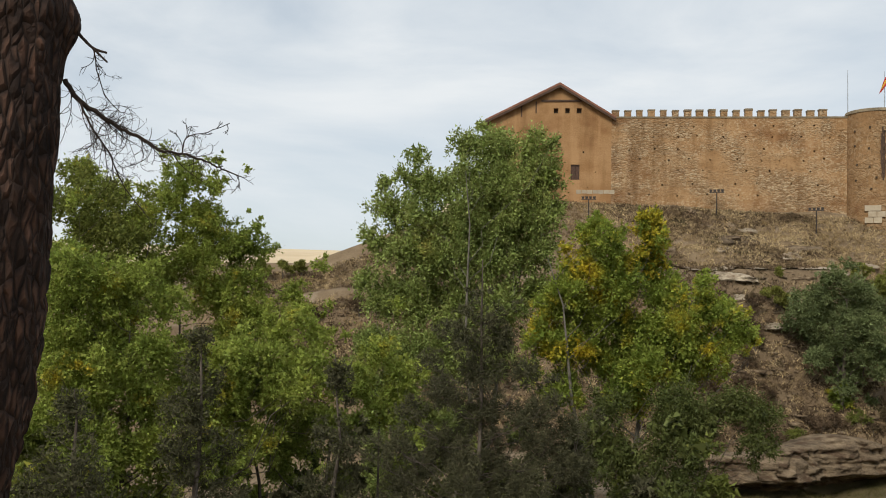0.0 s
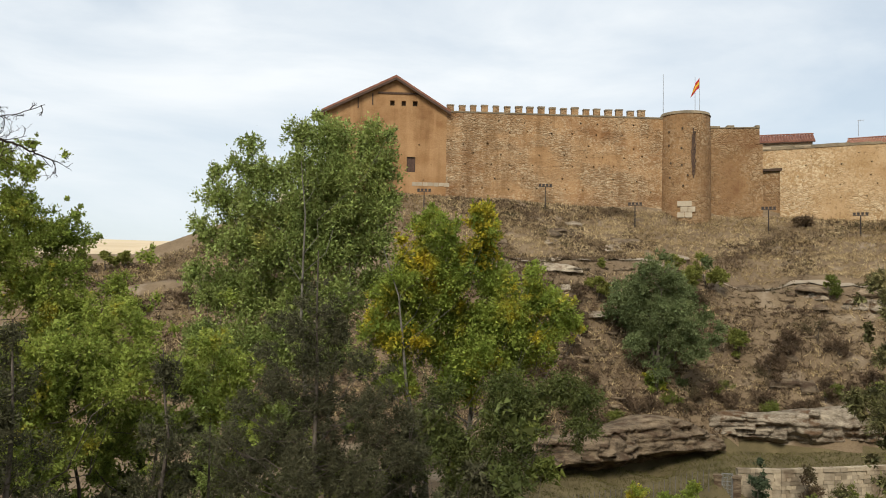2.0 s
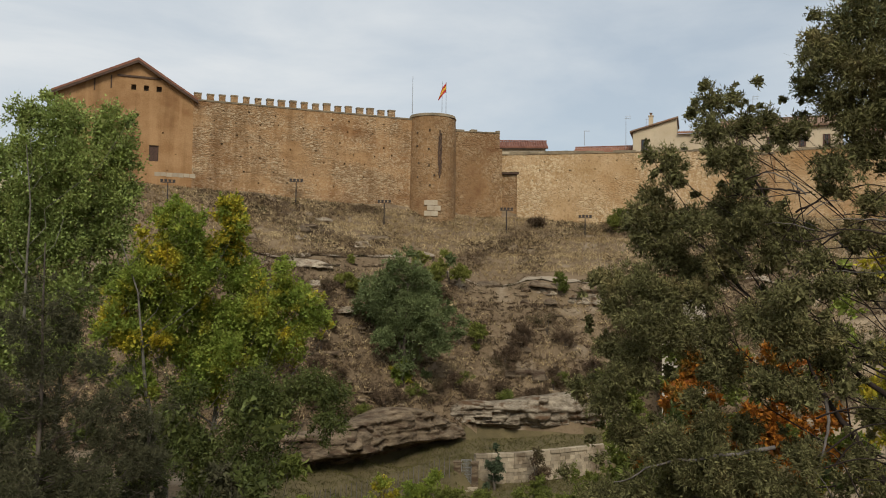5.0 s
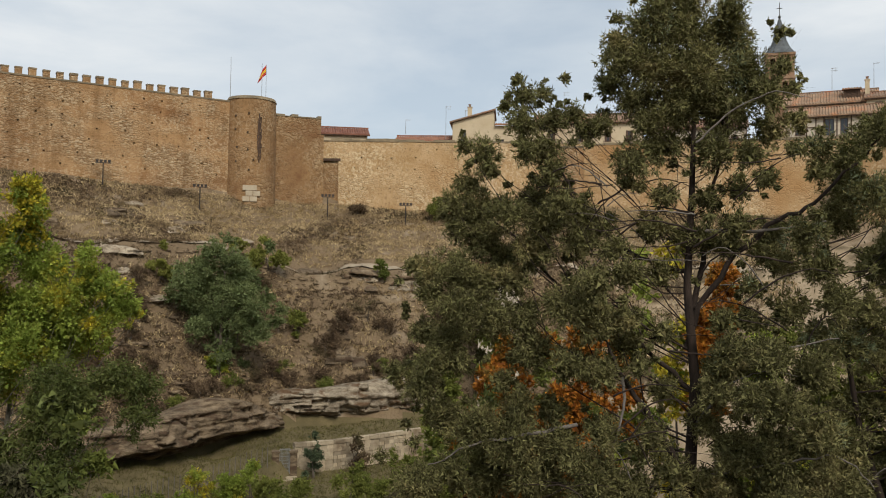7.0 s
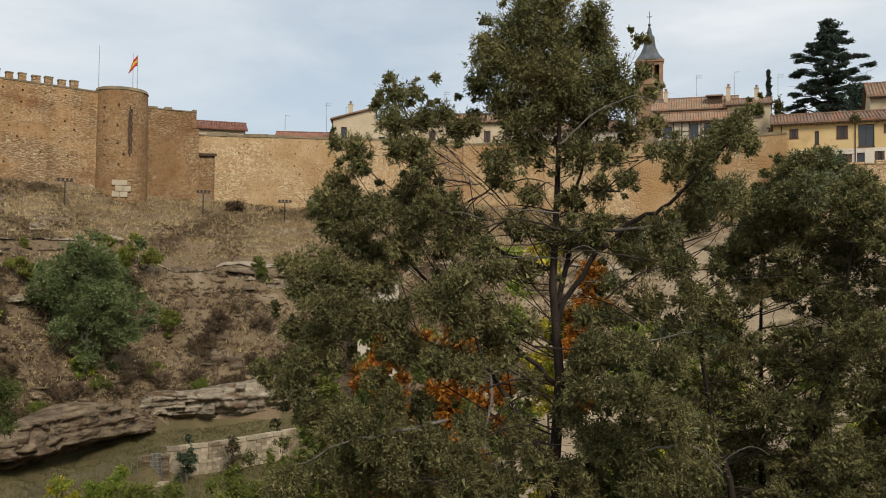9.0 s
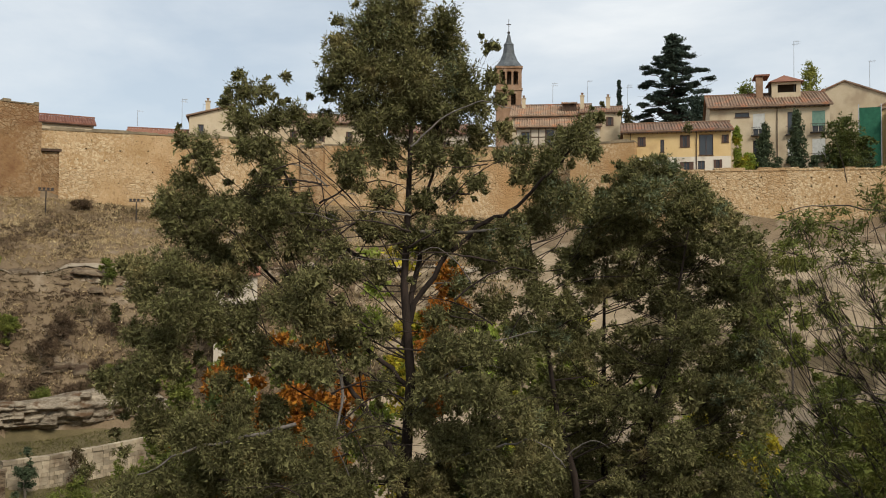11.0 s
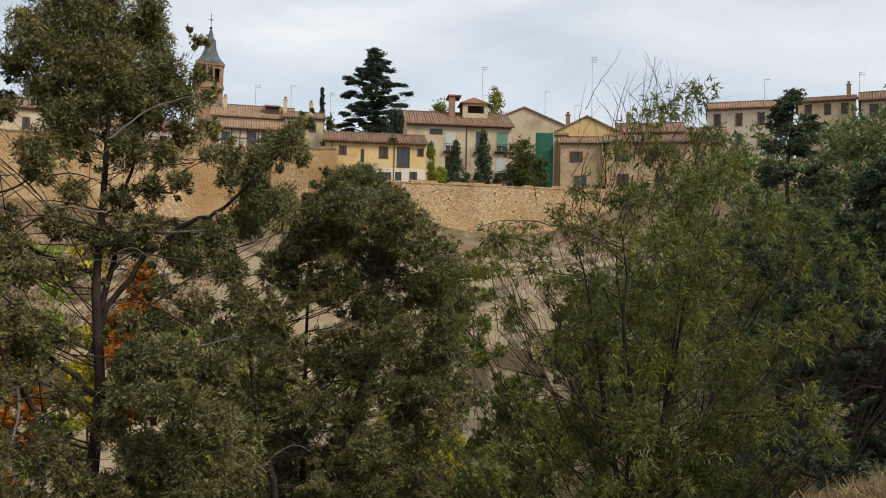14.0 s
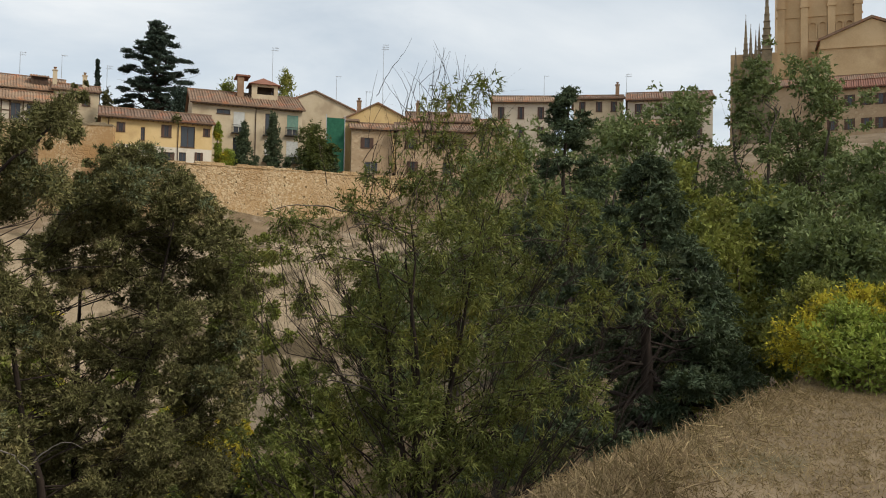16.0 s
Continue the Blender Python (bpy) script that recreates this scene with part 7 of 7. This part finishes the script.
    tree("broadleaf_tree", {"leaf_orange": "tree in rust-orange autumn leaf", "leaf_yellow": "tree in bright yellow autumn leaf"}.get(mat, "green valley tree with a loose crown") + " behind the junipers", foot, H * 0.8, 0.10, cl, int(n * 0.7), 0.21, mat, "bark", 180 + k, 0.7, 0.3, twigs=3, tri=True, limb_up=0.9)

# undergrowth between the junipers
q = np.random.default_rng(820)
for k in range(20):
    az, d = 42.5 + 2.0 * k + q.normal(0, 0.4), q.uniform(23, 30)
    foot = on_ground(az, d)
    H = max(1.5, rise(-6.5 - 2.2 * (k % 3) - (1.2 if az > 60 else 0), d) - foot.z)
    cl = envelope(20, q, 0.3, H, lambda h: 1.7 * (1 - h * h) ** 0.5 + 0.15, 0.6, 0.4, 0.9)
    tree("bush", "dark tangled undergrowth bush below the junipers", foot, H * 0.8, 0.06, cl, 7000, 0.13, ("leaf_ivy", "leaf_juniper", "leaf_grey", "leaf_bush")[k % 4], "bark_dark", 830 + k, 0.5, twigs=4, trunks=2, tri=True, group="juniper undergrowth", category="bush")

# the almond in front, thin and twiggy
az, d = 91.2, 10.5
foot = on_ground(az, d)
ALMOND_A = [(0.33, 2.12, 0.24), (-0.01, 1.98, 0.21), (0.6, 2.27, 0.17), (-0.27, 1.64, 0.28), (0.21, 1.58, 0.35), (0.75, 1.72, 0.31), (-0.67, 1.22, 0.24), (-0.12, 1.03, 0.42), (0.49, 1.04, 0.42), (1.02, 1.32, 0.35),
            (-0.93, 0.81, 0.28), (-0.45, 0.61, 0.42), (0.16, 0.42, 0.49), (0.77, 0.5, 0.42), (1.3, 0.78, 0.35), (-1.33, 0.6, 0.21), (-1.67, 0.59, 0.17), (-1.74, 0.32, 0.21), (-1.26, 0.26, 0.31), (-0.78, -0, 0.42),
            (-0.17, -0.19, 0.52), (0.51, -0.18, 0.52), (1.11, 0.03, 0.45), (1.64, 0.38, 0.31), (1.84, 0.79, 0.24), (2.25, 0.46, 0.31), (2.52, 0.13, 0.31), (2.79, -0.14, 0.28), (3, -0.4, 0.17), (-1.45, -0.28, 0.24)]
ALMOND_B = [(-1.03, -0.68, 0.42), (-0.36, -0.87, 0.55), (0.32, -0.99, 0.55), (0.99, -0.78, 0.52), (1.59, -0.5, 0.42), (2.06, -0.29, 0.38), (-1.29, -1.22, 0.38), (-0.68, -1.55, 0.52), (-0, -1.73, 0.55), (0.67, -1.72, 0.55),
            (1.27, -1.44, 0.49), (1.8, -1.23, 0.38), (2.01, -1.62, 0.28), (-1.54, -1.96, 0.35), (-1, -2.22, 0.49), (-0.32, -2.4, 0.52), (0.35, -2.39, 0.52), (1.01, -2.18, 0.45), (1.54, -2.03, 0.31), (-2.05, -0.5, 0.21),
            (-2.14, 0.11, 0.17), (-1.9, -1.37, 0.28), (-2.15, -1.98, 0.28)]
cl = crown_clumps(ALMOND_A + ALMOND_B, az, d, foot.z, 41, 0.7, 2, 0.95)
rr = np.random.default_rng(77)
bare = []
for k in range(90):
    u0, z0 = rr.normal(0, 0.6), rr.uniform(-0.2, 2.1)
    du, dz = rr.normal(0.05, 0.25), rr.uniform(0.35, 0.75)
    v = rr.normal(0, 0.35)
    pts = [(u0, v, z0), (u0 + du * 0.35, v, z0 + dz * 0.4), (u0 + du * 0.75, v + 0.05, z0 + dz * 0.75), (u0 + du, v + 0.05, min(3.05, z0 + dz))]
    bare.append((local(az, pts, foot.z), rr.uniform(0.003, 0.006), "bark_dark"))
for k in range(40):
    u0, z0, dz, du = rr.normal(0, 0.4), rr.uniform(1.5, 2.4), rr.uniform(0.25, 0.65), rr.normal(0, 0.18)
    bare.append((local(az, [(u0, 0.0, z0), (u0 + du * 0.4, 0.03, z0 + dz * 0.5), (u0 + du, 0.05, min(3.05, z0 + dz))], foot.z), 0.0035, "bark_dark"))
for k in range(14):
    z0, s = rr.uniform(-1.8, 0.6), rr.choice((-1, 1))
    L = rr.uniform(0.9, 1.9)
    pts = [(0.1 * s, 0, z0), (s * L * 0.4, -0.2, z0 + 0.25), (s * L * 0.75, -0.3, z0 + 0.35), (s * L, -0.4, z0 + 0.25)]
    bare.append((local(az, pts, foot.z), rr.uniform(0.010, 0.016), "bark"))
tree("almond_tree", "thin twiggy almond with narrow leaves and bare top shoots", foot, 0.7 - foot.z, 0.05, [(*c[:3], max(0.27, c[3]), max(0.25, c[4])) for c in cl], 58000, 0.085, "leaf_almond", "bark_dark", 42, 0.20, 0.5, False, 0.5, twigs=18, limb_up=1.2, trunks=5, bare=bare, per=26, limbs_for=len(cl), limb_r=0.7, tuft=0.22, tall=1.2, core=0.0)

# conifers and broadleaf trees at the right-hand end of the valley
for k, (az, d, top, rad, mat, n, lab) in enumerate(((99.4, 24.0, 5.3, 3.0, "leaf_spruce", 60000, "dark pointed spruce behind the almond"), (104.6, 18.5, 2.6, 2.6, "leaf_spruce", 62000, "dark blue-green conifer with drooping boughs"), (107.6, 20.0, 0.8, 1.7, "leaf_spruce", 34000, "dark blue-green conifer with drooping boughs"))):
    foot = on_ground(az, d)
    H = top - foot.z
    cl = []
    q = np.random.default_rng(200 + k)
    for i in range(130):
        h = q.random() ** 0.8
        R = rad * (1 - h) ** 0.8 * q.uniform(0.55, 1.05) + 0.1
        a = q.uniform(0, 2 * math.pi)
        cl.append((R * math.cos(a), R * math.sin(a), 0.5 + h * (H - 0.6), 0.55 * (1 - 0.45 * h), 0.27 * (1 - 0.3 * h)))
    tree("conifer_tree", lab, foot, H, 0.16, cl, int(n * 0.95), 0.125, mat, "bark_dark", 210 + k, 0.3, 0.0, True, 0.2, twigs=1, tri=True, per=16, reach=1.5, limb_up=-0.1, limbs_for=70, tuft=0.34, core=0.14, category="conifer")
for k, (az, d, top, rad, z_lo, mat, n, size, lab) in enumerate(((110.6, 58.0, 14.2, 3.2, -2, "leaf_elm", 18000, 0.24, "tall open grey-green tree below the cathedral"), (114.0, 60.0, 14.8, 3.6, -2, "leaf_elm", 20000, 0.24, "tall open grey-green tree below the cathedral"), (117.3, 46.0, 6.6, 3.8, -5, "leaf_elm", 34000, 0.2, "dull green broad tree in the valley"), (106.0, 36.0, 5.0, 2.6, -7, "leaf_light", 30000, 0.17, "light green feathery tree in the valley"),
                                                               (109.0, 32.0, 2.9, 3.0, -7, "leaf_light", 40000, 0.16, "dull green leafy tree below the bank"), (112.5, 34.0, 3.4, 3.0, -7, "leaf_elm", 36000, 0.17, "dull green leafy tree below the bank"), (115.8, 30.0, 2.2, 2.6, -6, "leaf_elm", 28000, 0.16, "dull green broad tree in the valley"), (103.0, 44.0, 8.4, 3.0, -7, "leaf_elm", 26000, 0.2, "dull green broad tree in the valley"), (95.0, 40.0, 7.2, 3.4, -9, "leaf_elm", 30000, 0.19, "dull green broad tree in the valley"),
                                                               (98.0, 60.0, 11.0, 3.8, -6, "leaf_elm", 22000, 0.25, "dull green broad tree in the valley"), (106.5, 62.0, 12.8, 4.0, -4, "leaf_elm", 24000, 0.25, "dull green broad tree in the valley"), (87.5, 46.0, 1.0, 3.4, -9, "leaf_elm", 22000, 0.2, "dull green broad tree in the valley"), (92.0, 58.0, 9.0, 3.4, -6, "leaf_elm", 20000, 0.22, "dull green broad tree in the valley"), (101.5, 66.0, 11.8, 3.6, -3, "leaf_elm", 20000, 0.24, "dull green broad tree in the valley"), (120.0, 40.0, 6.0, 3.6, -5, "leaf_elm", 26000, 0.2, "dull green broad tree in the valley"))):
    foot = on_ground(az, d)
    H = top - foot.z
    lo = max(0.1 * H, z_lo - foot.z)
    rad *= 1.2 if d > 38 and 90 < az < 109 else 1.0
    cl = envelope(44, np.random.default_rng(230 + k), lo, H - 0.3, lambda h, R=rad: R * (1 - h ** 2.0) ** 0.6 * (0.55 + 0.45 * min(1, h * 2.5)) + 0.2, 0.38 * rad ** 0.9, 0.45, 0.85)
    tree("broadleaf_tree", lab, foot, H * 0.8, 0.016 * H, with_satellites(cl, 250 + k, 1, 0.7), int(n * 0.62), size * 1.0, mat, "bark", 260 + k, 0.65, 0.4, twigs=2, tri=True, per=26, loose=0.22, limbs_for=len(cl), limb_up=0.9, trunks=2)
for k, (az, d, w, mat, n) in enumerate(((115.6, 17.6, 1.3, "leaf_yellow", 16000), (118.2, 18.5, 1.7, "leaf_yellow", 16000), (114.6, 19.5, 1.1, "leaf_light", 12000), (121.0, 18.0, 1.8, "leaf_yellow", 10000), (116.6, 15.9, 0.9, "leaf_green", 12000), (119.8, 15.6, 1.1, "leaf_green", 9000))):
    foot = on_ground(az, d)
    top = -0.1 - 0.5 * (k > 3) - 0.3 * (k == 0)
    H = top - foot.z
    cl = envelope(22, np.random.default_rng(300 + k), 0.3, H, lambda h, w=w: w * (1 - h ** 2) ** 0.6 + 0.1, 0.5, 0.4, 0.9)
    tree("bush", "bushy shrub turning bright yellow at the bank's edge" if mat == "leaf_yellow" else "leafy green shrub at the bank's edge", foot, H * 0.85, 0.06, cl, n, 0.075, mat, "bark", 310 + k, 0.55, twigs=4, trunks=3, category="bush")

# cedar, cypress and garden shrubs among the houses
az, d = 71.8, 150.0
foot = polar(az, d, 22.0)
q = np.random.default_rng(6)
cl = []
for i in range(150):
    h = q.random() ** 0.8
    R = 7.3 * (1 - h) ** 0.5 * (0.82 + 0.18 * min(1, 5 * h)) + 0.4
    tier = round(h * 11) / 11
    a = q.uniform(0, 2 * math.pi)
    rad = R * q.uniform(0.25, 1.0) * (0.88 + 0.75 * wobble(tier * 9.0, math.cos(a) * 1.3, 0.9, 4.0))
    cl.append((rad * math.cos(a), rad * math.sin(a), 4.0 + tier * 15.2 + q.normal(0, 0.55) - 0.05 * rad, 1.25 * (0.55 + 0.45 * R / 7), 0.34))
tree("cedar_tree", "big dark cedar with flat layered boughs", foot, 19.6, 0.6, cl, 46000, 0.42, "leaf_cedar", "bark_dark", 7, 0.45, 0.25, False, 0, twigs=2, tri=True, per=26, tuft=0.34, limb_up=0.15)
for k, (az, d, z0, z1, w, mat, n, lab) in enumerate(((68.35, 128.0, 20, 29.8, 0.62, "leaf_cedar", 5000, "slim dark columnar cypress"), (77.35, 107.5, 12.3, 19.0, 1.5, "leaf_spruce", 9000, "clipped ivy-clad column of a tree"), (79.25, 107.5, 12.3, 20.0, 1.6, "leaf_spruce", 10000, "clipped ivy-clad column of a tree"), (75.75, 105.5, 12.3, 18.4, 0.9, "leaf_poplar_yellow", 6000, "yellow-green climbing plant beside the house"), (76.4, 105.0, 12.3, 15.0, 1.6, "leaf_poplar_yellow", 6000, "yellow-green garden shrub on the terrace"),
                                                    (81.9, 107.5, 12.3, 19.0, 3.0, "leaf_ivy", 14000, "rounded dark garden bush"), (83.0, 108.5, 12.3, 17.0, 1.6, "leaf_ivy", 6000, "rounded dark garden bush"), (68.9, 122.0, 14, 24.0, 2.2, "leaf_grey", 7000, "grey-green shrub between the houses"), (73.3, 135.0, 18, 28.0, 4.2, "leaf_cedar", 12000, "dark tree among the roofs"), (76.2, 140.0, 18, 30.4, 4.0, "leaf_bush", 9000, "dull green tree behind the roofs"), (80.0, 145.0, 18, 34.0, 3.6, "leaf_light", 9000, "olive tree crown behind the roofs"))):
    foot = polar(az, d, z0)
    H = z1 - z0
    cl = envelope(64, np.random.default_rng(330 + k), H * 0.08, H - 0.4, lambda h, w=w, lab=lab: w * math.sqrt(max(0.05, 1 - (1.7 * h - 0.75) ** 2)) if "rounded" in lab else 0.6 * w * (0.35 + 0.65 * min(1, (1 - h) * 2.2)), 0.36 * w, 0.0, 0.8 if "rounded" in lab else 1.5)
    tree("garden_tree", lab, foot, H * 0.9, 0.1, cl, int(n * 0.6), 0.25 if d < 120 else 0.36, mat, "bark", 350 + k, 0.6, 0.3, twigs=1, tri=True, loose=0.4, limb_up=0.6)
for k in range(7):
    foot = polar(77.0 + k * 1.05, 105.3 + k * 0.45, 12.3)
    cl = envelope(8, np.random.default_rng(380 + k), 0.2, 2.0, lambda h: 1.1 * (1 - h * h) ** 0.5 + 0.1, 0.55, 0.2, 0.9)
    tree("hedge_bush", "low dark hedge bush along the terrace", foot, 1.0, 0.04, cl, 2600, 0.18, "leaf_spruce", "bark", 390 + k, 0.5, twigs=2, group="terrace hedge", category="bush")
net = thing("scaffold_net", "green scaffolding net on the side of a house", "netting")
part("net", boxes(frame_at(83.35, 111.0, 72.0), (-1.2, 1.1, 0, 0.1, 13.0, 20.4)), "green_net", net)
part("scaffold_pole", boxes(frame_at(83.35, 111.0, 72.0), (-1.3, -1.2, 0, 0.1, 12.3, 20.8)), "galvanised", net)
part("scaffold_pole", boxes(frame_at(83.35, 111.0, 72.0), (1.1, 1.2, 0, 0.1, 12.3, 20.8)), "galvanised", net)


# ---- the pine beside the viewer ----
def near_pine():
    r = np.random.default_rng(9)
    t = thing("pine_tree", "close pine trunk with thick plated bark and a dead twiggy branch", "tree")
    az0, d = -27.2, 3.3
    a = radians(-24.0)
    across, away = np.array([math.cos(a), -math.sin(a), 0]), np.array([math.sin(a), math.cos(a), 0])
    at_ = lambda az, el, dd=d: np.array(polar(az, dd, rise(el, dd)))
    edge = ((-29.5, -30), (-26.9, -12), (-25.7, -7.2), (-25.0, -1.5), (-24.7, 5.0), (-24.45, 13.0), (-24.3, 22), (-24.4, 36), (-24.6, 50))
    half = math.degrees(math.atan(0.245 / d))
    path = [at_(az - half, el) for az, el in edge]
    zs = np.array([p[2] for p in path])
    n, m = 300, 110
    V = []
    for i in range(n):
        z = zs[0] + (zs[-1] - zs[0]) * i / (n - 1)
        c = np.array([np.interp(z, zs, [p[k] for p in path]) for k in range(3)])
        for j in range(m):
            th = 2 * math.pi * j / m
            rad = 0.248 - 0.012 * z
            w, _ = noise.voronoi(Vector((math.cos(th) * 8.5 + 0.8 * wobble(th, z, 2), math.sin(th) * 8.5, z * 7.0 + 0.8 * wobble(th, z, 3, 2))))
            plate = min(1.0, max(0.0, (w[1] - w[0]) * 3.2))
            rad += 0.013 * plate + 0.009 * wobble(th * 4, z * 9, 1.2, 5) + 0.02 * wobble(th, z, 1.1, 8)
            rad *= 1.0 if i < n - 1 else 0.02
            rad += 0.062 * math.exp(-((z - 0.93) / 0.09) ** 2) * max(0, math.cos(th - radians(24)))
            V.append(c + rad * (math.cos(th) * across + math.sin(th) * away))
    F = [(i * m + j, i * m + (j + 1) % m, (i + 1) * m + (j + 1) % m, (i + 1) * m + j) for i in range(n - 1) for j in range(m)]
    part("trunk", mesh_np("trunk", V, F), "bark_pine", t, "red-brown plated pine bark", smooth=True)
    pieces = []

    def bough(points, w0, w1, dd=3.22):
        P = wiggle([at_(a_, e_, dd) for a_, e_ in points], r, 5, 0.006)
        pieces.append(tube(P, np.linspace(w0, w1, len(P)), 6))
        return P

    def twig(p, g, L, w, depth):
        """A thin twig that curves as it goes, with finer ones on it."""
        n_ = 8
        P = [np.asarray(p, float)]
        turn = r.normal(0, 0.22, 3)
        for i_ in range(n_):
            g = g + turn * 0.8 + r.normal(0, 0.10, 3)
            g = g / np.linalg.norm(g)
            P.append(P[-1] + g * L / n_)
        pieces.append(tube(P, np.linspace(w, w * 0.45, n_ + 1), 3))
        if depth:
            for i_ in range(3):
                k_ = int(r.integers(2, n_))
                twig(P[k_], g + r.normal(0, 0.6, 3), L * r.uniform(0.35, 0.6), w * 0.65, depth - 1)

    down = np.array([0.0, 0.0, -1.0])
    main = bough(((-24.33, 12.54), (-23.47, 11.34), (-21.94, 10.45), (-20.91, 9.84), (-19.70, 9.40), (-18.63, 8.76), (-17.22, 8.59), (-15.77, 8.23), (-14.67, 7.74), (-13.47, 7.34)), 0.0095, 0.0020)
    second = bough(((-17.22, 8.59), (-17.11, 9.43), (-16.69, 9.82), (-15.66, 10.09), (-14.32, 10.74)), 0.0028, 0.0012)
    lower = bough(((-23.47, 11.34), (-22.58, 9.68), (-21.52, 8.18), (-20.60, 6.26), (-19.34, 4.70)), 0.0042, 0.0014, 3.15)
    bough(((-23.64, 15.31), (-22.87, 14.62), (-21.97, 14.38)), 0.0060, 0.0040), bough(((-22.87, 14.62), (-21.92, 13.82)), 0.0050, 0.0030)
    hanging = bough(((-22.75, 14.46), (-22.48, 13.20), (-22.00, 11.85), (-21.04, 10.89)), 0.0024, 0.0014)
    for P, n_, length, sink in ((main, 54, 0.17, 0.55), (second, 9, 0.07, -0.1), (lower, 22, 0.14, 0.5), (hanging, 8, 0.08, 0.4)):
        for k in range(n_):
            i_ = int(r.integers(1, len(P) - 1)) if k % 3 else int(len(P) * 0.55 * r.random()) + 1
            e = P[i_] - P[i_ - 1]
            e /= np.linalg.norm(e)
            late = i_ / len(P)
            g = e * r.uniform(0.2, 0.9) + down * r.normal(sink * (1 - 0.8 * late), 0.45) + away * r.normal(0, 0.35)
            twig(P[i_], g / np.linalg.norm(g), length * r.uniform(0.5, 1.25) * (1.1 - 0.5 * late), r.uniform(0.0012, 0.0022), 1 if k % 2 else 2)
    part("dead_branch", mesh_np("dead_branch", *joined(pieces)), "bark_dark", t, "bare dead branch with fine twigs", smooth=True)


near_pine()


# ---- grass and scrub ----
def scatter(name, label, n, az, dist, keep, size, mat, aspect, up, seed, blades=4, category="grass"):
    r = np.random.default_rng(seed)
    C = []
    while len(C) < n:
        a, d = r.uniform(*az), math.sqrt(r.uniform(dist[0] ** 2, dist[1] ** 2))
        p = polar(a, d)
        if not keep(a, d, p, r):
            continue
        z = ground_z(p.x, p.y)
        C.append((p.x, p.y, z))
    C = np.repeat(np.array(C), blades, 0)
    C += r.normal(0, size * 0.3, C.shape) * np.array([1, 1, 0.1])
    C[:, 2] += size * 0.35
    V, F = leaves(C, r, size, aspect, up, tri=True)
    tagged(part(name, mesh_np(name, V, F), mat), label, category, kind="stuff")


base_of = lambda a: float(np.interp(a, AZ, BASE_D)) - 0.3
toe_of = lambda a: float(np.interp(a, AZ, LEDGE_D))
patch = lambda p, s, seed: wobble(p.x, p.y, s, seed)
scatter("dry_grass", "dry straw-coloured grass tufts over the slope", 30000, (-16, 62), (66, 109), lambda a, d, p, r: toe_of(a) < d < base_of(a) and not -2.3 < d - float(np.interp(a, AZ, PATH_D)) < 1.5 and patch(p, 0.12, 4) > r.uniform(-0.9, 0.3) + (-0.3 if d > float(np.interp(a, AZ, PATH_D)) else 0.05), 0.48, "straw", 0.14, 1.2, 500, 6)
scatter("brown_scrub", "low brown thorny scrub over the slope", 26000, (-14, 60), (62, 108), lambda a, d, p, r: toe_of(a) - 2 < d < base_of(a) and patch(p, 0.22, 11) > r.uniform(-0.45, 0.45) + (-0.25 if d < float(np.interp(a, AZ, PATH_D)) - 3 else 0.22), 0.50, "scrub", 0.16, 0.7, 501, 5, "scrub")
scatter("lawn_grass", "rough green and straw grass below the rock", 16000, (14, 46), (56, 79), lambda a, d, p, r: d < toe_of(a) - 3, 0.28, "lawn_blade", 0.10, 1.2, 502, 3)
q_of = lambda p: (p.x - EDGE_P.x) * EDGE_N.x + (p.y - EDGE_P.y) * EDGE_N.y
scatter("bank_grass", "short trampled dry grass on the bank", 20000, (94, 128), (4.5, 17), lambda a, d, p, r: q_of(p) < 0.6, 0.075, "bank_straw", 0.10, 0.5, 503, 3)
scatter("tall_dry_grass", "tall tangled dry grass along the bank's edge", 1900, (86, 116), (5.0, 14), lambda a, d, p, r: -0.4 < q_of(p) < 1.0 and r.random() < (1 if 100 < a < 107 else 0.1), 0.34, "bank_straw", 0.03, 0.7, 504, 6)
scatter("bank_scrub", "brown scrub and fallen twigs on the near slope", 7000, (-30, 120), (8, 45), lambda a, d, p, r: q_of(p) > 0.8, 0.35, "scrub", 0.25, 0.6, 505, 5, "scrub")
